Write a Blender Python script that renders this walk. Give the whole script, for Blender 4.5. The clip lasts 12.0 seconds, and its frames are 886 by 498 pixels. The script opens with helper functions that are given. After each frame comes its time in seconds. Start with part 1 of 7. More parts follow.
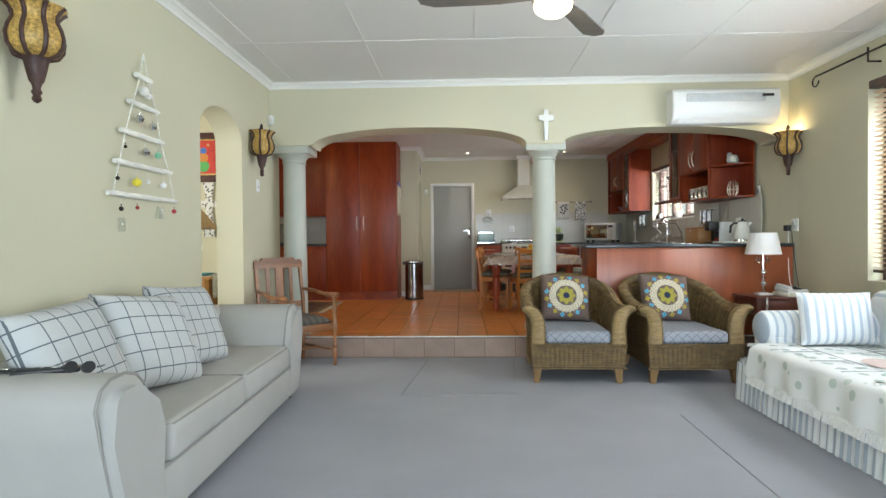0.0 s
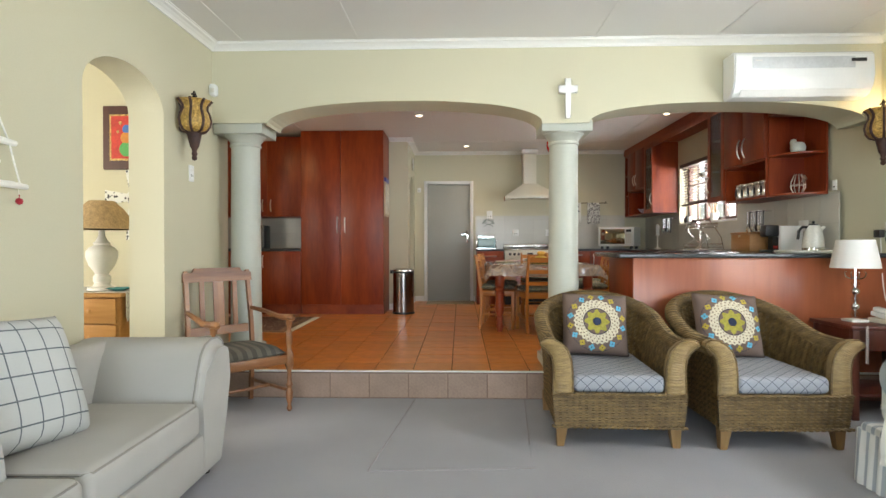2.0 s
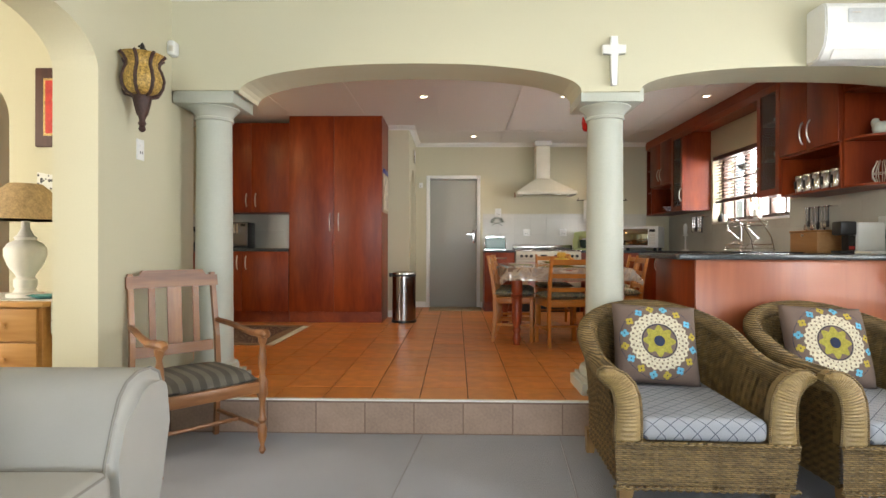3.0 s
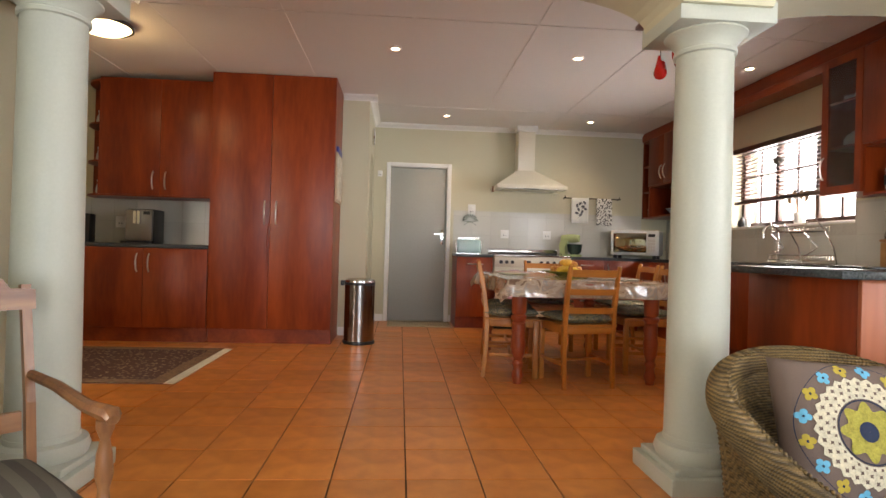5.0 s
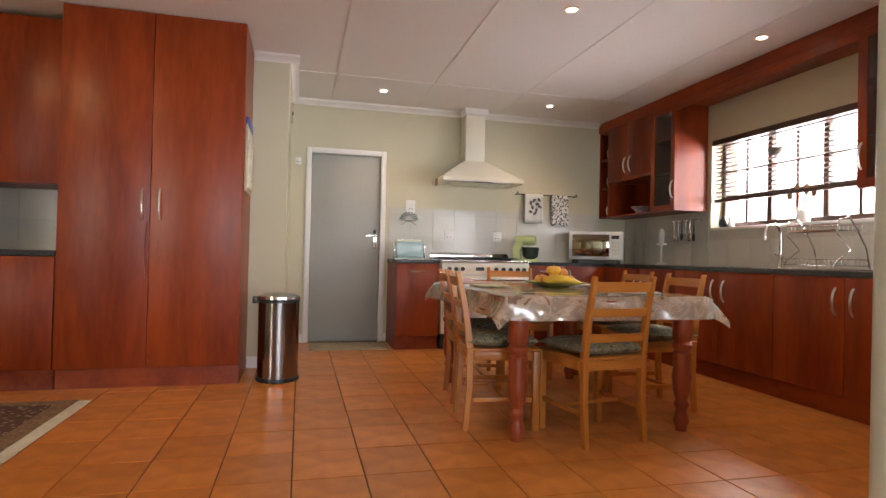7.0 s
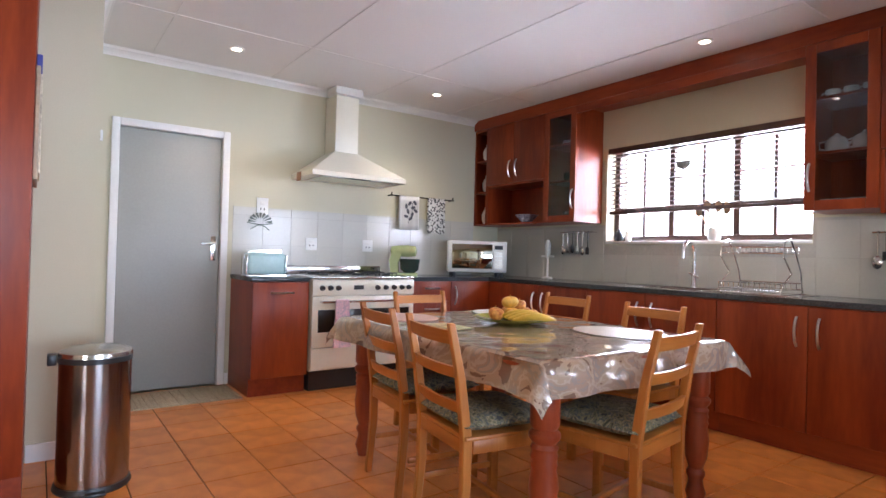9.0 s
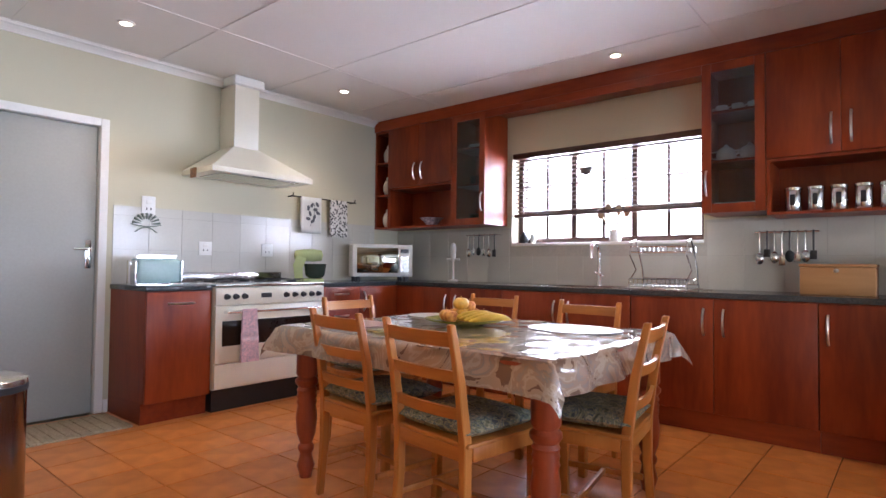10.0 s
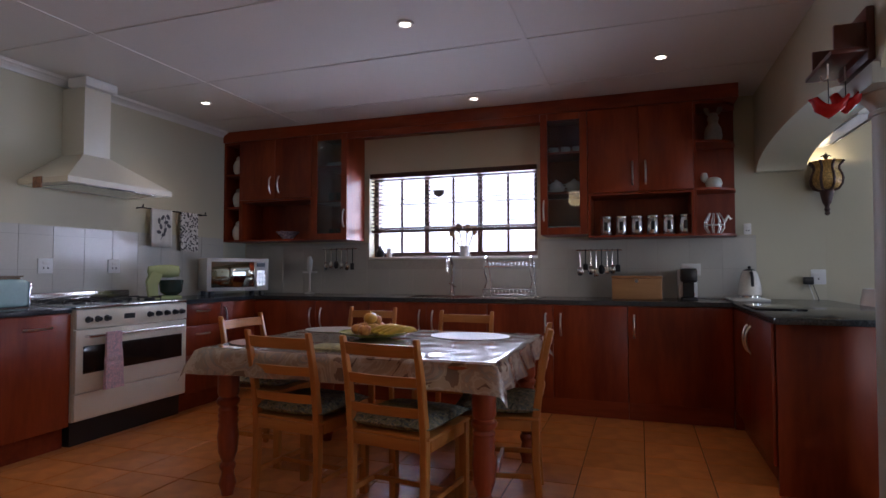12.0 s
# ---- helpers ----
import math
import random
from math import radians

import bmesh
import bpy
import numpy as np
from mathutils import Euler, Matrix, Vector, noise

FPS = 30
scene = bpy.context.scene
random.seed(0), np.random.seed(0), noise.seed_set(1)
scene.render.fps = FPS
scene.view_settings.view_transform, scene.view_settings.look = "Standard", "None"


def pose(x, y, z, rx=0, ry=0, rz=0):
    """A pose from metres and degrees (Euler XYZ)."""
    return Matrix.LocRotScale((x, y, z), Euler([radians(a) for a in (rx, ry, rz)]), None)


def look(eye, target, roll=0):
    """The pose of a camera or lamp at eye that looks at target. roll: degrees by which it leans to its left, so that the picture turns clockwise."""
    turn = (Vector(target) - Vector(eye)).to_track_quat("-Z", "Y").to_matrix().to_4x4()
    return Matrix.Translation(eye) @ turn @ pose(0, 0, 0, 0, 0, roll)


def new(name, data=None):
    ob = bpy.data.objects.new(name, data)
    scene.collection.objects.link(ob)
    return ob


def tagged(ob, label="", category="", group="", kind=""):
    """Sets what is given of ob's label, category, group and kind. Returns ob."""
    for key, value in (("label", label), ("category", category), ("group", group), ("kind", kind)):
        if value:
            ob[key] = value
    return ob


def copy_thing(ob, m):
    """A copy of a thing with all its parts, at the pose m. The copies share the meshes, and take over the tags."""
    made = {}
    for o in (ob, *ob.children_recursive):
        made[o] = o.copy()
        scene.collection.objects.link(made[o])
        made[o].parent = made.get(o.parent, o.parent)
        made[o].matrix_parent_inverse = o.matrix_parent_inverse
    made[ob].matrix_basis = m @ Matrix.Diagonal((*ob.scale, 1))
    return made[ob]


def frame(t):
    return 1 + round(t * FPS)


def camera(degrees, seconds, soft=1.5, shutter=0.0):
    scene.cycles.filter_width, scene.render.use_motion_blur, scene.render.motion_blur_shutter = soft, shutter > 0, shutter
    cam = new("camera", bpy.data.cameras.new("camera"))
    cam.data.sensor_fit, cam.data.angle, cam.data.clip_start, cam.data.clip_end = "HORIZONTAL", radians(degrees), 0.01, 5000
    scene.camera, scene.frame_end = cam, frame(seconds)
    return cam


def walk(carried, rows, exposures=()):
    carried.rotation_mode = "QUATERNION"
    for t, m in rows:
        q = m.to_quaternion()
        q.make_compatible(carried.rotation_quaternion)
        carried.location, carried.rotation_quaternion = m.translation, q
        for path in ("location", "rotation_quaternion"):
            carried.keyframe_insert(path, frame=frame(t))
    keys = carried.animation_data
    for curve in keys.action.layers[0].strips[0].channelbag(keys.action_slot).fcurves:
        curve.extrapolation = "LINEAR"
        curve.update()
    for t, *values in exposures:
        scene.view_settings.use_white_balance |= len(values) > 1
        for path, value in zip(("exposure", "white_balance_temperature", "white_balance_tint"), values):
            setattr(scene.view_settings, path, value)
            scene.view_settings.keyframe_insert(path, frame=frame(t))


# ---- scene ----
cam = camera(76.0, 12.0)
PATH = [
    (0, (0.275, 0.042, 1.172), (0.208, 2.041, 1.143), -0.5),
    (0.5, (0.286, 0.286, 1.211), (0.22, 2.285, 1.186), -0.5),
    (1, (0.3, 0.595, 1.212), (0.235, 2.594, 1.19), -0.4),
    (1.5, (0.304, 0.97, 1.228), (0.242, 2.969, 1.207), -0.2),
    (2, (0.288, 1.344, 1.19), (0.228, 3.343, 1.175), -0.1),
    (2.5, (0.24, 1.767, 1.168), (0.182, 3.766, 1.156), 0.1),
    (2.7, (0.201, 1.945, 1.159), (0.146, 3.945, 1.154), 0.1),
    (4.3, (-0.012, 3.28, 1.152), (0.034, 5.28, 1.146), 1.5),
    (4.5, (-0.042, 3.392, 1.160), (0.039, 5.391, 1.156), 1.6),
    (5, (-0.133, 3.722, 1.151), (0.018, 5.716, 1.157), 1.6),
    (5.5, (-0.2, 4.016, 1.15), (0.026, 6.003, 1.161), 1.5),
    (6, (-0.272, 4.349, 1.145), (0.047, 6.323, 1.163), 1.5),
    (6.5, (-0.312, 4.661, 1.144), (0.097, 6.618, 1.171), 1.3),
    (8.3, (-0.623, 5.912, 1.25), (0.247, 7.713, 1.263), 1.8),
    (8.5, (-0.657, 6.047, 1.27), (0.314, 7.795, 1.29), 1.8),
    (9, (-0.757, 6.326, 1.316), (0.405, 7.953, 1.341), 1.5),
    (9.5, (-0.885, 6.564, 1.32), (0.442, 8.06, 1.35), 1.2),
    (10, (-1.038, 6.754, 1.275), (0.495, 8.038, 1.334), 0.6),
    (10.5, (-1.187, 6.914, 1.301), (0.512, 7.966, 1.366), 0.2),
    (11, (-1.345, 7.028, 1.304), (0.44, 7.926, 1.383), 0.2),
    (11.5, (-1.512, 7.117, 1.333), (0.322, 7.91, 1.41), 0.0),
    (12, (-1.699, 7.106, 1.358), (0.189, 7.76, 1.433), -0.1),
]
walk(cam, [(t, look(eye, target, roll)) for t, eye, target, roll in PATH],
     exposures=[(0.0, 0.0, 6300, 9), (1.0, 0.2, 6500, 10), (1.5, 0.17, 6600, 10), (2.7, 0.22, 6950, 12), (4.5, 0.32, 7150, 16), (6.5, 0.42, 7100, 19), (8.5, 0.74, 5750, 19), (9.5, 0.95, 5650, 20), (10.5, 0.48, 5650, 23), (11.2, -0.16, 5550, 24), (12.0, -0.82, 5450, 25)])

F, C = 0.21, 2.80            # kitchen floor level, ceiling level (carpet is 0)
XL, XR, YB = -1.70, 3.48, 11.20   # living room side wall, window wall, far wall
XRL = 3.57                   # window wall of the living room
YA0, YA1 = 5.85, 6.20        # arch wall


# ---- light ----
world = bpy.data.worlds.new("world")
scene.world = world
world.use_nodes = True
wn = world.node_tree
sky = wn.nodes.new("ShaderNodeTexSky")
sky.sky_type, sky.sun_disc = "NISHITA", False
sky.sun_elevation, sky.sun_rotation = radians(58), radians(200)
wn.links.new(sky.outputs[0], wn.nodes["Background"].inputs[0])
wn.nodes["Background"].inputs[1].default_value = 0.12


def lamp(name, kind, m, energy, colour, **settings):
    data = bpy.data.lights.new(name, kind)
    data.energy, data.color = energy, colour
    for k, v in settings.items():
        if k == "size":
            data.size = v
        elif k == "size_y":
            data.shape, data.size_y = "RECTANGLE", v
        elif k == "angle":
            data.angle = v
        elif k == "radius":
            data.shadow_soft_size = v
        elif k == "spot":
            data.spot_size, data.spot_blend = v, 0.6
    ob = new(name, data)
    ob.matrix_world = m
    return ob


lamp("sun", "SUN", look((0, 0, 0), (-0.30, -0.62, -1.1)), 3.0, (1.0, 0.95, 0.87), angle=radians(0.5))
# daylight through the glazed doors behind the start of the walk and through the two windows
lamp("daylight_doors", "AREA", look((0.6, -2.95, 1.25), (0.7, 5, -1.2)), 270, (0.74, 0.87, 1.0), size=3.6, size_y=2.1)
lamp("daylight_side_window", "AREA", look((3.78, 3.5, 1.55), (1.0, 4.2, 0.1)), 158, (0.82, 0.92, 1.0), size=2.1, size_y=1.4)
lamp("daylight_kitchen_window", "AREA", look((3.72, 8.84, 1.92), (0, 8.84, 1.75)), 92, (0.92, 0.96, 1.0), size=1.6, size_y=0.78)
# added unseen fill light that brightens the side room beyond the arch
lamp("side_room_fill", "AREA", look((-4.9, 3.2, 1.6), (-1.9, 5.2, 1.4)), 115, (1.0, 0.97, 0.86), size=1.5, size_y=1.5)


# ---- materials ----
def mat(name, colour, rough=0.5, metal=0.0, var=0.10, scale=6.0, bump=0.0, fine=60.0, spec=0.5, stretch=(1, 1, 1), second=None, island=0.0):
    """Painted or plain surface: colour varied at two scales, fine relief."""
    m = bpy.data.materials.new(name)
    m.use_nodes = True
    n, l = m.node_tree.nodes, m.node_tree.links
    b = n["Principled BSDF"]
    b.inputs["Roughness"].default_value, b.inputs["Metallic"].default_value = rough, metal
    b.inputs["Specular IOR Level"].default_value = spec
    tc, mp = n.new("ShaderNodeTexCoord"), n.new("ShaderNodeMapping")
    mp.inputs["Scale"].default_value = stretch
    l.new(tc.outputs["Object"], mp.inputs[0])
    a, c = n.new("ShaderNodeTexNoise"), n.new("ShaderNodeTexNoise")
    for tex, sc, det in ((a, scale, 4), (c, fine, 3)):
        tex.inputs["Scale"].default_value, tex.inputs["Detail"].default_value = sc, det
        l.new(mp.outputs[0], tex.inputs["Vector"])
    add = n.new("ShaderNodeMath")
    add.operation = "ADD"
    l.new(a.outputs["Fac"], add.inputs[0])
    l.new(c.outputs["Fac"], add.inputs[1])
    ramp = n.new("ShaderNodeValToRGB")
    lo = tuple(x * (1 - var) for x in colour)
    hi = tuple(min(1.0, x * (1 + var)) for x in (second or colour))
    ramp.color_ramp.elements[0].position, ramp.color_ramp.elements[0].color = 0.32, (*lo, 1)
    ramp.color_ramp.elements[1].position, ramp.color_ramp.elements[1].color = 0.68, (*hi, 1)
    half = n.new("ShaderNodeMath")
    half.operation, half.inputs[1].default_value = "MULTIPLY", 0.5
    l.new(add.outputs[0], half.inputs[0])
    l.new(half.outputs[0], ramp.inputs[0])
    out = ramp.outputs[0]
    if island:
        info, hsv, mr = n.new("ShaderNodeObjectInfo"), n.new("ShaderNodeHueSaturation"), n.new("ShaderNodeMapRange")
        mr.inputs["To Min"].default_value, mr.inputs["To Max"].default_value = 1 - island, 1 + island
        l.new(info.outputs["Random"], mr.inputs[0])
        l.new(mr.outputs[0], hsv.inputs["Value"])
        l.new(out, hsv.inputs["Color"])
        out = hsv.outputs[0]
    l.new(out, b.inputs["Base Color"])
    if bump:
        bp = n.new("ShaderNodeBump")
        bp.inputs["Strength"].default_value, bp.inputs["Distance"].default_value = bump, 0.004
        l.new(c.outputs["Fac"], bp.inputs["Height"])
        l.new(bp.outputs[0], b.inputs["Normal"])
    return m


def wood(name, dark, light, rough=0.35, axis=2, scale=5.0, coat=0.0, grain=0.09, spec=0.5):
    """Wood with grain that runs along one axis of the object."""
    m = bpy.data.materials.new(name)
    m.use_nodes = True
    n, l = m.node_tree.nodes, m.node_tree.links
    b = n["Principled BSDF"]
    b.inputs["Roughness"].default_value = rough
    b.inputs["Coat Weight"].default_value = coat
    b.inputs["Specular IOR Level"].default_value = spec
    tc, mp, info, add = n.new("ShaderNodeTexCoord"), n.new("ShaderNodeMapping"), n.new("ShaderNodeObjectInfo"), n.new("ShaderNodeVectorMath")
    st = [1.0, 1.0, 1.0]
    st[axis] = grain
    mp.inputs["Scale"].default_value = st
    add.operation = "ADD"
    l.new(tc.outputs["Object"], mp.inputs[0])
    l.new(mp.outputs[0], add.inputs[0])
    l.new(info.outputs["Random"], add.inputs[1])
    a, c = n.new("ShaderNodeTexNoise"), n.new("ShaderNodeTexNoise")
    a.inputs["Scale"].default_value, a.inputs["Detail"].default_value, a.inputs["Distortion"].default_value = scale, 5, 0.7
    c.inputs["Scale"].default_value, c.inputs["Detail"].default_value = scale * 11, 4
    l.new(add.outputs[0], a.inputs["Vector"])
    l.new(add.outputs[0], c.inputs["Vector"])
    mx = n.new("ShaderNodeMath")
    mx.operation, mx.inputs[1].default_value = "MULTIPLY_ADD", 0.35
    l.new(c.outputs["Fac"], mx.inputs[0])
    l.new(a.outputs["Fac"], mx.inputs[2])
    ramp = n.new("ShaderNodeValToRGB")
    ramp.color_ramp.elements[0].position, ramp.color_ramp.elements[0].color = 0.48, (*dark, 1)
    ramp.color_ramp.elements[1].position, ramp.color_ramp.elements[1].color = 0.86, (*light, 1)
    l.new(mx.outputs[0], ramp.inputs[0])
    l.new(ramp.outputs[0], b.inputs["Base Color"])
    bp = n.new("ShaderNodeBump")
    bp.inputs["Strength"].default_value, bp.inputs["Distance"].default_value = 0.08, 0.002
    l.new(c.outputs["Fac"], bp.inputs["Height"])
    l.new(bp.outputs[0], b.inputs["Normal"])
    return m


def glow(name, colour, strength):
    m = bpy.data.materials.new(name)
    m.use_nodes = True
    b = m.node_tree.nodes["Principled BSDF"]
    b.inputs["Base Color"].default_value = (*colour, 1)
    b.inputs["Emission Color"].default_value = (*colour, 1)
    b.inputs["Emission Strength"].default_value = strength
    return m


def clear(name, colour=(1, 1, 1), rough=0.0, alpha=0.12):
    """Thin pane: mostly clear with real gloss."""
    m = bpy.data.materials.new(name)
    m.use_nodes = True
    n, l = m.node_tree.nodes, m.node_tree.links
    mix, tr, gl, lw = n.new("ShaderNodeMixShader"), n.new("ShaderNodeBsdfTransparent"), n.new("ShaderNodeBsdfGlossy"), n.new("ShaderNodeLayerWeight")
    tr.inputs[0].default_value = (*colour, 1)
    gl.inputs["Roughness"].default_value = rough
    pw, ad = n.new("ShaderNodeMath"), n.new("ShaderNodeMath")
    pw.operation, pw.inputs[1].default_value = "POWER", 5.0
    ad.operation, ad.inputs[1].default_value, ad.inputs[2].default_value = "MULTIPLY_ADD", 0.8, 0.04
    lw.inputs[0].default_value = 0.5
    l.new(lw.outputs["Facing"], pw.inputs[0])
    l.new(pw.outputs[0], ad.inputs[0])
    l.new(ad.outputs[0], mix.inputs[0])
    l.new(tr.outputs[0], mix.inputs[1])
    l.new(gl.outputs[0], mix.inputs[2])
    l.new(mix.outputs[0], n["Material Output"].inputs[0])
    return m


WALL = mat("wall_paint", (0.57, 0.535, 0.385), 0.75, var=0.035, scale=0.9, bump=0.15, fine=140)
COLUMN = mat("column_paint", (0.44, 0.45, 0.385), 0.45, var=0.04, scale=3, bump=0.05, fine=90)
CEIL = mat("ceiling_paint", (0.74, 0.73, 0.70), 0.8, var=0.02, scale=0.7, bump=0.05, fine=90)
WHITE = mat("white_paint", (0.80, 0.79, 0.75), 0.5, var=0.03, scale=4)
CARPET = mat("carpet", (0.385, 0.385, 0.41), 1.0, var=0.10, scale=1.6, bump=0.9, fine=420, spec=0.1)
GROUT = mat("grout", (0.13, 0.065, 0.035), 0.9, var=0.2, scale=20, bump=0.3)
TERRA = mat("terracotta_tile", (0.57, 0.182, 0.036), 0.30, var=0.08, scale=4.0, bump=0.010, fine=11, second=(0.72, 0.270, 0.060), island=0.10)
RISER = mat("riser_tile", (0.31, 0.215, 0.165), 0.4, var=0.18, scale=7, bump=0.05, fine=60, island=0.12)
CHERRY = wood("cherry_veneer", (0.150, 0.017, 0.003), (0.290, 0.048, 0.008), 0.36, 2, 3.4, grain=0.16, spec=0.35)
# same cherry, with the back panel's sheen and reflections put into a paler colour
CHERRY_SHEEN = wood("cherry_veneer_sheen", (0.27, 0.07, 0.03), (0.40, 0.115, 0.045), 0.30, 2, 3.0)
CHERRY_H = wood("cherry_veneer_lying", (0.150, 0.017, 0.003), (0.290, 0.048, 0.008), 0.36, 1, 3.4, grain=0.16, spec=0.35)
STEEL = mat("brushed_steel", (0.50, 0.48, 0.46), 0.20, 1.0, var=0.06, scale=8, fine=300, stretch=(1, 1, 0.05))
CHROME = mat("chrome", (0.78, 0.78, 0.78), 0.10, 1.0, var=0.02)
NICKEL = mat("satin_nickel", (0.70, 0.67, 0.62), 0.28, 1.0, var=0.04)
BLACK = mat("black_plastic", (0.015, 0.015, 0.016), 0.35, var=0.2)
IRON = mat("dark_iron", (0.03, 0.024, 0.02), 0.5, 0.6, var=0.3, scale=30, bump=0.2)
GRANITE = mat("dark_granite", (0.018, 0.02, 0.022), 0.16, var=0.7, scale=110, fine=300, second=(0.05, 0.055, 0.06))
CREAM = mat("cream_enamel", (0.72, 0.68, 0.55), 0.3, var=0.02)
DOOR_GREY = mat("door_paint", (0.37, 0.375, 0.335), 0.45, var=0.05, scale=2, bump=0.05, fine=60)
GLASS = clear("window_glass")
GLASS_DARK = clear("cabinet_glass", (0.78, 0.80, 0.82), 0.02)
SPLASH = mat("wall_tile", (0.56, 0.55, 0.49), 0.18, var=0.03, scale=4, island=0.03)
PLASTIC = mat("white_plastic", (0.78, 0.78, 0.75), 0.35, var=0.02)


# ---- building helpers ----
BASE = {}


def thing(name, label, category, at=(0, 0, 0), group="", turn=0.0, kind="", local=False):
    """A thing with parts: an empty at its base. Parts come in world metres, or in its own if local."""
    ob = new(name)
    ob.empty_display_size = 0.1
    ob.matrix_world = pose(*at, 0, 0, turn)
    BASE[ob] = Vector((0, 0, 0)) if local else Vector(at)
    return tagged(ob, label, category, group, kind)


def part(name, bm, material, parent=None, label="", smooth=40.0):
    me = bpy.data.meshes.new(name)
    off = BASE.get(parent, Vector((0, 0, 0)))
    if off.length:
        bmesh.ops.translate(bm, verts=bm.verts, vec=-off)
    bmesh.ops.recalc_face_normals(bm, faces=bm.faces)
    bm.to_mesh(me)
    bm.free()
    for mt in (material if isinstance(material, (list, tuple)) else [material]):
        me.materials.append(mt)
    if smooth:
        me.shade_smooth()
        me.set_sharp_from_angle(angle=radians(smooth))
    ob = new(name, me)
    if parent:
        ob.parent = parent
        BASE[ob] = off
    if label:
        ob["label"] = label
    return ob


def structure(name, bm, material, label, category, smooth=0):
    return tagged(part(name, bm, material, None, "", smooth), label, category, "", "structure")


def solo(name, bm, material, label, category, group="", smooth=40.0, at=None):
    """A thing of one mesh, with its origin at its base."""
    if at is None:
        lo = [min(v.co[k] for v in bm.verts) for k in range(3)]
        hi = [max(v.co[k] for v in bm.verts) for k in range(3)]
        at = ((lo[0] + hi[0]) / 2, (lo[1] + hi[1]) / 2, lo[2])
    bmesh.ops.translate(bm, verts=bm.verts, vec=-Vector(at))
    ob = part(name, bm, material, None, "", smooth)
    ob.matrix_world = Matrix.Translation(at)
    return tagged(ob, label, category, group)


def box(bm, x0, y0, z0, x1, y1, z1, bevel=0.0, seg=2):
    r = bmesh.ops.create_cube(bm, size=1.0)
    vs = r["verts"]
    bmesh.ops.scale(bm, vec=(abs(x1 - x0), abs(y1 - y0), abs(z1 - z0)), verts=vs)
    bmesh.ops.translate(bm, vec=((x0 + x1) / 2, (y0 + y1) / 2, (z0 + z1) / 2), verts=vs)
    if bevel:
        es = list({e for v in vs for e in v.link_edges})
        bmesh.ops.bevel(bm, geom=es, offset=bevel, segments=seg, profile=0.5, affect="EDGES")
    return bm


def B(*a, **k):
    return box(bmesh.new(), *a, **k)


def lathe(bm, prof, x=0.0, y=0.0, z=0.0, seg=24, m=None):
    """Turned shape: profile of (radius, height)."""
    rings = []
    for r, h in prof:
        ring = []
        for i in range(seg):
            a = 2 * math.pi * i / seg
            p = Vector((r * math.cos(a), r * math.sin(a), h))
            ring.append(bm.verts.new((m @ p) if m else p + Vector((x, y, z))))
        rings.append(ring)
    for a, b in zip(rings, rings[1:]):
        for i in range(seg):
            bm.faces.new((a[i], a[(i + 1) % seg], b[(i + 1) % seg], b[i]))
    for ring, rad in ((rings[0], prof[0][0]), (rings[-1], prof[-1][0])):
        if rad > 1e-5:
            bm.faces.new(ring)
    return bm


def tube(bm, pts, r, seg=8, closed=False, radii=None):
    """Round bar along points."""
    pts = [Vector(p) for p in pts]
    n, rings, up = len(pts), [], None
    for i, p in enumerate(pts):
        if closed:
            d = pts[(i + 1) % n] - pts[i - 1]
        else:
            d = pts[min(i + 1, n - 1)] - pts[max(i - 1, 0)]
        d.normalize()
        if up is None:
            up = d.orthogonal().normalized()
        up = (up - d * up.dot(d))
        up = up.normalized() if up.length > 1e-6 else d.orthogonal().normalized()
        side = d.cross(up)
        rr = radii[i] if radii else r
        rings.append([bm.verts.new(p + rr * (math.cos(2 * math.pi * k / seg) * up + math.sin(2 * math.pi * k / seg) * side)) for k in range(seg)])
    pairs = list(zip(rings, rings[1:])) + ([(rings[-1], rings[0])] if closed else [])
    for a, b in pairs:
        for k in range(seg):
            bm.faces.new((a[k], a[(k + 1) % seg], b[(k + 1) % seg], b[k]))
    if not closed:
        bm.faces.new(rings[0])
        bm.faces.new(rings[-1])
    return bm


def arc(p0, p1, sag, n=10):
    """Points from p0 to p1 bowed by the vector sag."""
    p0, p1, sag = Vector(p0), Vector(p1), Vector(sag)
    return [p0.lerp(p1, i / n) + sag * math.sin(math.pi * i / n) for i in range(n + 1)]


def slab(bm, quad, depth):
    """Prism on a flat outline, pushed by the vector depth."""
    a = [bm.verts.new(p) for p in quad]
    b = [bm.verts.new(Vector(p) + Vector(depth)) for p in quad]
    bm.faces.new(a)
    bm.faces.new(b[::-1])
    for i in range(len(a)):
        j = (i + 1) % len(a)
        bm.faces.new((a[i], b[i], b[j], a[j]))
    return bm


def arch_head(bm, put, u0, u1, spring, crown, top, depth, n=28, power=2.0):
    """Wall over an arched opening, in strips; put(u, z) gives the point on the near face."""
    def under(u):
        s = abs(2 * (u - u0) / (u1 - u0) - 1)
        return spring + (crown - spring) * (1 - s ** power) ** (1 / power)
    for i in range(n):
        a, b = (u0 + (u1 - u0) * (0.5 - 0.5 * math.cos(math.pi * k / n)) for k in (i, i + 1))
        slab(bm, [put(a, under(a)), put(b, under(b)), put(b, top), put(a, top)], depth)
    bmesh.ops.remove_doubles(bm, verts=bm.verts, dist=1e-5)
    return bm


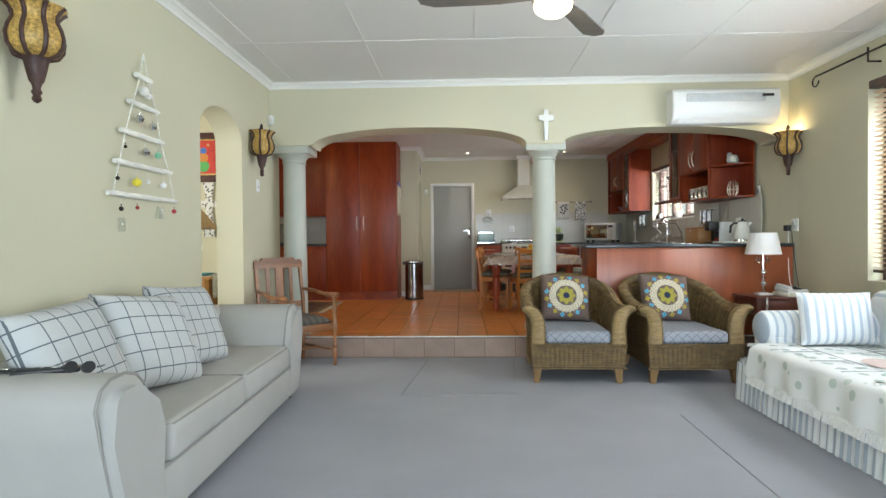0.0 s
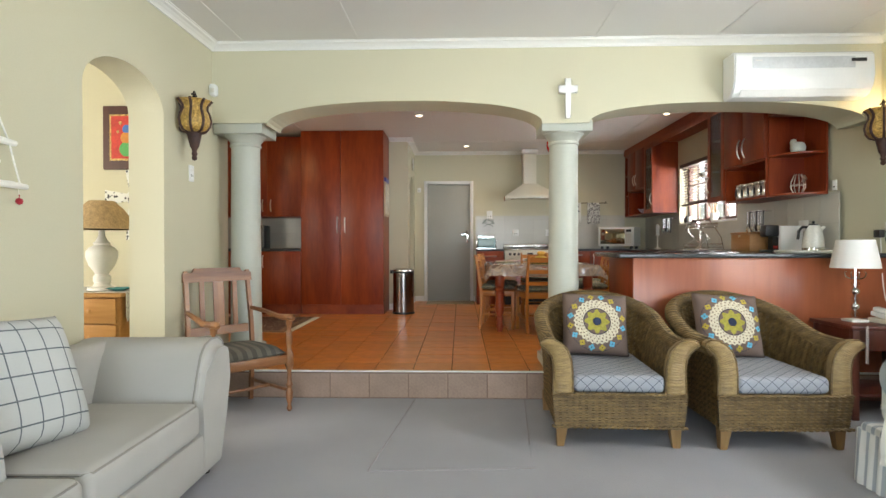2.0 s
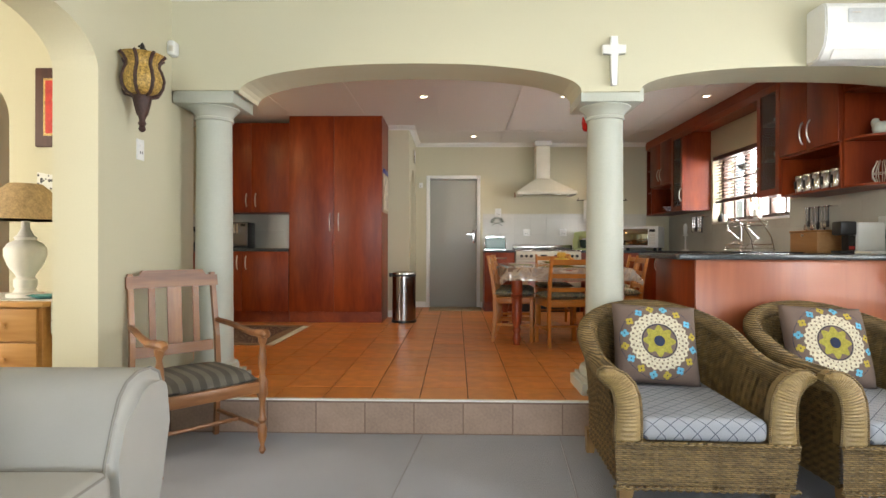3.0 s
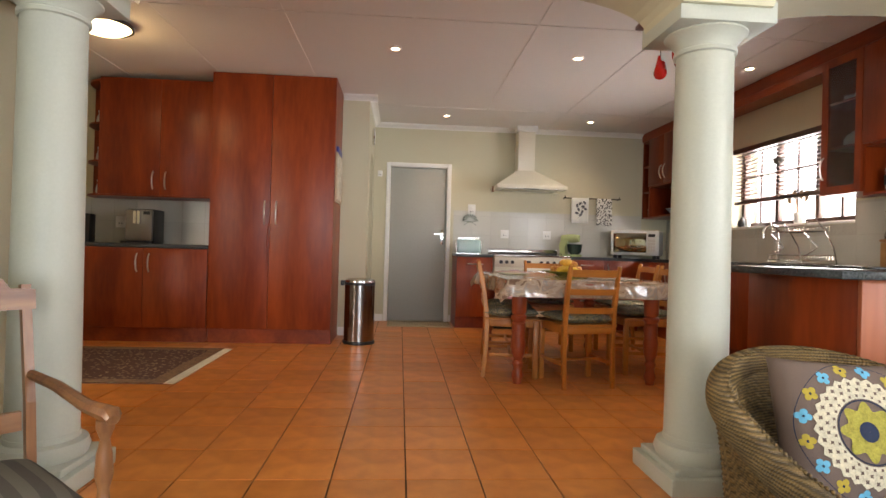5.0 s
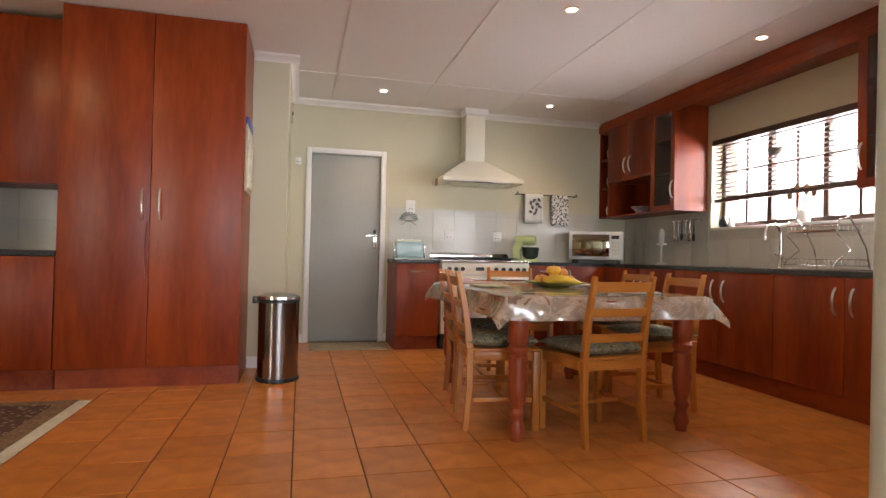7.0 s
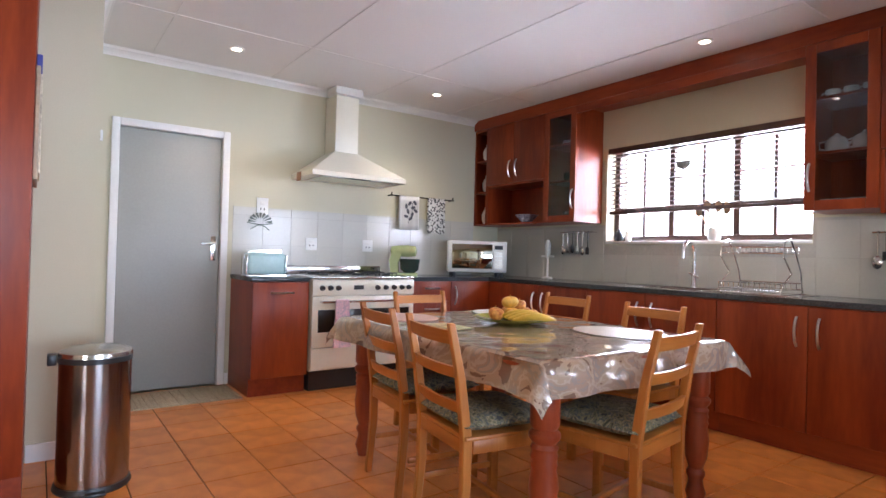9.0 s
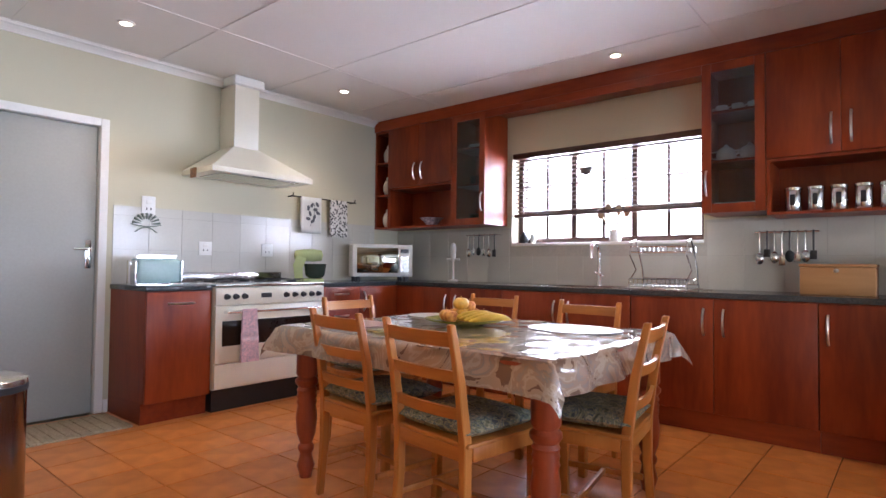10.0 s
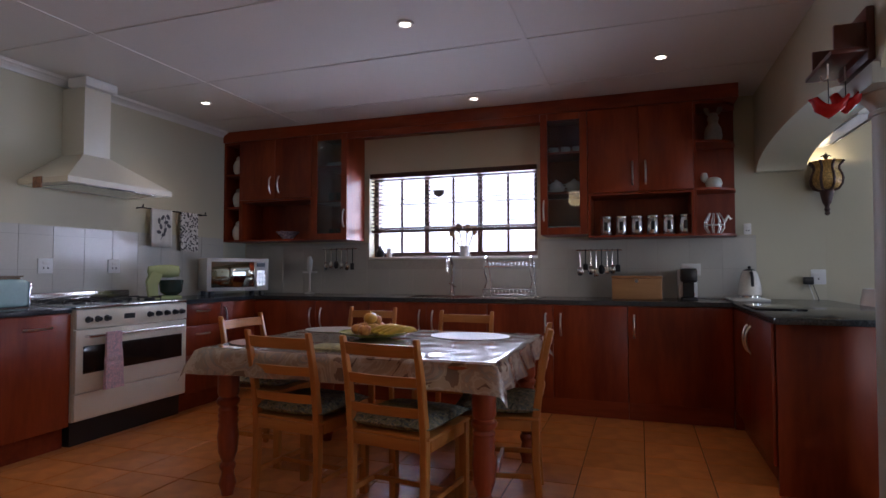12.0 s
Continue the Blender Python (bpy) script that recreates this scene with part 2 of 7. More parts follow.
def pillow(bm, w, h, d, m, nu=18, nv=18, pinch=0.06):
    """Stuffed cushion in the plane x (width) z (height), thick along y."""
    grid = {}
    for side in (1, -1):
        for i in range(nu + 1):
            for j in range(nv + 1):
                u, v = 2 * i / nu - 1, 2 * j / nv - 1
                edge = i in (0, nu) or j in (0, nv)
                if edge and side == -1:
                    grid[side, i, j] = grid[1, i, j]
                    continue
                k = (1 - u ** 4) * (1 - v ** 4)
                px = u * w / 2 * (1 - pinch * (1 - v * v) * 0.6 - pinch * 0.2)
                pz = v * h / 2 * (1 - pinch * (1 - u * u) * 0.6 - pinch * 0.2)
                py = side * d / 2 * max(0, k) ** 0.5
                grid[side, i, j] = bm.verts.new(m @ Vector((px, py, pz)))
    for side in (1, -1):
        for i in range(nu):
            for j in range(nv):
                q = (grid[side, i, j], grid[side, i + 1, j], grid[side, i + 1, j + 1], grid[side, i, j + 1])
                bm.faces.new(q if side == -1 else q[::-1])
    return bm


# ---- structure ----
structure("ground", B(-60, -60, -0.30, 60, 60, -0.15), mat("garden_ground", (.20, .19, .12), .95, var=.3, scale=.8, bump=.5), "dry garden ground around the house", "ground")
# added self-lit panel: stands in for overexposed daylight and lights the rooms a little
structure("backdrop", B(9.0, -8.0, -0.1, 9.1, 20.0, 7.0), glow("overexposed_daylight_glow", (.95, .98, 1.0), 3.4), "glowing panel standing in for overexposed daylight outside the windows", "backdrop")
structure("floor", B(-5.2, -3.0, -0.12, XRL, 5.72, 0.0), CARPET, "wall-to-wall blue-grey short pile carpet", "floor")
seams = bmesh.new()
tube(seams, [(-0.06, 5.70, 0.001), (-0.20, 4.30, 0.001)], 0.004, 6)
tube(seams, [(0.78, 5.70, 0.001), (0.70, 4.72, 0.001)], 0.004, 6)
tube(seams, [(-0.20, 4.30, 0.001), (0.69, 4.36, 0.001)], 0.003, 6)
tube(seams, [(1.72, 3.85, 0.001), (1.66, 0.5, 0.001)], 0.004, 6)
structure("carpet_seams", seams, mat("carpet_seam", (0.31, 0.295, 0.295), 1.0), "dark joint lines between carpet pieces", "carpet seam")
kitchen_floor = structure("floor_kitchen", B(-3.60, 5.745, -0.05, XR, YB, F - 0.006), GROUT, "raised kitchen floor of glazed terracotta tiles", "floor")
step = structure("step_riser", B(-1.94, 5.722, 0.0, XRL, 5.745, F - 0.008), mat("riser_grout", (0.21, 0.14, 0.105), 0.9), "step faced with brown tiles up to the kitchen", "step")

bm = bmesh.new()
y0, y1, zs, zc = 4.28, 5.10, 2.06, 2.285
box(bm, XL - 0.24, -3.0, 0, XL, y0, C)
box(bm, XL - 0.24, y1, 0, XL, YA0, C)
arch_head(bm, lambda u, z: (XL - 0.24, u, z), y0, y1, zs, zc, C, (0.24, 0, 0))
structure("wall_west", bm, WALL, "sage-beige painted wall with an arched opening", "wall")

bm = bmesh.new()
box(bm, -5.2, YA0, 0, -3.58, YA1, C)
box(bm, -2.77, YA0, 0, XL - 0.02, YA1, C)
put = lambda u, z: (u, YA0, z)
box(bm, XL - 0.02, YA0, 2.17, -1.26, YA1, C)
arch_head(bm, put, -3.58, -2.77, 1.98, 2.33, C, (0, YA1 - YA0, 0))
arch_head(bm, put, -1.26, 0.94, 2.15, 2.335, C, (0, YA1 - YA0, 0), power=2.2)
box(bm, 0.94, YA0, 2.15, 1.31, YA1, C)
arch_head(bm, put, 1.31, 3.44, 2.15, 2.305, C, (0, YA1 - YA0, 0), power=2.2)
box(bm, 3.44, YA0, 2.15, XR + .3, YA1, C)
structure("wall_arches", bm, WALL, "sage-beige wall with two wide shallow arches on columns", "wall")

bm = bmesh.new()
for ya, yb, za, zb in ((-3.0, 2.45, 0, C), (2.45, 4.76, 0, 0.82), (2.45, 4.76, 2.42, C), (4.76, 5.70, 0, C), (6.70, 7.985, 0, C), (7.985, 9.69, 0, 1.49), (7.985, 9.69, 2.33, C), (9.69, YB + 0.2, 0, C)):
    box(bm, XRL if yb < 6.1 else XR, ya, za, XR + 0.30, yb, zb)
slab(bm, [(XRL, 5.70, 0), (XR, 6.70, 0), (XR + .30, 6.70, 0), (XR + .30, 5.70, 0)], (0, 0, C))
structure("wall_east", bm, WALL, "sage-beige painted outer wall with two windows", "wall")

bm = bmesh.new()
for xa, xb, za, zb in ((-0.52, -0.315, 0, C), (-0.315, 0.50, 2.28, C), (0.50, XR, 0, C)):
    box(bm, xa, YB, za, xb, YB + 0.2, zb)
structure("wall_north", bm, WALL, "sage-beige painted kitchen wall behind the cooker", "wall")
bm = bmesh.new()
box(bm, -3.60, 9.90, 0, -0.50, 10.12, C)
box(bm, -0.74, 10.95, 0, -0.50, YB + 0.2, C)
box(bm, -0.74, 10.12, 0, -0.50, 10.25, C)
arch_head(bm, lambda u, z: (-0.74, u, z), 10.25, 10.95, 2.05, 2.30, C, (0.24, 0, 0))
structure("wall_passage", bm, WALL, "sage-beige kitchen wall with an arched passage", "wall")
bm = bmesh.new()
box(bm, -1.6, 10.12, 0, -1.5, YB + 0.2, C)
box(bm, -1.5, YB + 0.2, 0, 0.62, YB + 0.3, C)
structure("wall_passage_end", bm, WALL, "plain wall closing the passage", "wall")
structure("wall_kitchen_west", B(-3.80, YA1, 0, -3.60, 10.12, C), WALL, "sage-beige side wall of the kitchen", "wall")
bm = bmesh.new()
box(bm, -5.2, -3.2, 0, -0.95, -3.0, C)
box(bm, 2.75, -3.2, 0, XR + 0.24, -3.0, C)
box(bm, -0.95, -3.2, 2.3, 2.75, -3.0, C)
structure("wall_south", bm, WALL, "plain wall with wide glazed doors to the garden", "wall")
bm = bmesh.new()
box(bm, -5.4, -3.2, 0, -5.2, 2.3, C)
box(bm, -5.4, 4.1, 0, -5.2, YA1, C)
box(bm, -5.4, 2.3, 0, -5.2, 4.1, 0.8)
box(bm, -5.4, 2.3, 2.3, -5.2, 4.1, C)
structure("wall_hall_west", bm, WALL, "plain far wall of the side room", "wall")

bm = B(-5.5, -3.3, C, XR + 0.3, YB + 0.4, C + 0.15)
for x in (-1.43, -0.515, 0.394, 1.345, 2.28, 3.2):
    box(bm, x - 0.013, -3.0, C - 0.004, x + 0.013, YA0, C + 0.01)
box(bm, XL, 4.64, C - 0.0045, XR, 4.675, C + 0.01)
box(bm, XL, 1.6, C - 0.0045, XR, 1.635, C + 0.01)
for x in (-2.85, -1.92, -1.00, -0.08, 0.83, 1.77, 2.70):
    box(bm, x - 0.013, YA1, C - 0.004, x + 0.013, YB, C + 0.01)
box(bm, -0.5, 10.22, C - 0.0045, 3.1, 10.255, C + 0.01)
box(bm, -3.6, 7.75, C - 0.0045, 3.1, 7.785, C + 0.01)
structure("ceiling", bm, CEIL, "white board ceiling with cover strips over the joints", "ceiling")


def cornice(bm, p0, p1, inward):
    """Coved moulding along a wall top from p0 to p1."""
    prof = [(0.0, -0.056), (0.012, -0.056), (0.014, -0.048), (0.024, -0.036), (0.045, -0.022), (0.064, -0.016), (0.066, -0.006), (0.078, -0.006), (0.078, -0.001), (0.0, -0.001)]
    a, b, n = Vector((*p0, C)), Vector((*p1, C)), Vector((*inward, 0))
    along = (b - a).normalized()
    ra = [bm.verts.new(a + n * d + along * 0.0 + Vector((0, 0, h))) for d, h in prof]
    rb = [bm.verts.new(b + n * d + Vector((0, 0, h))) for d, h in prof]
    for i in range(len(prof)):
        j = (i + 1) % len(prof)
        bm.faces.new((ra[i], ra[j], rb[j], rb[i]))
    bm.faces.new(ra)
    bm.faces.new(rb)


bm = bmesh.new()
cornice(bm, (XL, -3.0), (XL, YA0), (1, 0))
cornice(bm, (XL, YA0), (XRL, YA0), (0, -1))
cornice(bm, (XRL, -3.0), (XRL, YA0), (-1, 0))
cornice(bm, (-0.5, YB), (3.1, YB), (0, -1))
cornice(bm, (-0.5, 9.90), (-0.5, YB), (1, 0))
cornice(bm, (-0.78, 9.90), (-0.42, 9.90), (0, -1))
structure("cornice", bm, WHITE, "white coved cornice along the ceiling", "cornice")

# ---- columns ----
def column(x, y):
    t = thing("column", "round grey-green painted column with square moulded capital", "column", (x, y, F), "arch columns")
    part("base", box(B(x - .19, y - .19, F, x + .19, y + .19, F + .07, bevel=.006), x - .165, y - .165, F + .07, x + .165, y + .165, F + .10, bevel=.008), COLUMN, t)
    prof = [(.155, F + .10), (.165, F + .13), (.155, F + .16), (.13, F + .17), (.128, F + .19)]
    prof += [(.126 - .012 * k / 10, F + .19 + k * 0.166) for k in range(11)]
    prof += [(.118, 2.0), (.126, 2.005), (.126, 2.02), (.118, 2.025), (.125, 2.045), (.15, 2.075), (.165, 2.085), (.165, 2.092)]
    part("shaft", lathe(bmesh.new(), prof, x, y, 0, 36), COLUMN, t)
    part("capital", B(x - .20, y - .18, 2.092, x + .20, y + .18, 2.178, bevel=.004), COLUMN, t)
    return t


column(1.14, 6.05)
column(-1.505, 6.05)

# ---- kitchen cabinets ----
def at_face(ax, pl):
    """Maps (along, outward, height) to the world for a front in one plane."""
    return {"-y": lambda u, d, z: (u, pl - d, z), "+y": lambda u, d, z: (u, pl + d, z), "-x": lambda u, d, z: (pl - d, u, z)}[ax]


def fbox(P, u0, u1, d0, d1, z0, z1, bevel=0.0, bm=None):
    a, b = P(u0, d0, z0), P(u1, d1, z1)
    return box(bm or bmesh.new(), *[min(p, q) for p, q in zip(a, b)], *[max(p, q) for p, q in zip(a, b)], bevel=bevel)


def bow_handle(parent, P, u, z, way, length=0.17, d=0.018):
    h = length / 2
    if way == "v":
        pts = [P(u, d + 0.03 * math.sin(math.pi * k / 10) ** 0.6, z - h + length * k / 10) for k in range(11)]
    else:
        pts = [P(u - h + length * k / 10, d + 0.03 * math.sin(math.pi * k / 10) ** 0.6, z) for k in range(11)]
    part("handle", tube(bmesh.new(), pts, 0.0075, 8), NICKEL, parent, "bowed satin nickel handle")


def front(parent, P, u0, u1, z0, z1, handle=None, name="door", material=None):
    d = part(name, fbox(P, u0 + .0018, u1 - .0018, 0.001, .019, z0 + .0018, z1 - .0018, bevel=.002), material or CHERRY, parent)
    if handle:
        bow_handle(d, P, *handle)
    return d


def glass_front(parent, P, u0, u1, z0, z1, handle, rail=0.062):
    bm = bmesh.new()
    for a, b, c, e in ((u0, u0 + rail, z0, z1), (u1 - rail, u1, z0, z1), (u0 + rail, u1 - rail, z0, z0 + rail), (u0 + rail, u1 - rail, z1 - rail, z1)):
        fbox(P, a + .001, b - .001, 0.001, .019, c + .001, e - .001, bm=bm)
    d = part("door", bm, CHERRY, parent, "cherry framed glass door")
    part("pane", fbox(P, u0 + rail, u1 - rail, .007, .011, z0 + rail, z1 - rail), GLASS_DARK, d)
    bow_handle(d, P, *handle)


def carcass(P, u0, u1, depth, z0, z1, open_front=False, t=.018, shelves=()):
    bm = bmesh.new()
    if not open_front:
        return fbox(P, u0, u1, 0, -depth, z0, z1, bm=bm)
    fbox(P, u0, u0 + t, 0, -depth, z0, z1, bm=bm)
    fbox(P, u1 - t, u1, 0, -depth, z0, z1, bm=bm)
    fbox(P, u0 + t, u1 - t, 0, -depth, z0, z0 + t, bm=bm)
    fbox(P, u0 + t, u1 - t, 0, -depth, z1 - t, z1, bm=bm)
    fbox(P, u0 + t, u1 - t, -depth + .01, -depth, z0 + t, z1 - t, bm=bm)
    for s in shelves:
        fbox(P, u0 + t, u1 - t, -.01, -depth + .01, s, s + t, bm=bm)
    return bm


KICK = 0.14
TOP = 1.085       # underside of the worktop
WT = 1.120        # worktop

# left-hand wall: base unit, tall cupboard, wall unit with end shelves
P = at_face("-y", 9.28)
base = thing("base_cabinet", "cherry veneer base cabinet with two doors under a worktop", "cabinet", (-2.55, 9.58, F))
part("body", carcass(P, -3.16, -1.955, .61, F + KICK, 1.10), CHERRY, base)
part("plinth", fbox(P, -3.16, -1.955, -.03, -.6, F, F + KICK), CHERRY_H, base)
front(base, P, -3.16, -2.545, F + KICK, 1.10, (-2.60, .96, "v"))
front(base, P, -2.545, -1.955, F + KICK, 1.10, (-2.49, .96, "v"))
solo("worktop", fbox(P, -3.58, -1.957, .02, -.615, 1.102, 1.140, bevel=.006), GRANITE, "dark polished granite worktop on the base cabinets", "worktop")
base = thing("base_cabinet", "cherry veneer corner base cabinet with a plain door", "cabinet", (-3.37, 9.58, F))
part("body", carcass(P, -3.58, -3.165, .61, F + KICK, 1.10), CHERRY, base)
part("plinth", fbox(P, -3.58, -3.165, -.03, -.6, F, F + KICK), CHERRY_H, base)
front(base, P, -3.58, -3.165, F + KICK, 1.10, (-3.22, .96, "v"))
tall = thing("tall_cupboard", "full-height cherry veneer cupboard with two tall doors", "cupboard", (-1.36, 9.58, F))
part("body", carcass(P, -1.95, -.785, .61, F + KICK, 2.796), CHERRY, tall)
part("plinth", fbox(P, -1.95, -.785, -.03, -.6, F, F + KICK), CHERRY_H, tall)
d1 = front(tall, P, -1.95, -1.385, F + KICK, 2.795, (-1.435, 1.47, "v", 0.22))
d2 = front(tall, P, -1.385, -.785, F + KICK, 2.795, (-1.325, 1.47, "v", 0.22))
part("finger_pull", tube(bmesh.new(), arc(P(-1.395, .021, .96), P(-1.395, .021, 1.36), Vector((-.012, 0, 0)), 8), .007, 8), CHERRY, d1, "dark cherry finger groove")
Pw = at_face("-y", 9.48)
up = thing("wall_cabinet", "cherry veneer wall cabinet with two doors", "cabinet", (-2.5, 9.7, 1.60))
part("body", carcass(Pw, -3.08, -1.955, .41, 1.60, 2.755), CHERRY, up)
front(up, Pw, -3.08, -2.50, 1.61, 2.755, (-2.56, 1.76, "v"))
front(up, Pw, -2.50, -1.955, 1.61, 2.755, (-2.44, 1.76, "v"))
sh = thing("end_shelf", "open cherry end shelf with rounded boards and crockery", "shelf", (-3.2, 9.7, 1.60))
part("back", fbox(Pw, -3.33, -3.085, -.39, -.41, 1.60, 2.77), CHERRY, sh)
for z in (1.60, 1.93, 2.30, 2.72):
    pts = [(-3.085, 9.87, z), (-3.085, 9.50, z)] + [(-3.085 - .23 * math.sin(a), 9.87 - .37 * math.cos(a) ** 1.0, z) for a in [math.pi / 2 * k / 8 for k in range(1, 9)]]
    part("board", slab(bmesh.new(), pts, (0, 0, .018)), CHERRY, sh)
CHINA = mat("white_china", (0.75, 0.74, 0.70), 0.2, var=0.03)
for z, r in ((1.62, .045), (1.95, .05), (2.32, .055)):
    solo("jug", lathe(bmesh.new(), [(r * .7, 0), (r, .03), (r * .9, .08), (r * .6, .12), (r * .75, .15), (r * .7, .15), (r * .5, .12), (0.001, .05)], -3.18, 9.72, z, 16), CHINA, "white china jug on the end shelf", "jug", "shelf jugs")

# worktop run under the window, round the corner to the cooker
R = at_face("-x", 2.88)
N = at_face("-y", 10.62)


def base_unit(P, u0, u1, doors, label, at, z0=F + KICK, depth=.58, fronts=None):
    t = thing("base_cabinet", label, "cabinet", at, "kitchen base cabinets")
    part("body", carcass(P, u0, u1, depth, z0, TOP), CHERRY, t)
    part("plinth", fbox(P, u0, u1, -.04, -depth, F, z0), CHERRY_H, t)
    for d in doors:
        front(t, P, *d)
    return t


zt = TOP - .005
base_unit(R, 6.472, 7.195, [(6.472, 7.195, F + KICK, zt, (7.15, .93, "v"))], "cherry veneer base cabinet with one door", (3.2, 6.9, F))
base_unit(R, 7.197, 8.30, [(7.197, 7.76, F + KICK, zt, (7.70, .93, "v")), (7.76, 8.30, F + KICK, zt, (7.82, .93, "v"))], "cherry veneer base cabinet with two doors", (3.2, 7.75, F))
base_unit(R, 8.302, 9.38, [(8.302, 8.84, F + KICK, zt, (8.78, .93, "v")), (8.84, 9.38, F + KICK, zt, (8.90, .93, "v"))], "cherry veneer sink cabinet with two doors", (3.2, 8.84, F))
base_unit(R, 9.382, 10.60, [(9.382, 9.93, F + KICK, zt, (9.87, .93, "v")), (9.93, 10.60, F + KICK, zt, (9.98, .93, "v"))], "cherry veneer corner cabinet with two doors", (3.2, 10.0, F))
base_unit(N, .56, 1.005, [(.56, 1.005, F + KICK, zt, (.79, 1.0, "h", .18))], "cherry veneer base cabinet with one tall drawer front", (.78, 10.9, F))
base_unit(N, 1.985, 2.40, [(1.985, 2.40, .90, zt, (2.19, 1.02, "h", .16)), (1.985, 2.40, .66, .90, (2.19, .83, "h", .16)), (1.985, 2.40, F + KICK, .66, (2.19, .58, "h", .16))], "cherry veneer drawer unit with three drawers", (2.19, 10.9, F))
base_unit(N, 2.402, 2.875, [(2.402, 2.875, F + KICK, zt, (2.45, .95, "v"))], "cherry veneer corner cabinet with one door", (2.6, 10.9, F))
K = at_face("+y", 6.45)
pen = thing("peninsula_cabinet", "cherry veneer breakfast peninsula with a panelled back", "cabinet", (2.3, 6.1, F))
part("body", carcass(K, 1.64, 2.878, .68, F + KICK, TOP), CHERRY, pen)
part("body_end", B(2.8785, 5.77, F, XR - .002, 6.468, TOP), CHERRY, pen)
part("plinth", fbox(K, 1.64, 2.878, -.04, -.68, F, F + KICK), CHERRY_H, pen)
part("back_panel", B(1.62, 5.748, F, 3.54, 5.768, TOP, bevel=.002), CHERRY_SHEEN, pen, "glossy cherry veneer back panel with its sheen painted paler")
part("end_panel", B(1.62, 5.7695, F, 1.638, 6.45, TOP, bevel=.002), CHERRY, pen)
front(pen, K, 1.64, 2.26, F + KICK, zt, (2.21, .93, "v"))
front(pen, K, 2.26, 2.86, F + KICK, zt, (2.31, .93, "v"))

bm = bmesh.new()
box(bm, 1.50, 5.70, TOP, 3.53, 6.48, WT, bevel=.008)
box(bm, 2.855, 6.481, TOP, XR - .002, 8.50, WT)
box(bm, 2.855, 8.50, TOP, 2.97, 9.10, WT)
box(bm, 3.37, 8.50, TOP, XR - .002, 9.10, WT)
box(bm, 2.855, 9.10, TOP, XR - .002, YB - .002, WT)
box(bm, 1.98, 10.595, TOP, 2.854, YB - .002, WT)
solo("worktop", bm, GRANITE, "dark polished granite worktop running round the kitchen", "worktop")
solo("worktop", B(.55, 10.595, TOP, 1.008, YB - .002, WT, bevel=.006), GRANITE, "short dark granite worktop beside the cooker", "worktop")
sink = thing("sink", "inset stainless steel sink with a drainer under the window", "sink", (3.17, 8.8, TOP - .15))
bm = B(2.975, 8.505, TOP - .16, 3.365, 9.095, TOP - .155)
for a in ((2.972, 8.502, 2.978, 9.098), (3.362, 8.502, 3.368, 9.098), (2.978, 8.502, 3.362, 8.508), (2.978, 9.092, 3.362, 9.098)):
    box(bm, a[0], a[1], TOP - .16, a[2], a[3], WT + .003)
part("bowl", bm, STEEL, sink)
bm = bmesh.new()
box(bm, 2.95, 7.90, WT, 3.39, 8.49, WT + .004)
for k in range(9):
    tube(bm, [(3.0 + k * .042, 7.95, WT + .004), (3.0 + k * .042, 8.45, WT + .004)], .004, 6)
part("drainer", bm, STEEL, sink)
tap = thing("tap", "tall chrome mixer tap with a curved spout behind the sink", "tap", (3.40, 8.78, WT))
part("spout", tube(bmesh.new(), [(3.40, 8.78, WT), (3.40, 8.78, WT + .28)] + [(3.40 - .075 + .075 * math.cos(a), 8.78, WT + .28 + .075 * math.sin(a)) for a in [math.pi * k / 8 for k in range(1, 9)]] + [(3.25, 8.78, WT + .23)], .014, 12), CHROME, tap)
part("body", lathe(bmesh.new(), [(.026, 0), (.026, .02), (.019, .03), (.019, .11), (.012, .12)], 3.40, 8.78, WT, 16), CHROME, tap)
part("lever", tube(bmesh.new(), [(3.40, 8.74, WT + .08), (3.36, 8.80, WT + .12)], .007, 8), CHROME, tap)

# upper cabinets on the window wall
W = at_face("-x", 3.125)
ZB, ZD = 1.655, 2.685
DEP = .353


def crockery(kind, x, y, z):
    if kind == "cup":
        bm = lathe(bmesh.new(), [(.018, 0), (.036, .02), (.04, .06), (.037, .06), (.03, .02), (.001, .012)], x, y, z, 14)
        tube(bm, [(x, y + .038, z + .05), (x, y + .06, z + .045), (x, y + .058, z + .025), (x, y + .036, z + .018)], .004, 6)
        solo("cup", bm, CHINA, "white china cup behind the cabinet glass", "cup", "cabinet cups")
    elif kind == "teapot":
        bm = lathe(bmesh.new(), [(.035, 0), (.062, .03), (.066, .06), (.045, .10), (.02, .11), (.012, .125), (.001, .13)], x, y, z, 16)
        tube(bm, [(x, y - .055, z + .05), (x, y - .09, z + .07), (x, y - .105, z + .10)], .009, 8)
        tube(bm, [(x, y + .05, z + .085), (x, y + .10, z + .08), (x, y + .095, z + .04), (x, y + .06, z + .03)], .006, 6)
        solo("teapot", bm, CHINA, "white china teapot behind the cabinet glass", "teapot", "cabinet teapots")
    else:
        solo("tumbler", lathe(bmesh.new(), [(.026, 0), (.031, .10), (.029, .10), (.025, .006), (.001, .006)], x, y, z, 14), GLASS_DARK, "clear drinking glass behind the cabinet glass", "tumbler", "cabinet glasses")


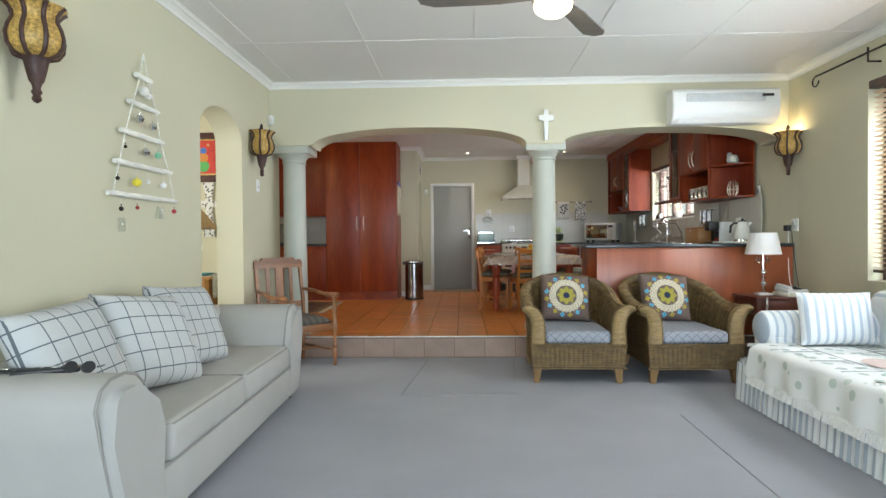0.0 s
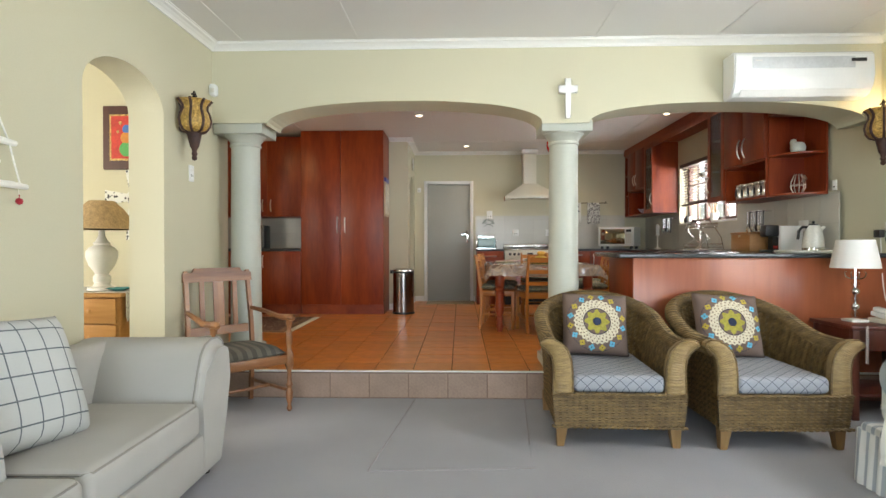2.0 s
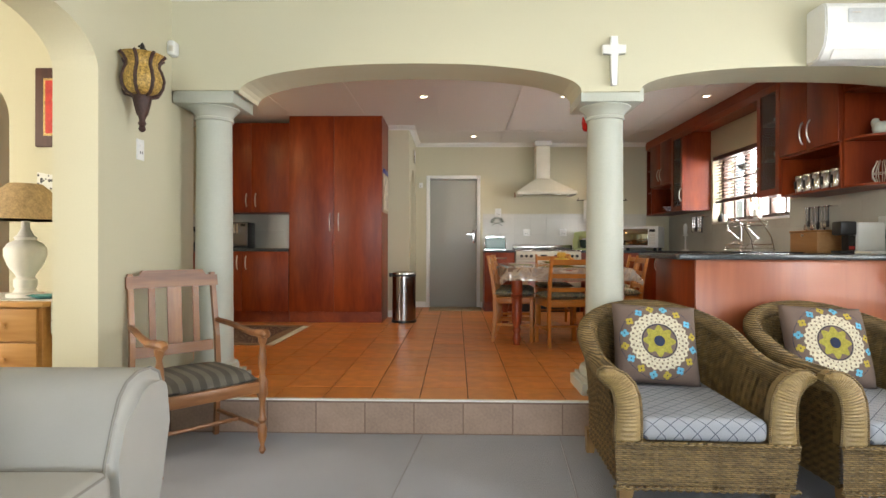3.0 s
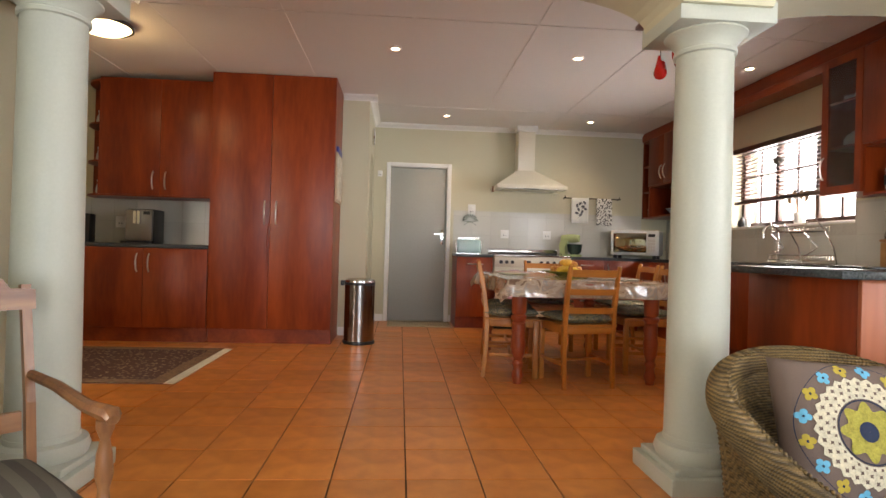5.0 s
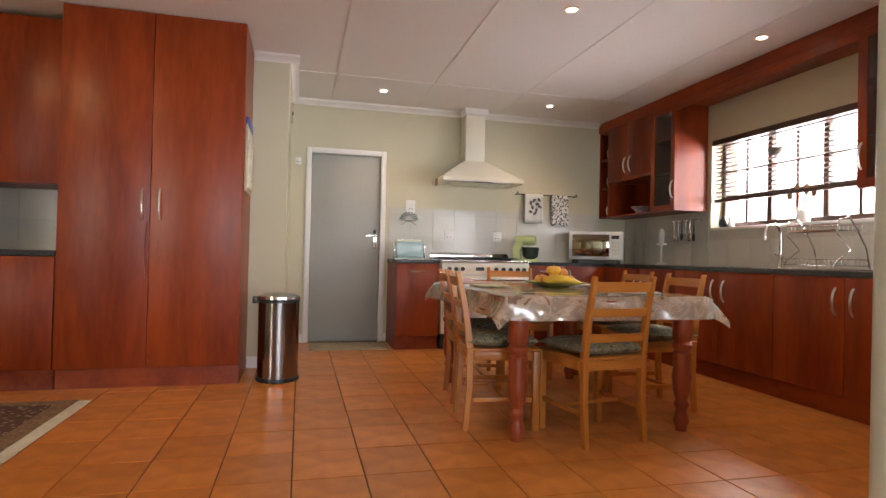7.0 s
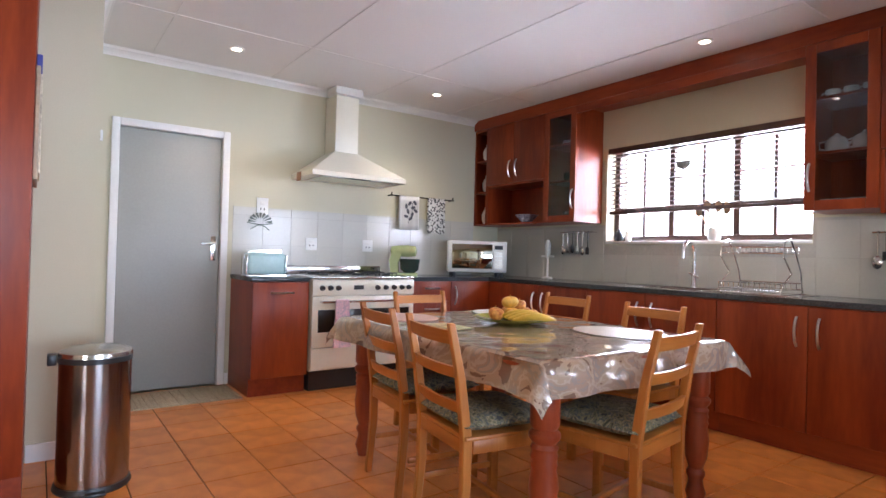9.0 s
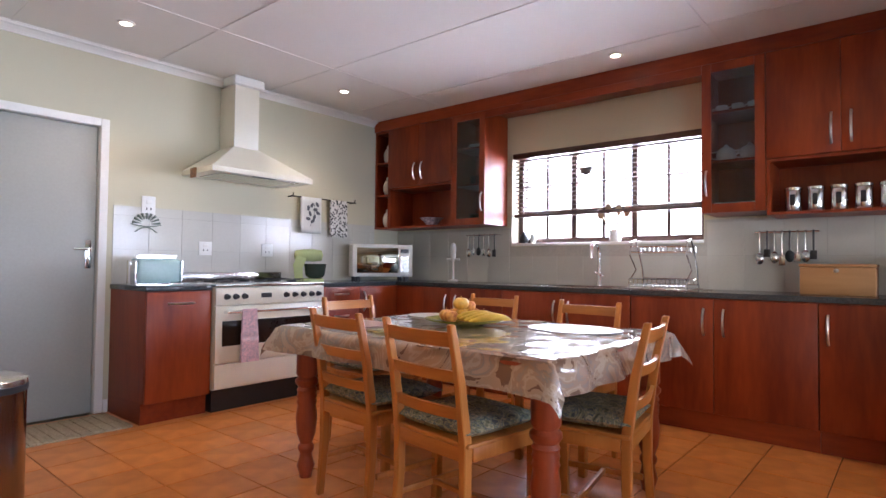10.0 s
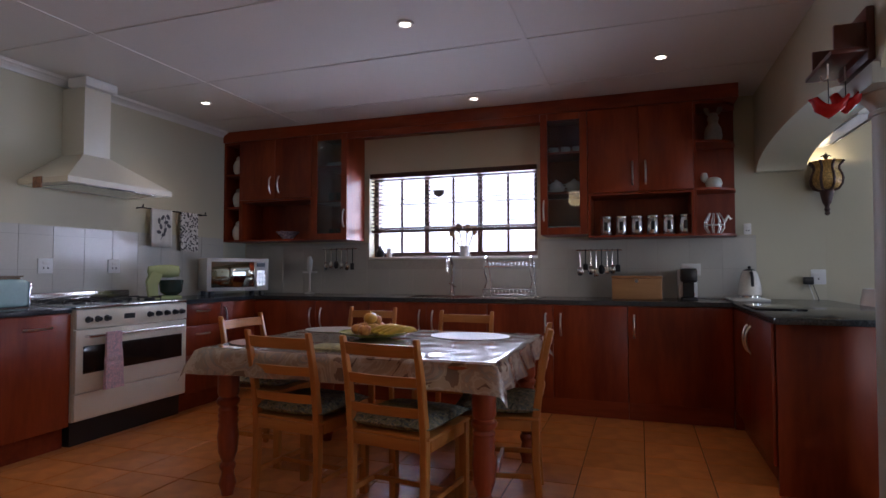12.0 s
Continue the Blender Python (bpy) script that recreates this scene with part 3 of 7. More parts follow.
sh = thing("end_shelf", "narrow open cherry shelf unit with jars beside the wall", "shelf", (3.3, 11.08, ZB))
part("frame", carcass(W, 10.985, 11.196, DEP, ZB, ZD, True, shelves=(2.0, 2.34)), CHERRY, sh)
for z in (ZB + .02, 2.02, 2.36):
    solo("ginger_jar", lathe(bmesh.new(), [(.04, 0), (.06, .04), (.065, .1), (.045, .15), (.03, .16), (.035, .18), (.02, .2), (.001, .205)], 3.23, 11.09, z, 16), CHINA, "pale patterned ginger jar on the end shelf", "jar", "ginger jars")
cab = thing("wall_cabinet", "cherry wall cabinet with two doors over an open niche", "cabinet", (3.3, 10.55, ZB))
part("body", carcass(W, 10.135, 10.982, DEP, 2.075, ZD), CHERRY, cab)
part("niche", carcass(W, 10.135, 10.982, DEP, ZB, 2.073, True), CHERRY, cab, "open cherry niche")
front(cab, W, 10.135, 10.56, 2.075, ZD, (10.61 - .1, 2.22, "v"))
front(cab, W, 10.56, 10.982, 2.075, ZD, (10.61, 2.22, "v"))
solo("bowl", lathe(bmesh.new(), [(.05, 0), (.055, .015), (.12, .08), (.115, .08), (.05, .02), (.001, .02)], 3.25, 10.5, ZB + .018, 20), mat("blue_china", (0.08, 0.10, 0.25), 0.25, var=0.5, scale=40, second=(0.5, 0.5, 0.6)), "blue and white china bowl in the niche", "bowl")
cab = thing("glass_cabinet", "cherry display cabinet with a glass door and crockery inside", "cabinet", (3.3, 9.94, ZB))
part("body", carcass(W, 9.745, 10.132, DEP, ZB, ZD, True, shelves=(2.02, 2.36)), CHERRY, cab)
glass_front(cab, W, 9.745, 10.132, ZB, ZD, (9.775, 1.86, "v"))
for z in (ZB + .018, 2.038, 2.378):
    for y in (9.86, 9.94, 10.02):
        crockery("glass" if z < 2.3 else "cup", 3.3, y, z)
cab = thing("glass_cabinet", "cherry display cabinet with a glass door and crockery inside", "cabinet", (3.3, 7.7, ZB))
part("body", carcass(W, 7.505, 7.895, DEP, ZB, ZD, True, shelves=(2.00, 2.34)), CHERRY, cab)
glass_front(cab, W, 7.505, 7.895, ZB, ZD, (7.865, 1.86, "v"))
for y in (7.60, 7.67, 7.74, 7.81):
    crockery("cup", 3.24, y, ZB + .018)
for y in (7.63, 7.78):
    crockery("teapot", 3.28, y, 2.018)
for y in (7.60, 7.70, 7.80):
    crockery("cup", 3.26, y, 2.358)
cab = thing("wall_cabinet", "cherry wall cabinet with two doors over a canister niche", "cabinet", (3.3, 7.1, ZB))
part("body", carcass(W, 6.695, 7.502, DEP, 1.99, ZD), CHERRY, cab)
part("niche", carcass(W, 6.695, 7.502, DEP, ZB - .03, 1.988, True), CHERRY, cab, "open cherry niche")
front(cab, W, 6.695, 7.10, 1.99, ZD, (7.05, 2.14, "v", .19))
front(cab, W, 7.10, 7.502, 1.99, ZD, (7.15, 2.14, "v", .19))
sh = thing("corner_shelf", "open cherry corner shelf with three boards and ornaments", "shelf", (3.3, 6.55, ZB))
part("back", B(3.46, 6.36, ZB - .03, 3.478, 6.69, ZD), CHERRY, sh)
part("side", B(3.14, 6.674, ZB - .03, 3.459, 6.692, ZD), CHERRY, sh)
for z in (ZB - .03, 1.985, 2.36, ZD - .018):
    pts = [(3.459, 6.673, z), (3.14, 6.673, z), (3.14, 6.62, z)] + [(3.42 - .28 * math.cos(a), 6.62 - .26 * math.sin(a), z) for a in [math.pi / 2 * k / 8 for k in range(1, 9)]] + [(3.459, 6.36, z)]
    part("board", slab(bmesh.new(), pts, (0, 0, .018)), CHERRY, sh)
bulk = bmesh.new()
box(bulk, 3.107, 6.37, 2.688, XR - .002, YB - .003, 2.797)
solo("bulkhead", bulk, CHERRY_H, "cherry veneer fascia closing the gap to the ceiling", "fascia")
solo("pelmet", B(3.107, 7.897, 2.62, 3.127, 9.743, 2.686), CHERRY_H, "cherry veneer pelmet board above the window", "pelmet")
# ornaments on the corner shelf
hen = bmesh.new()
lathe(hen, [(.03, 0), (.055, .02), (.065, .05), (.05, .09), (.03, .10), (.001, .105)], 3.32, 6.53, 2.003, 18)
lathe(hen, [(.001, -.02), (.024, 0), (.03, .03), (.02, .06), (.001, .065)], 3.32, 6.60, 2.08, 12)
solo("hen_ornament", hen, mat("celadon", (0.62, 0.64, 0.56), 0.3), "pale ceramic bird ornament on the corner shelf", "ornament")
bm = bmesh.new()
for k in range(9):
    a = math.pi * 2 * k / 9
    tube(bm, [(3.32 + .05 * math.cos(a) * s, 6.53 + .075 * math.sin(a) * s, 1.645 + h) for s, h in ((.6, 0), (1, .05), (1, .1), (.5, .17))], .004, 5)
tube(bm, [(3.32 + .05 * math.cos(a), 6.53 + .075 * math.sin(a), 1.72) for a in [math.pi * k / 8 for k in range(16)]], .004, 5, closed=True)
tube(bm, [(3.32, 6.46, 1.74), (3.32, 6.43, 1.79), (3.32, 6.41, 1.76)], .012, 6)
solo("wire_hen", bm, NICKEL, "wire egg basket shaped like a hen on the corner shelf", "basket")
bm = bmesh.new()
lathe(bm, [(.05, 0), (.07, .05), (.06, .12), (.035, .16), (.045, .20), (.03, .24), (.001, .25)], 3.30, 6.53, 2.378, 16)
for s in (-1, 1):
    lathe(bm, [(.001, 0), (.018, .02), (.02, .06), (.001, .10)], 0, 0, 0, 10, pose(3.30, 6.53 + s * .03, 2.60, -s * 20, 0, 0))
solo("rabbit_ornament", bm, mat("stone_ornament", (0.30, 0.26, 0.22), 0.8, var=.2), "stone rabbit ornament on the top shelf", "ornament")
for k in range(6):
    y = 6.755 + k * .122
    c = thing("canister", "shiny steel canister with a small window in the niche", "canister", (3.22, y, ZB - .012), "canisters in a row")
    part("can", lathe(bmesh.new(), [(.045, 0), (.047, .004), (.047, .135), (.044, .14)], 3.22, y, ZB - .012, 20), CHROME, c)
    part("lid", lathe(bmesh.new(), [(.049, .14), (.049, .158), (.03, .162), (.001, .164)], 3.22, y, ZB - .012, 20), STEEL, c)
    part("window", B(3.168, y - .014, ZB + .03, 3.174, y + .014, ZB + .10, bevel=.002), BLACK, c, "dark sight window")

# ---- cooker and hood ----
st = thing("cooker", "wide cream range cooker with six knobs and a dark oven window", "cooker", (1.5, 10.9, F))
S = at_face("-y", 10.60)
part("body", B(1.02, 10.60, F + .16, 1.97, YB - .03, 1.105, bevel=.004), CREAM, st)
part("plinth", B(1.03, 10.63, F, 1.96, 11.1, F + .158), BLACK, st)
part("hob", B(1.015, 10.57, 1.106, 1.975, YB - .03, 1.128, bevel=.006), STEEL, st)
part("control_panel", fbox(S, 1.02, 1.97, .001, .03, .975, 1.10, bevel=.006), CREAM, st)
od = part("oven_door", fbox(S, 1.02, 1.97, .001, .028, .56, .968, bevel=.006), CREAM, st)
part("window", fbox(S, 1.07, 1.92, .0285, .031, .68, .86, bevel=.001), mat("oven_glass", (.02, .014, .012), .08), od, "dark oven glass")
part("rail", tube(bmesh.new(), [S(1.09, .03, .925), S(1.09, .065, .925), S(1.90, .065, .925), S(1.90, .03, .925)], .010, 10), CHROME, od)
part("drawer", fbox(S, 1.02, 1.97, .001, .026, F + .17, .552, bevel=.006), CREAM, st)
for x in (1.10, 1.17, 1.24, 1.60, 1.68, 1.76, 1.84, 1.91):
    part("knob", lathe(bmesh.new(), [(.022, .03), (.022, .036), (.017, .038), (.015, .062), (.001, .063)], m=pose(x, 10.60, 1.035, 90, 0, 0), seg=14), BLACK, st)
part("clock", fbox(S, 1.38, 1.47, .0305, .033, 1.02, 1.055), BLACK, st)
for x, y in ((1.2, 10.78), (1.5, 10.78), (1.8, 10.78), (1.2, 11.02), (1.5, 11.02), (1.8, 11.02)):
    bm = bmesh.new()
    for k in range(4):
        a = math.pi / 2 * k
        tube(bm, [(x + .02 * math.cos(a), y + .02 * math.sin(a), 1.15), (x + .11 * math.cos(a), y + .11 * math.sin(a), 1.15), (x + .11 * math.cos(a), y + .11 * math.sin(a), 1.125)], .005, 6)
    lathe(bm, [(.04, 0), (.04, .012), (.03, .018), (.001, .018)], x, y, 1.128, 16)
    part("burner", bm, BLACK, st)
part("splash_rail", B(1.03, YB - .028, 1.128, 1.96, YB - .012, 1.20, bevel=.003), STEEL, st)
hood = thing("cooker_hood", "cream chimney cooker hood with a sloping canopy", "cooker hood", (1.5, 10.95, 1.96))
bm = bmesh.new()
lo = [(1.05, 10.72), (1.95, 10.72), (1.95, YB - .002), (1.05, YB - .002)]
hi = [(1.36, 10.97), (1.58, 10.97), (1.58, YB - .002), (1.36, YB - .002)]
v = [[bm.verts.new((x, y, z)) for x, y in q] for q, z in ((lo, 1.962), (lo, 2.0), (hi, 2.22))]
for a, b in zip(v, v[1:]):
    for i in range(4):
        bm.faces.new((a[i], a[(i + 1) % 4], b[(i + 1) % 4], b[i]))
bm.faces.new(v[0]), bm.faces.new(v[2])
part("canopy", bm, CREAM, hood, smooth=0)
part("filter", B(1.15, 10.78, 1.957, 1.85, 11.12, 1.9615), STEEL, hood)
part("lamp_lens", B(1.40, 10.735, 1.957, 1.60, 10.76, 1.9615), BLACK, hood)
part("flue", B(1.36, 10.97, 2.2205, 1.58, YB - .002, 2.725, bevel=.003), CREAM, hood)
part("flue_cornice", B(1.335, 10.93, 2.726, 1.605, YB - .0775, 2.797, bevel=.012), WHITE, hood)
part("tag", B(1.036, 10.955, 1.930, 1.049, 11.035, 2.005, bevel=.003), mat("brown_card", (.25, .12, .06), .6, var=.4, scale=60), hood, "small brown picture tag")
PINKCLOTH = mat("oven_glove_cloth", (.55, .50, .58), .9, var=.35, scale=45, second=(.65, .40, .42), bump=.5, fine=120)
g = bmesh.new()
for k in range(8):
    z = .945 - k * .048
    box(g, 1.20 - .002 * k, 10.515 - .002 * k, z - .048, 1.315 + .002 * k, 10.528, z)
bmesh.ops.remove_doubles(g, verts=g.verts, dist=.003)
solo("oven_glove", g, PINKCLOTH, "quilted lilac and pink oven glove hung on the cooker rail", "oven glove")

# ---- things on the worktops ----
toaster = thing("toaster", "long pale blue and chrome toaster on the worktop", "toaster", (.72, 10.88, WT))
part("body", B(.58, 10.80, WT + .012, .88, 10.96, WT + .185, bevel=.03, seg=4), mat("duck_egg_enamel", (.40, .56, .55), .2, var=.05), toaster)
part("end_cap", B(.565, 10.81, WT + .01, .5795, 10.95, WT + .17, bevel=.006), CHROME, toaster)
part("end_cap", B(.8805, 10.81, WT + .01, .895, 10.95, WT + .17, bevel=.006), CHROME, toaster)
part("base", B(.575, 10.795, WT, .885, 10.965, WT + .0115), CHROME, toaster)
part("bun_rack", box(B(.60, 10.84, WT + .20, .86, 10.92, WT + .208), .60, 10.87, WT + .18, .86, 10.89, WT + .20), CHROME, toaster)
LIME = mat("lime_enamel", (.52, .60, .28), .25, var=.04)
mx = thing("stand_mixer", "lime green stand mixer with a dark bowl", "mixer", (2.06, 10.90, WT), turn=-36, local=True)
part("foot", B(-.12, -.09, 0, .13, .09, .03, bevel=.012), LIME, mx)
part("stand", slab(bmesh.new(), [(-.12, -.06, .031), (-.05, -.06, .031), (-.055, -.06, .12), (-.02, -.06, .205), (-.10, -.06, .235), (-.135, -.06, .15)], (0, .12, 0)), LIME, mx, "", 0)
part("head", lathe(bmesh.new(), [(.001, -.13), (.04, -.12), (.052, -.05), (.055, .04), (.045, .11), (.001, .125)], m=pose(.0, 0, .235, 0, 90, 0), seg=20), LIME, mx)
part("bowl", lathe(bmesh.new(), [(.05, .03), (.085, .06), (.098, .16), (.094, .16), (.07, .06), (.001, .05)], .055, 0, 0, 24), mat("smoked_bowl", (.03, .05, .04), .1), mx)
mw = thing("microwave", "silver-white microwave oven with a mirrored door", "microwave", (2.85, 10.9, WT))
M = pose(2.96, 10.94, WT + .028, 0, 0, -33) @ Matrix.Scale(1.1, 4)


def mbox(x0, y0, z0, x1, y1, z1, m, bevel=0.0):
    bm = B(x0, y0, z0, x1, y1, z1, bevel=bevel)
    bm.transform(m)
    return bm


part("case", mbox(-.27, -.17, .012, .27, .17, .30, M, .008), PLASTIC, mw)
part("door", mbox(-.235, -.182, .045, .135, -.171, .27, M, .004), mat("mirror_glass", (.35, .33, .27), .05, 1.0, var=.02), mw, "mirrored microwave door")
part("panel", mbox(.145, -.180, .03, .24, -.171, .275, M, .003), PLASTIC, mw)
part("display", mbox(.155, -.183, .225, .23, -.1805, .26, M), BLACK, mw)
for k in range(4):
    for j in range(3):
        part("button", mbox(.157 + j * .026, -.183, .06 + k * .036, .177 + j * .026, -.1805, .085 + k * .036, M), NICKEL, mw)
for x in (-.22, .22):
    for y in (-.13, .13):
        part("foot", mbox(x - .02, y - .02, -.0255, x + .02, y + .02, .0115, M, .003), BLACK, mw)
# towel rail
rail = thing("towel_rail", "thin iron rail with two hanging tea towels on the wall", "rail", (2.4, 11.13, 1.9))
part("bar", tube(bmesh.new(), [(2.02, 11.13, 1.90), (2.80, 11.13, 1.90)], .006, 8), IRON, rail)
for x in (2.04, 2.78):
    part("bracket", tube(bmesh.new(), [(x, YB, 1.90), (x, 11.13, 1.90), (x, 11.12, 1.93)], .006, 8), IRON, rail)


def printed(name, ground, ink, scale, thresh, rough=.9):
    """Cloth or card printed with small blots of one ink."""
    m = mat(name, ground, rough, var=.04, scale=8, bump=.3, fine=200)
    n, l = m.node_tree.nodes, m.node_tree.links
    b = n["Principled BSDF"]
    src = b.inputs["Base Color"].links[0].from_socket
    tc, vo, gt, mxn = n.new("ShaderNodeTexCoord"), n.new("ShaderNodeTexVoronoi"), n.new("ShaderNodeMath"), n.new("ShaderNodeMixRGB")
    vo.inputs["Scale"].default_value = scale
    gt.operation, gt.inputs[1].default_value = "LESS_THAN", thresh
    l.new(tc.outputs["Object"], vo.inputs["Vector"])
    l.new(vo.outputs["Distance"], gt.inputs[0])
    l.new(gt.outputs[0], mxn.inputs[0])
    l.new(src, mxn.inputs[1])
    mxn.inputs[2].default_value = (*ink, 1)
    l.new(mxn.outputs[0], b.inputs["Base Color"])
    return m


def figured(name, inks, scale, rough):
    """Cloth printed all over in several inks, in swirling shapes."""
    m = mat(name, inks[0], rough, var=.05, bump=.12, fine=150)
    n, l = m.node_tree.nodes, m.node_tree.links
    b = n["Principled BSDF"]
    tc, nz, rp = n.new("ShaderNodeTexCoord"), n.new("ShaderNodeTexNoise"), n.new("ShaderNodeValToRGB")
    nz.inputs["Scale"].default_value, nz.inputs["Detail"].default_value, nz.inputs["Distortion"].default_value = scale, 5, 1.6
    rp.color_ramp.interpolation = "CONSTANT"
    el = rp.color_ramp.elements
    el[0].position, el[0].color = 0.0, (*inks[0], 1)
    el[1].position, el[1].color = 0.36, (*inks[1], 1)
    for k, c in enumerate(inks[2:]):
        e = el.new(0.44 + .055 * k)
        e.color = (*c, 1)
    l.new(tc.outputs["Object"], nz.inputs["Vector"])
    l.new(nz.outputs["Fac"], rp.inputs[0])
    l.new(rp.outputs[0], b.inputs["Base Color"])
    return m


DOTS = printed("spotted_towel", (.72, .71, .66), (.03, .03, .03), 42, .42)
SPRIG = mat("sprig_towel", (.72, .71, .66), .9, var=.03, bump=.3, fine=200)


def towel(x0, x1, z0, material, label):
    bm = bmesh.new()
    n = 12
    for y, z1 in ((11.121, z0), (11.139, z0 + .06)):
        rows = [[bm.verts.new((x0 + (x1 - x0) * i / n, y + .004 * math.sin(i * 1.4) * (j / 6), 1.905 - (1.905 - z1) * j / 6)) for i in range(n + 1)] for j in range(7)]
        for a, b in zip(rows, rows[1:]):
            for i in range(n):
                bm.faces.new((a[i], a[i + 1], b[i + 1], b[i]))
    ob = solo("tea_towel", bm, material, label, "tea towel", "tea towels")
    so = ob.modifiers.new("thick", "SOLIDIFY")
    so.thickness = .005
    return ob


towel(2.13, 2.36, 1.57, SPRIG, "white tea towel printed with a grey sprig on the rail")
towel(2.47, 2.68, 1.54, DOTS, "white tea towel with black spots on the rail")
bm = bmesh.new()
for k, (x, z) in enumerate([(2.20, 1.80), (2.24, 1.83), (2.28, 1.79), (2.31, 1.76), (2.22, 1.75), (2.27, 1.72), (2.25, 1.68), (2.20, 1.70), (2.30, 1.84)]):
    lathe(bm, [(.001, -.0005), (.016, 0), (.001, .001)], m=pose(x, 11.108, z, 90, 40 * k, 0) @ Matrix.Diagonal((1, 1.7, 1, 1)), seg=10)
tube(bm, arc((2.22, 11.109, 1.63), (2.27, 11.109, 1.84), (.02, 0, 0), 8), .002, 5)
solo("towel_print", bm, mat("grey_print", (.12, .12, .13), .9), "grey printed sprig on the white tea towel", "print")


def socket(x, y, z, ax="-y", w=.075, h=.075, label="white plastic double wall socket plate", name="wall_socket"):
    P = at_face(ax, y if ax == "-y" else x)
    u = x if ax == "-y" else y
    t = thing(name, label, "socket", P(u, 0, z), "wall plates")
    part("plate", fbox(P, u - w, u + w, 0, .010, z - h, z + h, bevel=.003), PLASTIC, t)
    part("rocker", fbox(P, u - w * .4, u + w * .4, .0105, .016, z + h * .2, z + h * .6, bevel=.002), WHITE, t)
    for s in (-.3, .3):
        part("hole", fbox(P, u + w * s - .004, u + w * s + .004, .0105, .0115, z - h * .4, z - h * .15), BLACK, t)


for x in (1.25, 1.82):
    socket(x, YB - .008, 1.395, w=.055, h=.055)
socket(.80, YB - .008, 1.70, w=.05, h=.075, label="white plastic wall switch plate above the toaster")
bm = bmesh.new()
for k in range(-4, 5):
    a = math.radians(k * 20)
    tube(bm, [(.78 + .04 * math.sin(a), 11.17, 1.56 + .04 * math.cos(a)), (.78 + .10 * math.sin(a), 11.165, 1.56 + .085 * math.cos(a))], .006, 6, radii=[.002, .010])
tube(bm, arc((.67, 11.17, 1.56), (.89, 11.17, 1.56), (0, 0, -.015), 8), .004, 6)
tube(bm, arc((.70, 11.17, 1.50), (.86, 11.17, 1.50), (0, 0, .04), 8), .004, 6)
solo("wall_trivet", bm, mat("verdigris_metal", (.20, .23, .19), .6, .5, var=.3), "leafy metal wall ornament above the toaster", "ornament")
# utensil rails
def utensil_rail(y0, y1, z, n, label):
    t = thing("utensil_rail", label, "utensil rail", (3.42, (y0 + y1) / 2, z))
    part("bar", tube(bmesh.new(), [(3.478, y0, z), (3.42, y0, z), (3.42, y1, z), (3.478, y1, z)], .006, 8), CHROME, t)
    rnd = random.Random(int(z * 1000) + n)
    for k in range(n):
        y = y0 + (y1 - y0) * (k + .7) / (n + .4)
        L = rnd.uniform(.17, .23)
        bm = tube(bmesh.new(), [(3.415, y, z + .01), (3.41, y, z - .02), (3.41, y, z - L * .7)], .006, 6)
        if k % 2:
            lathe(bm, [(.001, -.012), (.02, -.006), (.028, .0), (.02, .004), (.001, .006)], m=pose(3.405, y, z - L * .8, 0, 90, 0) @ Matrix.Diagonal((1.5, 1, 1, 1)), seg=12)
        else:
            box(bm, 3.402, y - .02, z - L, 3.407, y + .02, z - L * .68, bevel=.002)
        part("utensil", bm, STEEL if k % 3 else BLACK, t)


utensil_rail(9.80, 10.19, 1.575, 6, "steel rail with hanging ladles and spatulas")
utensil_rail(7.25, 7.63, 1.53, 8, "chrome rail hung with dark-handled kitchen tools")
bl = thing("hand_blender", "white stick blender upright in a wall stand", "blender", (3.36, 10.32, WT))
part("stand", lathe(bmesh.new(), [(.05, 0), (.05, .012), (.012, .02), (.01, .2)], 3.38, 10.32, WT, 16), PLASTIC, bl)
part("motor", lathe(bmesh.new(), [(.014, .2), (.026, .24), (.03, .34), (.018, .38), (.001, .385)], 3.38, 10.32, WT, 14), PLASTIC, bl)
part("arm", tube(bmesh.new(), [(3.38, 10.24, WT + .22), (3.38, 10.40, WT + .22)], .010, 8), PLASTIC, bl)
# dish rack
rk = thing("dish_rack", "two-tier chrome wire dish rack on the drainer", "dish rack", (3.18, 8.18, WT + .004))
y0, y1 = 7.98, 8.38
for y in (y0, y1):
    part("side_frame", tube(bmesh.new(), [(3.02, y, WT + .012), (3.05, y, WT + .06), (3.17, y, WT + .14), (3.05, y, WT + .25), (3.07, y, WT + .34), (3.15, y, WT + .36), (3.22, y, WT + .28), (3.30, y, WT + .15), (3.33, y, WT + .012)], .006, 8), CHROME, rk)
for z, xa, xb in ((WT + .035, 3.03, 3.32), (WT + .27, 3.06, 3.26)):
    for x in (xa, xb):
        part("rail", tube(bmesh.new(), [(x, y0, z), (x, y1, z)], .005, 6), CHROME, rk)
        part("rail", tube(bmesh.new(), [(x, y0, z + .04), (x, y1, z + .04)], .004, 6), CHROME, rk)
    for k in range(13):
        y = y0 + (y1 - y0) * k / 12
        part("wire", tube(bmesh.new(), [(xa, y, z + .04), (xa, y, z), (xb, y, z), (xb, y, z + .04)], .003, 5), CHROME, rk)
part("tray", B(3.0, y0 - .01, WT + .005, 3.34, y1 + .01, WT + .014, bevel=.003), CHROME, rk)
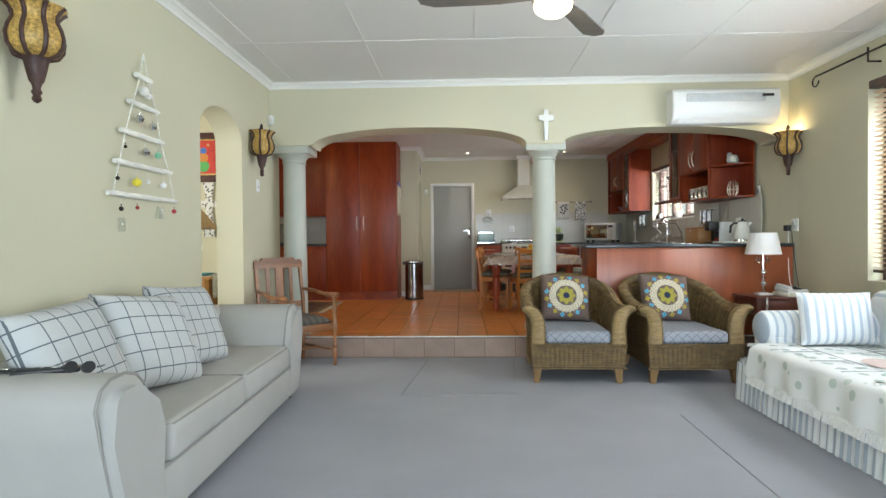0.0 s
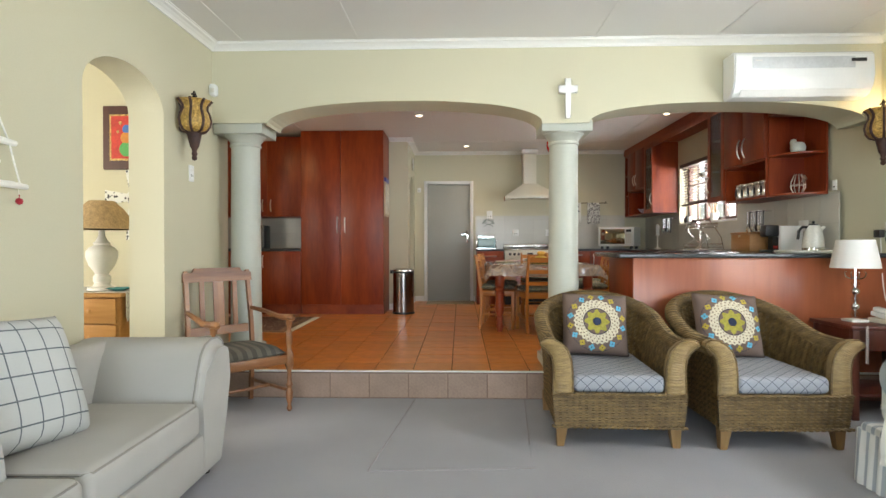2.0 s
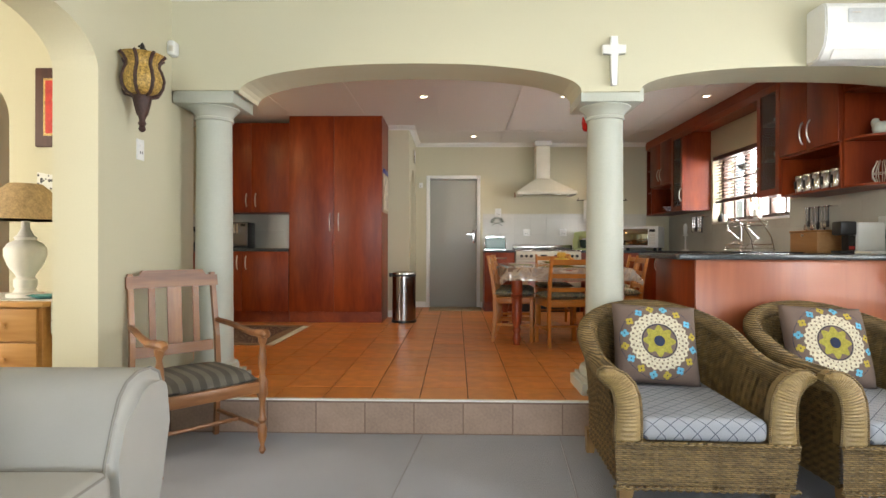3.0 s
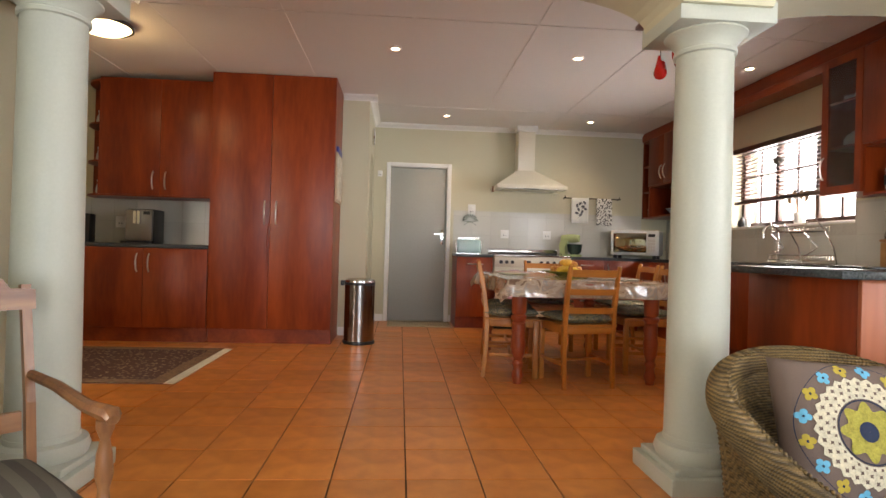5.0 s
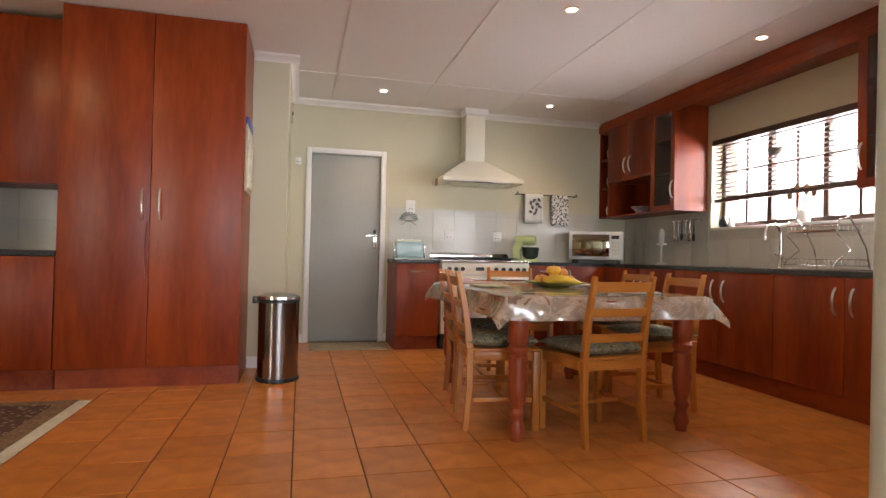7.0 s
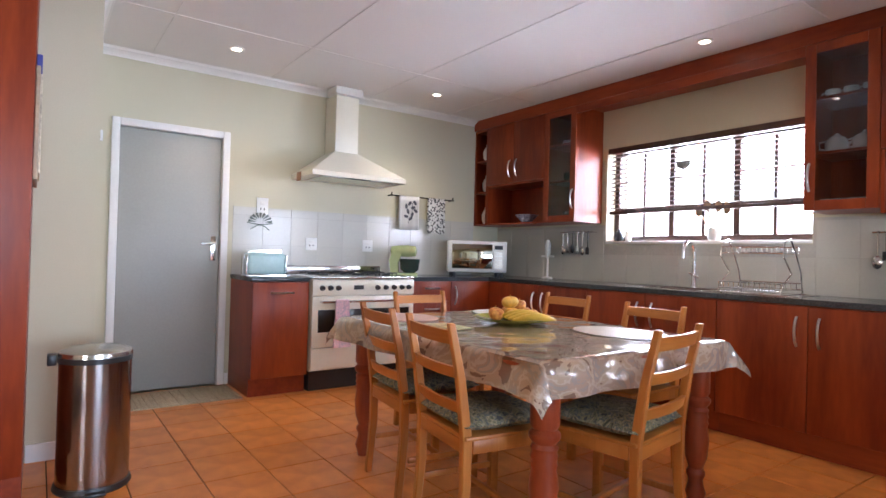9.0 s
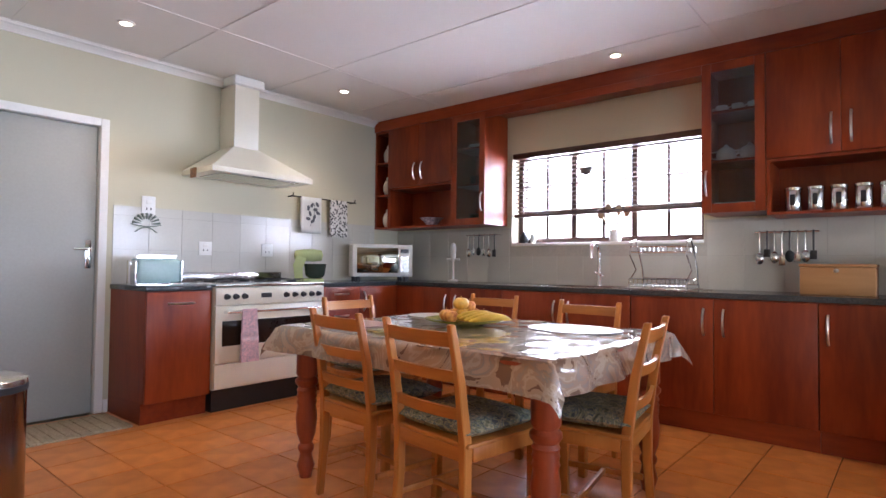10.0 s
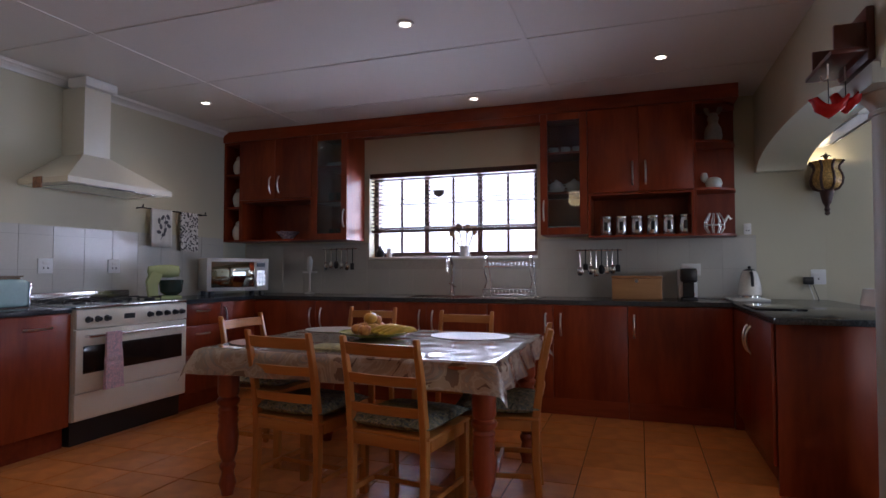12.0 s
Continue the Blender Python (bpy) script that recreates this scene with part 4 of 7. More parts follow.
# window sill things
SPOON = wood("spoon_wood", (.30, .17, .08), (.50, .32, .17), .6)
jar = thing("utensil_jar", "pale pot of wooden spoons on the window sill", "jar", (3.52, 8.70, 1.492))
part("pot", lathe(bmesh.new(), [(.04, 0), (.05, .02), (.05, .10), (.045, .10), (.04, .02), (.001, .015)], 3.54, 8.70, 1.492, 16), CHINA, jar)
for k, (dy, L) in enumerate(((-.09, .20), (-.03, .22), (.05, .23), (.11, .19))):
    bm = tube(bmesh.new(), [(3.54, 8.70 + dy * .2, 1.52), (3.53, 8.70 + dy, 1.52 + L)], .006, 6)
    lathe(bm, [(.001, -.006), (.030, 0), (.001, .006)], m=pose(3.528, 8.70 + dy * 1.15, 1.54 + L, 0, 90, 0) @ Matrix.Diagonal((1.6, 1, 1, 1)), seg=12)
    part("spoon", bm, SPOON, jar)
solo("small_pot", lathe(bmesh.new(), [(.03, 0), (.045, .03), (.04, .07), (.02, .09), (.012, .11), (.001, .115)], 3.55, 9.60, 1.492, 14), BLACK, "small dark lidded pot on the window sill", "pot")
solo("small_jug", lathe(bmesh.new(), [(.025, 0), (.03, .03), (.026, .09), (.022, .09), (.001, .02)], 3.55, 9.50, 1.492, 14), CHINA, "small white jug on the window sill", "jug")
# bread bin, coffee machine, kettle
bb = thing("bread_bin", "honey-coloured wooden bread bin on the worktop", "bread bin", (3.22, 7.12, WT))
part("box", B(3.10, 6.94, WT, 3.36, 7.32, WT + .17, bevel=.006), wood("bread_bin_wood", (.33, .15, .05), (.46, .24, .09), .5, 1), bb)
part("lid", B(3.095, 6.935, WT + .171, 3.365, 7.325, WT + .19, bevel=.006), wood("bread_bin_lid", (.33, .15, .05), (.46, .24, .09), .5, 1), bb)
part("knob", lathe(bmesh.new(), [(.009, 0), (.014, .012), (.001, .018)], m=pose(3.10, 7.13, WT + .15, 0, -90, 0), seg=10), NICKEL, bb)
REDK = mat("red_badge", (.45, .03, .02), .4)
cm = thing("coffee_machine", "small white capsule coffee machine on the worktop", "coffee machine", (3.3, 6.74, WT))
part("tank", B(3.245, 6.67, WT, 3.455, 6.81, WT + .24, bevel=.015), PLASTIC, cm)
part("head", B(3.12, 6.68, WT + .14, 3.244, 6.80, WT + .25, bevel=.015), BLACK, cm)
part("column", B(3.19, 6.70, WT + .02, 3.244, 6.78, WT + .139), IRON, cm)
part("drip_tray", B(3.12, 6.68, WT, 3.244, 6.80, WT + .0195, bevel=.004), BLACK, cm)
part("badge", B(3.195, 6.697, WT + .03, 3.235, 6.6995, WT + .055), REDK, cm)
ty = solo("tray", B(3.06, 6.19, WT, 3.465, 6.45, WT + .018, bevel=.006), PLASTIC, "white tray under the kettle on the peninsula", "tray")
KX, KY = 3.31, 6.29
ke = thing("kettle", "cream conical kettle with a black handle and chrome base", "kettle", (KX, KY, WT + .018))
part("base", lathe(bmesh.new(), [(.095, 0), (.095, .02), (.088, .024)], KX, KY, WT + .018, 24), CHROME, ke)
part("body", lathe(bmesh.new(), [(.093, .025), (.094, .05), (.086, .12), (.066, .21), (.052, .235)], KX, KY, WT + .018, 28), mat("cream_plastic", (.74, .73, .66), .25), ke)
part("lid", lathe(bmesh.new(), [(.051, .236), (.038, .248), (.01, .254), (.015, .272), (.001, .28)], KX, KY, WT + .018, 20), BLACK, ke)
part("handle", tube(bmesh.new(), [(KX - .05, KY, WT + .235), (KX - .10, KY, WT + .24), (KX - .135, KY, WT + .20), (KX - .145, KY, WT + .12)], .013, 8), BLACK, ke)
part("spout", tube(bmesh.new(), [(KX + .055, KY, WT + .19), (KX + .10, KY, WT + .24)], .016, 8), mat("cream_spout", (.74, .73, .66), .25), ke)
ke.matrix_world = pose(KX, KY, WT + .018) @ Matrix.Scale(.9, 4)
solo("hob_plate", B(2.05, 6.20, WT, 2.55, 6.46, WT + .012, bevel=.005), mat("black_glass", (.01, .01, .012), .06), "black glass plate on the peninsula worktop", "glass plate")
# left worktop
cf = thing("espresso_machine", "black and steel bean-to-cup coffee machine on the worktop", "coffee machine", (-2.62, 9.6, 1.14))
part("body", B(-2.785, 9.436, 1.14, -2.525, 9.68, 1.475, bevel=.012), BLACK, cf)
part("front", B(-2.78, 9.40, 1.165, -2.53, 9.435, 1.465, bevel=.01), mat("dark_steel", (.26, .25, .24), .3, 1.0, var=.05), cf)
part("spout", box(B(-2.69, 9.36, 1.33, -2.665, 9.399, 1.45), -2.655, 9.36, 1.33, -2.63, 9.399, 1.45), CHROME, cf)
part("drip_tray", B(-2.79, 9.33, 1.141, -2.53, 9.399, 1.163, bevel=.004), BLACK, cf)
part("display", B(-2.61, 9.393, 1.42, -2.55, 9.399, 1.45), BLACK, cf)
ms = thing("radio", "small dark radio on the corner of the worktop", "radio", (-3.3, 9.6, 1.14))
part("case", B(-3.42, 9.50, 1.14, -3.16, 9.62, 1.42, bevel=.015), BLACK, ms)
part("speaker", lathe(bmesh.new(), [(.08, 0), (.075, .006), (.05, .002), (.001, .004)], m=pose(-3.29, 9.50, 1.28, 90, 0, 0), seg=20), STEEL, ms)
socket(-3.05, 9.892, 1.36, w=.05, h=.06)

# ---- bin, door, mat ----
BINST = mat("dark_bin_steel", (.30, .28, .27), .17, 1.0, var=.06, scale=8, fine=300, stretch=(1, 1, .05))
bn = thing("pedal_bin", "brushed steel pedal bin with a black rim and foot", "bin", (-.53, 9.33, F))
part("foot", lathe(bmesh.new(), [(.155, 0), (.16, .01), (.155, .03)], -.53, 9.33, F, 28), BLACK, bn)
part("body", lathe(bmesh.new(), [(.148, .031), (.148, .58)], -.53, 9.33, F, 40), BINST, bn)
part("rim", lathe(bmesh.new(), [(.152, .581), (.152, .605)], -.53, 9.33, F, 32), BLACK, bn)
part("lid", lathe(bmesh.new(), [(.152, .606), (.15, .625), (.11, .643), (.001, .65)], -.53, 9.33, F, 32), STEEL, bn)
part("hinge", B(-.72, 9.30, F + .57, -.683, 9.36, F + .62, bevel=.006), BLACK, bn)
part("pedal", B(-.57, 9.14, F + .005, -.49, 9.18, F + .02, bevel=.004), BLACK, bn)

bn.matrix_world = pose(-.52, 9.42, F)

dr = tagged(thing("door_1", "closed flat grey-painted door in a white steel frame", "door", (.09, YB, F)), kind="structure")
part("leaf", B(-.275, YB + .03, F + .008, .460, YB + .07, 2.235, bevel=.002), DOOR_GREY, dr)
bm = bmesh.new()
for a in ((-.335, -.28, F, 2.295), (.465, .52, F, 2.295)):
    box(bm, a[0], YB - .018, a[2], a[1], YB + .10, a[3], bevel=.006)
box(bm, -.2795, YB - .018, 2.24, .4645, YB + .10, 2.295, bevel=.006)
part("frame", bm, WHITE, dr)
hp = part("lock_plate", B(.395, YB + .021, 1.23, .435, YB + .0295, 1.43, bevel=.003), CHROME, dr)
part("lever", tube(bmesh.new(), [(.415, YB + .02, 1.37), (.415, YB - .03, 1.37), (.31, YB - .03, 1.365)], .008, 8), CHROME, hp)
for z in (.50, 1.95):
    part("hinge", lathe(bmesh.new(), [(.008, -.05), (.008, .05)], .463, YB + .02, z, 8), NICKEL, dr)
bm = bmesh.new()
for xa, xb in ((-.498, -.34), (.525, .552)):
    box(bm, xa, YB - .014, F, xb, YB, F + .09)
box(bm, -.50, 9.9, F, -.486, 10.25, F + .09)
box(bm, -.50, 10.95, F, -.486, YB - .015, F + .09)
box(bm, -.78, 9.886, F, -.486, 9.90, F + .09)
structure("baseboard", bm, WHITE, "white painted skirting board", "baseboard")
RUGW = mat("woven_mat", (.42, .35, .24), 1.0, var=.4, scale=30, bump=.6, fine=160, stretch=(6, 1, 1))
dmat = thing("door_mat", "ribbed beige woven mat before the door", "mat", (.12, 10.89, F))
for k in range(24):
    x = -.27 + k * .033
    part("rib", B(x, 10.66, F, x + .031, 11.12, F + .012 + .003 * (k % 2), bevel=.004), RUGW, dmat)

# ---- rug ----
rug = thing("rug", "dark patterned rug with a fringe on the tiled floor", "rug", (-2.35, 8.3, F))
part("field", B(-3.10, 7.63, F, -1.68, 8.95, F + .008), printed("rug_pile", (.10, .045, .03), (.30, .22, .13), 26, .30, 1.0), rug)
bm = bmesh.new()
for a in ((-3.10, 7.63, -1.68, 7.72), (-3.10, 8.86, -1.68, 8.95), (-3.10, 7.72, -3.0, 8.86), (-1.78, 7.72, -1.68, 8.86)):
    box(bm, a[0], a[1], F + .0085, a[2], a[3], F + .011)
part("border", bm, mat("rug_border", (.22, .13, .07), 1.0, var=.5, scale=50), rug)
bm = bmesh.new()
rnd = random.Random(3)
for k in range(90):
    y = 7.64 + k * .0146
    tube(bm, [(-1.685, y, F + .006), (-1.61, y + rnd.uniform(-.012, .012), F + .004)], .004, 5)
part("fringe", bm, mat("rug_fringe", (.55, .47, .33), 1.0, var=.15), rug)

# ---- dining table ----
TABLE = wood("table_wood", (.22, .036, .013), (.36, .075, .026), .35, 2, 6)
tb = thing("dining_table", "red-brown wooden table with stout turned legs", "table", (1.31, 8.5, F))
part("tabletop", B(.64, 7.63, .925, 1.81, 9.17, .962, bevel=.006), TABLE, tb)
for a in ((.70, 7.67, 1.735, 7.695), (.70, 9.06, 1.735, 9.085), (.70, 7.70, .725, 9.055), (1.71, 7.70, 1.735, 9.055)):
    part("apron", B(a[0], a[1], .83, a[2], a[3], .924), TABLE, tb)
leg = [(.03, 0), (.036, .02), (.045, .06), (.036, .10), (.03, .12), (.042, .14), (.042, .155), (.034, .17), (.047, .22), (.052, .30), (.046, .36), (.05, .375), (.046, .39), (.05, .405), (.046, .42), (.05, .435), (.044, .45), (.055, .47), (.055, .485), (.045, .50), (.052, .515), (.052, .62), (.052, .70)]
for x in (.725, 1.71):
    for y in (7.695, 9.06):
        part("leg", lathe(bmesh.new(), [(max(.03, .047 + (r - .047) * 1.35), h) for r, h in leg], x, y, F, 24), TABLE, tb)
CLOTH = figured("plastic_tablecloth", [(.20, .12, .08), (.42, .30, .21), (.48, .37, .28), (.38, .27, .20), (.33, .27, .23), (.45, .33, .25)], 6, .12)
CLOTH.node_tree.nodes["Principled BSDF"].inputs["Coat Weight"].default_value = .8
tb.matrix_world = pose(1.32, 8.565, F)
bm = bmesh.new()
nx, ny, hang = 72, 92, .135
x0, x1, y0, y1 = .65, 1.82, 7.695, 9.235
grid = []
for i in range(nx + 1):
    row = []
    for j in range(ny + 1):
        u, v = x0 - hang + (x1 - x0 + 2 * hang) * i / nx, y0 - hang + (y1 - y0 + 2 * hang) * j / ny
        ox, oy = max(x0 - u, 0, u - x1), max(y0 - v, 0, v - y1)
        sx, sy = (-1 if u < x0 else 1), (-1 if v < y0 else 1)
        cx, cy = min(max(u, x0), x1), min(max(v, y0), y1)
        wob = .012 * math.sin(u * 21 + v * 3) + .012 * math.sin(v * 17 + u * 5)
        d = math.hypot(ox, oy)
        px = cx + sx * (min(ox, .012) + ox * .22 + (wob if ox > .03 else 0) + (.25 * ox if oy > 0 else 0))
        py = cy + sy * (min(oy, .012) + oy * .22 + (wob if oy > .03 else 0) + (.25 * oy if ox > 0 else 0))
        pz = .966 - max(0, d - .008) * (.98 if min(ox, oy) == 0 else .92) + (.0013 * math.sin(u * 9) * math.sin(v * 11) + .0012 * math.sin(u * 27 + v * 13) * math.sin(v * 19 - u * 8) if d == 0 else 0)
        row.append(bm.verts.new((px, py, pz)))
    grid.append(row)
for i in range(nx):
    for j in range(ny):
        bm.faces.new((grid[i][j], grid[i + 1][j], grid[i + 1][j + 1], grid[i][j + 1]))
solo("tablecloth", bm, CLOTH, "shiny beige printed plastic tablecloth hanging over the table", "tablecloth", smooth=60)

# ---- dining chairs ----
PINE = wood("chair_pine", (.42, .14, .022), (.58, .23, .045), .38, 2, 6)
PINE_H = wood("chair_pine_rail", (.42, .14, .022), (.58, .23, .045), .38, 0, 6)
PAD = figured("seat_pad_cloth", [(.09, .10, .08), (.22, .22, .13), (.46, .42, .27), (.14, .17, .17), (.34, .33, .18), (.10, .11, .11)], 20, .95)


def chair():
    """Ladder-back chair that faces +y, its back at -y."""
    c = thing("dining_chair", "orange pine ladder-back chair with a green patterned seat pad", "chair", (0, 0, 0), "chairs round the table", local=True)
    for s in (-1, 1):
        pts = [(s * .185, -.195, 0), (s * .185, -.175, .25), (s * .185, -.175, .44), (s * .185, -.205, .66), (s * .185, -.25, .865)]
        bm = bmesh.new()
        rings = []
        for k, p in enumerate(pts):
            w = (.014, .016, .017, .015, .012)[k]
            rings.append([bm.verts.new((p[0] + a * w, p[1] + b * w * 1.15, p[2])) for a, b in ((-1, -1), (1, -1), (1, 1), (-1, 1))])
        for a, b in zip(rings, rings[1:]):
            for i in range(4):
                bm.faces.new((a[i], a[(i + 1) % 4], b[(i + 1) % 4], b[i]))
        bm.faces.new(rings[0]), bm.faces.new(rings[-1])
        bmesh.ops.bevel(bm, geom=bm.edges[:], offset=.004, segments=1, affect="EDGES")
        part("back_leg", bm, PINE, c)
        part("front_leg", B(s * .195 - .019, .172, 0, s * .195 + .019, .21, .435, bevel=.004), PINE, c)
        part("side_rail", B(s * .195 - .011, -.155, .385, s * .195 + .011, .171, .435, bevel=.003), PINE, c)
        part("stretcher", B(s * .195 - .009, -.155, .16, s * .195 + .009, .171, .185, bevel=.003), PINE, c)
    part("front_rail", B(-.175, .18, .385, .175, .202, .435, bevel=.003), PINE_H, c)
    part("back_rail", B(-.18, -.19, .385, .18, -.165, .435, bevel=.003), PINE_H, c)
    part("cross_stretcher", B(-.185, .0, .165, .185, .02, .185, bevel=.003), PINE_H, c)
    part("seat", B(-.215, -.19, .436, .215, .215, .452, bevel=.006), PINE_H, c)
    for z, h, yb in ((.53, .042, -.188), (.66, .042, -.206), (.785, .052, -.232)):
        bm = bmesh.new()
        n = 8
        a = [[], [], [], []]
        for i in range(n + 1):
            x = -.172 + .344 * i / n
            y = yb - .018 * (1 - (x / .172) ** 2)
            for k, (dy, dz) in enumerate(((-.008, 0), (.008, 0), (.008, h), (-.008, h))):
                a[k].append(bm.verts.new((x, y + dy - .22 * dz, z + dz)))
        for k in range(4):
            for i in range(n):
                bm.faces.new((a[k][i], a[k][i + 1], a[(k + 1) % 4][i + 1], a[(k + 1) % 4][i]))
        bm.faces.new([a[k][0] for k in range(4)]), bm.faces.new([a[k][n] for k in range(4)])
        part("slat", bm, PINE_H, c)
    return c


def seat_pad():
    bm = bmesh.new()
    pillow(bm, .43, .41, .07, pose(0, .01, .487, 90, 0, 0), 14, 14, .02)
    return solo("seat_pad", bm, PAD, "green and blue patterned cotton seat pad on a chair", "cushion", "chair seat pads", at=(0, 0, 0))


SPOTS = [(.815, 8.685, -97), (.735, 8.12, -98), (1.175, 7.785, 9), (1.35, 9.30, 178), (2.03, 9.05, 91), (1.86, 8.26, 88)]
c0, p0 = chair(), seat_pad()
c0.matrix_world = p0.matrix_world = pose(SPOTS[0][0], SPOTS[0][1], F, 0, 0, SPOTS[0][2])
for x, y, r in SPOTS[1:]:
    copy_thing(c0, pose(x, y, F, 0, 0, r))
    copy_thing(p0, pose(x, y, F, 0, 0, r))

# ---- on the table ----
def place_mat(x, y, r, material, label):
    solo("place_mat", lathe(bmesh.new(), [(.001, 0), (r, 0), (r, .003), (.001, .003)], m=pose(x, y, .9685) @ Matrix.Diagonal((1, 1.25, 1, 1)), seg=36), material, label, "place mat", "place mats")


MATP = mat("pale_place_mat", (.58, .54, .48), .3, var=.15, scale=10)
place_mat(1.54, 8.06, .19, MATP, "oval pale place mat on the tablecloth")
place_mat(.93, 9.03, .17, mat("pink_place_mat", (.55, .36, .30), .4, var=.2), "oval pink place mat on the tablecloth")
place_mat(1.62, 9.0, .17, MATP, "oval pale place mat on the tablecloth")
solo("magazine", B(.75, 8.46, .9685, .96, 8.70, .974, bevel=.001), mat("magazine_cover", (.10, .22, .26), .3, var=.8, scale=14, second=(.5, .45, .2)), "blue and yellow magazine on the tablecloth", "magazine")
FX, FY = 1.32, 8.57
dish = thing("fruit_platter", "yellow-green oval platter heaped with fruit on the table", "platter", (FX, FY, .968))
part("plate", lathe(bmesh.new(), [(.09, 0), (.10, .006), (.205, .026), (.215, .034), (.205, .032), (.09, .012), (.001, .012)], m=pose(FX, FY, .968, 0, 0, -48), seg=40), mat("green_glazed_dish", (.24, .27, .06), .18, var=.35, scale=14, second=(.42, .40, .10)), dish)
MANGO = mat("mango_skin", (.72, .40, .05), .4, var=.2, scale=12)
PEACH = mat("peach_skin", (.62, .10, .03), .45, var=.4, scale=16, second=(.75, .40, .10))
BANANA = mat("banana_skin", (.74, .50, .06), .45, var=.15, scale=20)


def fruit(dx, dy, z, r, material, label, long=1.12):
    bm = bmesh.new()
    bmesh.ops.create_uvsphere(bm, u_segments=18, v_segments=12, radius=r)
    for v in bm.verts:
        top = max(0.0, v.co.z / r)
        v.co.z -= .22 * r * top ** 8
    bm.transform(pose(FX + dx, FY + dy, z, 0, 0, 57 * dx * 40) @ Matrix.Diagonal((long, 1, .93, 1)))
    lathe(bm, [(.003, 0), (.002, .012), (.001, .013)], FX + dx, FY + dy, z + r * .72, 6)
    solo("fruit", bm, material, label, "fruit", "fruit in the platter", 80)


for dx, dy, r, m in ((-.10, .02, .036, PEACH), (-.05, .09, .036, PEACH), (.05, .10, .036, PEACH), (.11, .03, .036, PEACH), (.08, -.06, .034, PEACH), (.0, .02, .038, MANGO), (-.04, -.045, .036, MANGO)):
    fruit(dx, dy, .984 + r * .93, r, m, "ripe red and yellow peach in the platter" if m is PEACH else "yellow mango in the platter")
fruit(.005, .035, 1.078, .038, MANGO, "yellow mango on top of the fruit", 1.55)
fruit(.07, .03, 1.062, .033, PEACH, "red peach on top of the fruit")
for k in range(4):
    a = pose(FX - .01, FY - .075 - .030 * k, 1.010 - .004 * k, 0, 0, -44 + 3 * k)
    pts = [a @ Vector(p) for p in arc((-.11, 0, .0), (.11, 0, .006), (0, -.045, .022), 10)]
    solo("banana", tube(bmesh.new(), pts, .017, 10, radii=[.006, .011, .015, .017, .018, .018, .018, .017, .015, .010, .004]), BANANA, "yellow banana in the platter", "banana", "bananas", 80)

# ---- kitchen window with blind ----
FRAMEW = wood("window_wood", (.05, .022, .014), (.085, .036, .022), .4, 2, 6)
win = tagged(thing("window_1", "brown wooden three-light window with glazing bars", "window", (3.60, 8.84, 1.49)), kind="structure")
y0, y1, z0, z1 = 7.985, 9.69, 1.49, 2.33
bm = bmesh.new()
for a in ((y0, y1, z0, z0 + .05), (y0, y1, z1 - .05, z1)):
    box(bm, 3.60, a[0], a[2], 3.66, a[1], a[3], bevel=.004)
for y in (y0, y0 + .5517, y0 + 1.1033, y1 - .05):
    box(bm, 3.60, y, z0 + .05, 3.66, y + .05, z1 - .05, bevel=.004)
part("window_frame", bm, FRAMEW, win)
for k in range(3):
    a, b = y0 + .05 + k * .5517, y0 + k * .5517 + .5517
    if k == 2:
        b = y1 - .05
    p = part("pane", B(3.63, a, z0 + .05, 3.634, b, z1 - .05), GLASS, win)
    p.visible_shadow = False
    bm = bmesh.new()
    box(bm, 3.615, (a + b) / 2 - .013, z0 + .05, 3.628, (a + b) / 2 + .013, z1 - .05)
    for f in (1 / 3, 2 / 3):
        z = z0 + .05 + (z1 - z0 - .1) * f
        box(bm, 3.616, a, z - .012, 3.627, b, z + .012)
    part("glazing_bar", bm, FRAMEW, win)
part("window_sill", B(3.47, y0 - .001, 1.466, 3.60, y1 + .001, 1.491, bevel=.004), WHITE, win)
bl = thing("venetian_blind", "brown wooden venetian blind lowered part way with open slats", "blind", (3.53, 8.84, 1.75))
part("headrail", B(3.478, 7.99, 2.285, 3.55, 9.685, 2.335, bevel=.004), FRAMEW, bl)
rb = B(3.508, 7.995, 1.7485, 3.552, 9.685, 1.7515)
first = part("slat", rb, FRAMEW, bl)
first.location = (0, 0, 2.26 - 1.75)
first.rotation_euler = (0, radians(4), 0)
for k in range(1, 13):
    o = first.copy()
    scene.collection.objects.link(o)
    o.location = (0, 0, 2.26 - .039 * k - 1.75)
part("bottom_rail", B(3.505, 7.995, 1.735, 3.555, 9.68, 1.765, bevel=.004), FRAMEW, bl)
for y in (8.13, 8.54, 9.10, 9.55):
    part("cord", tube(bmesh.new(), [(3.506, y, 2.29), (3.506, y, 1.76)], .0025, 5), BLACK, bl)
solo("hanging_ornament", lathe(bmesh.new(), [(.001, -.05), (.04, -.03), (.055, .0), (.055, .015), (.04, .012), (.001, -.02)], 3.50, 8.95, 2.12, 16), mat("grey_felt", (.18, .18, .16), .9), "small hanging grey bowl ornament before the blind", "ornament", at=(3.50, 8.95, 2.07))
solo("ornament_cord", tube(bmesh.new(), [(3.50, 8.95, 2.13), (3.50, 8.95, 2.29)], .002, 5), BLACK, "thin cord holding the window ornament", "cord")

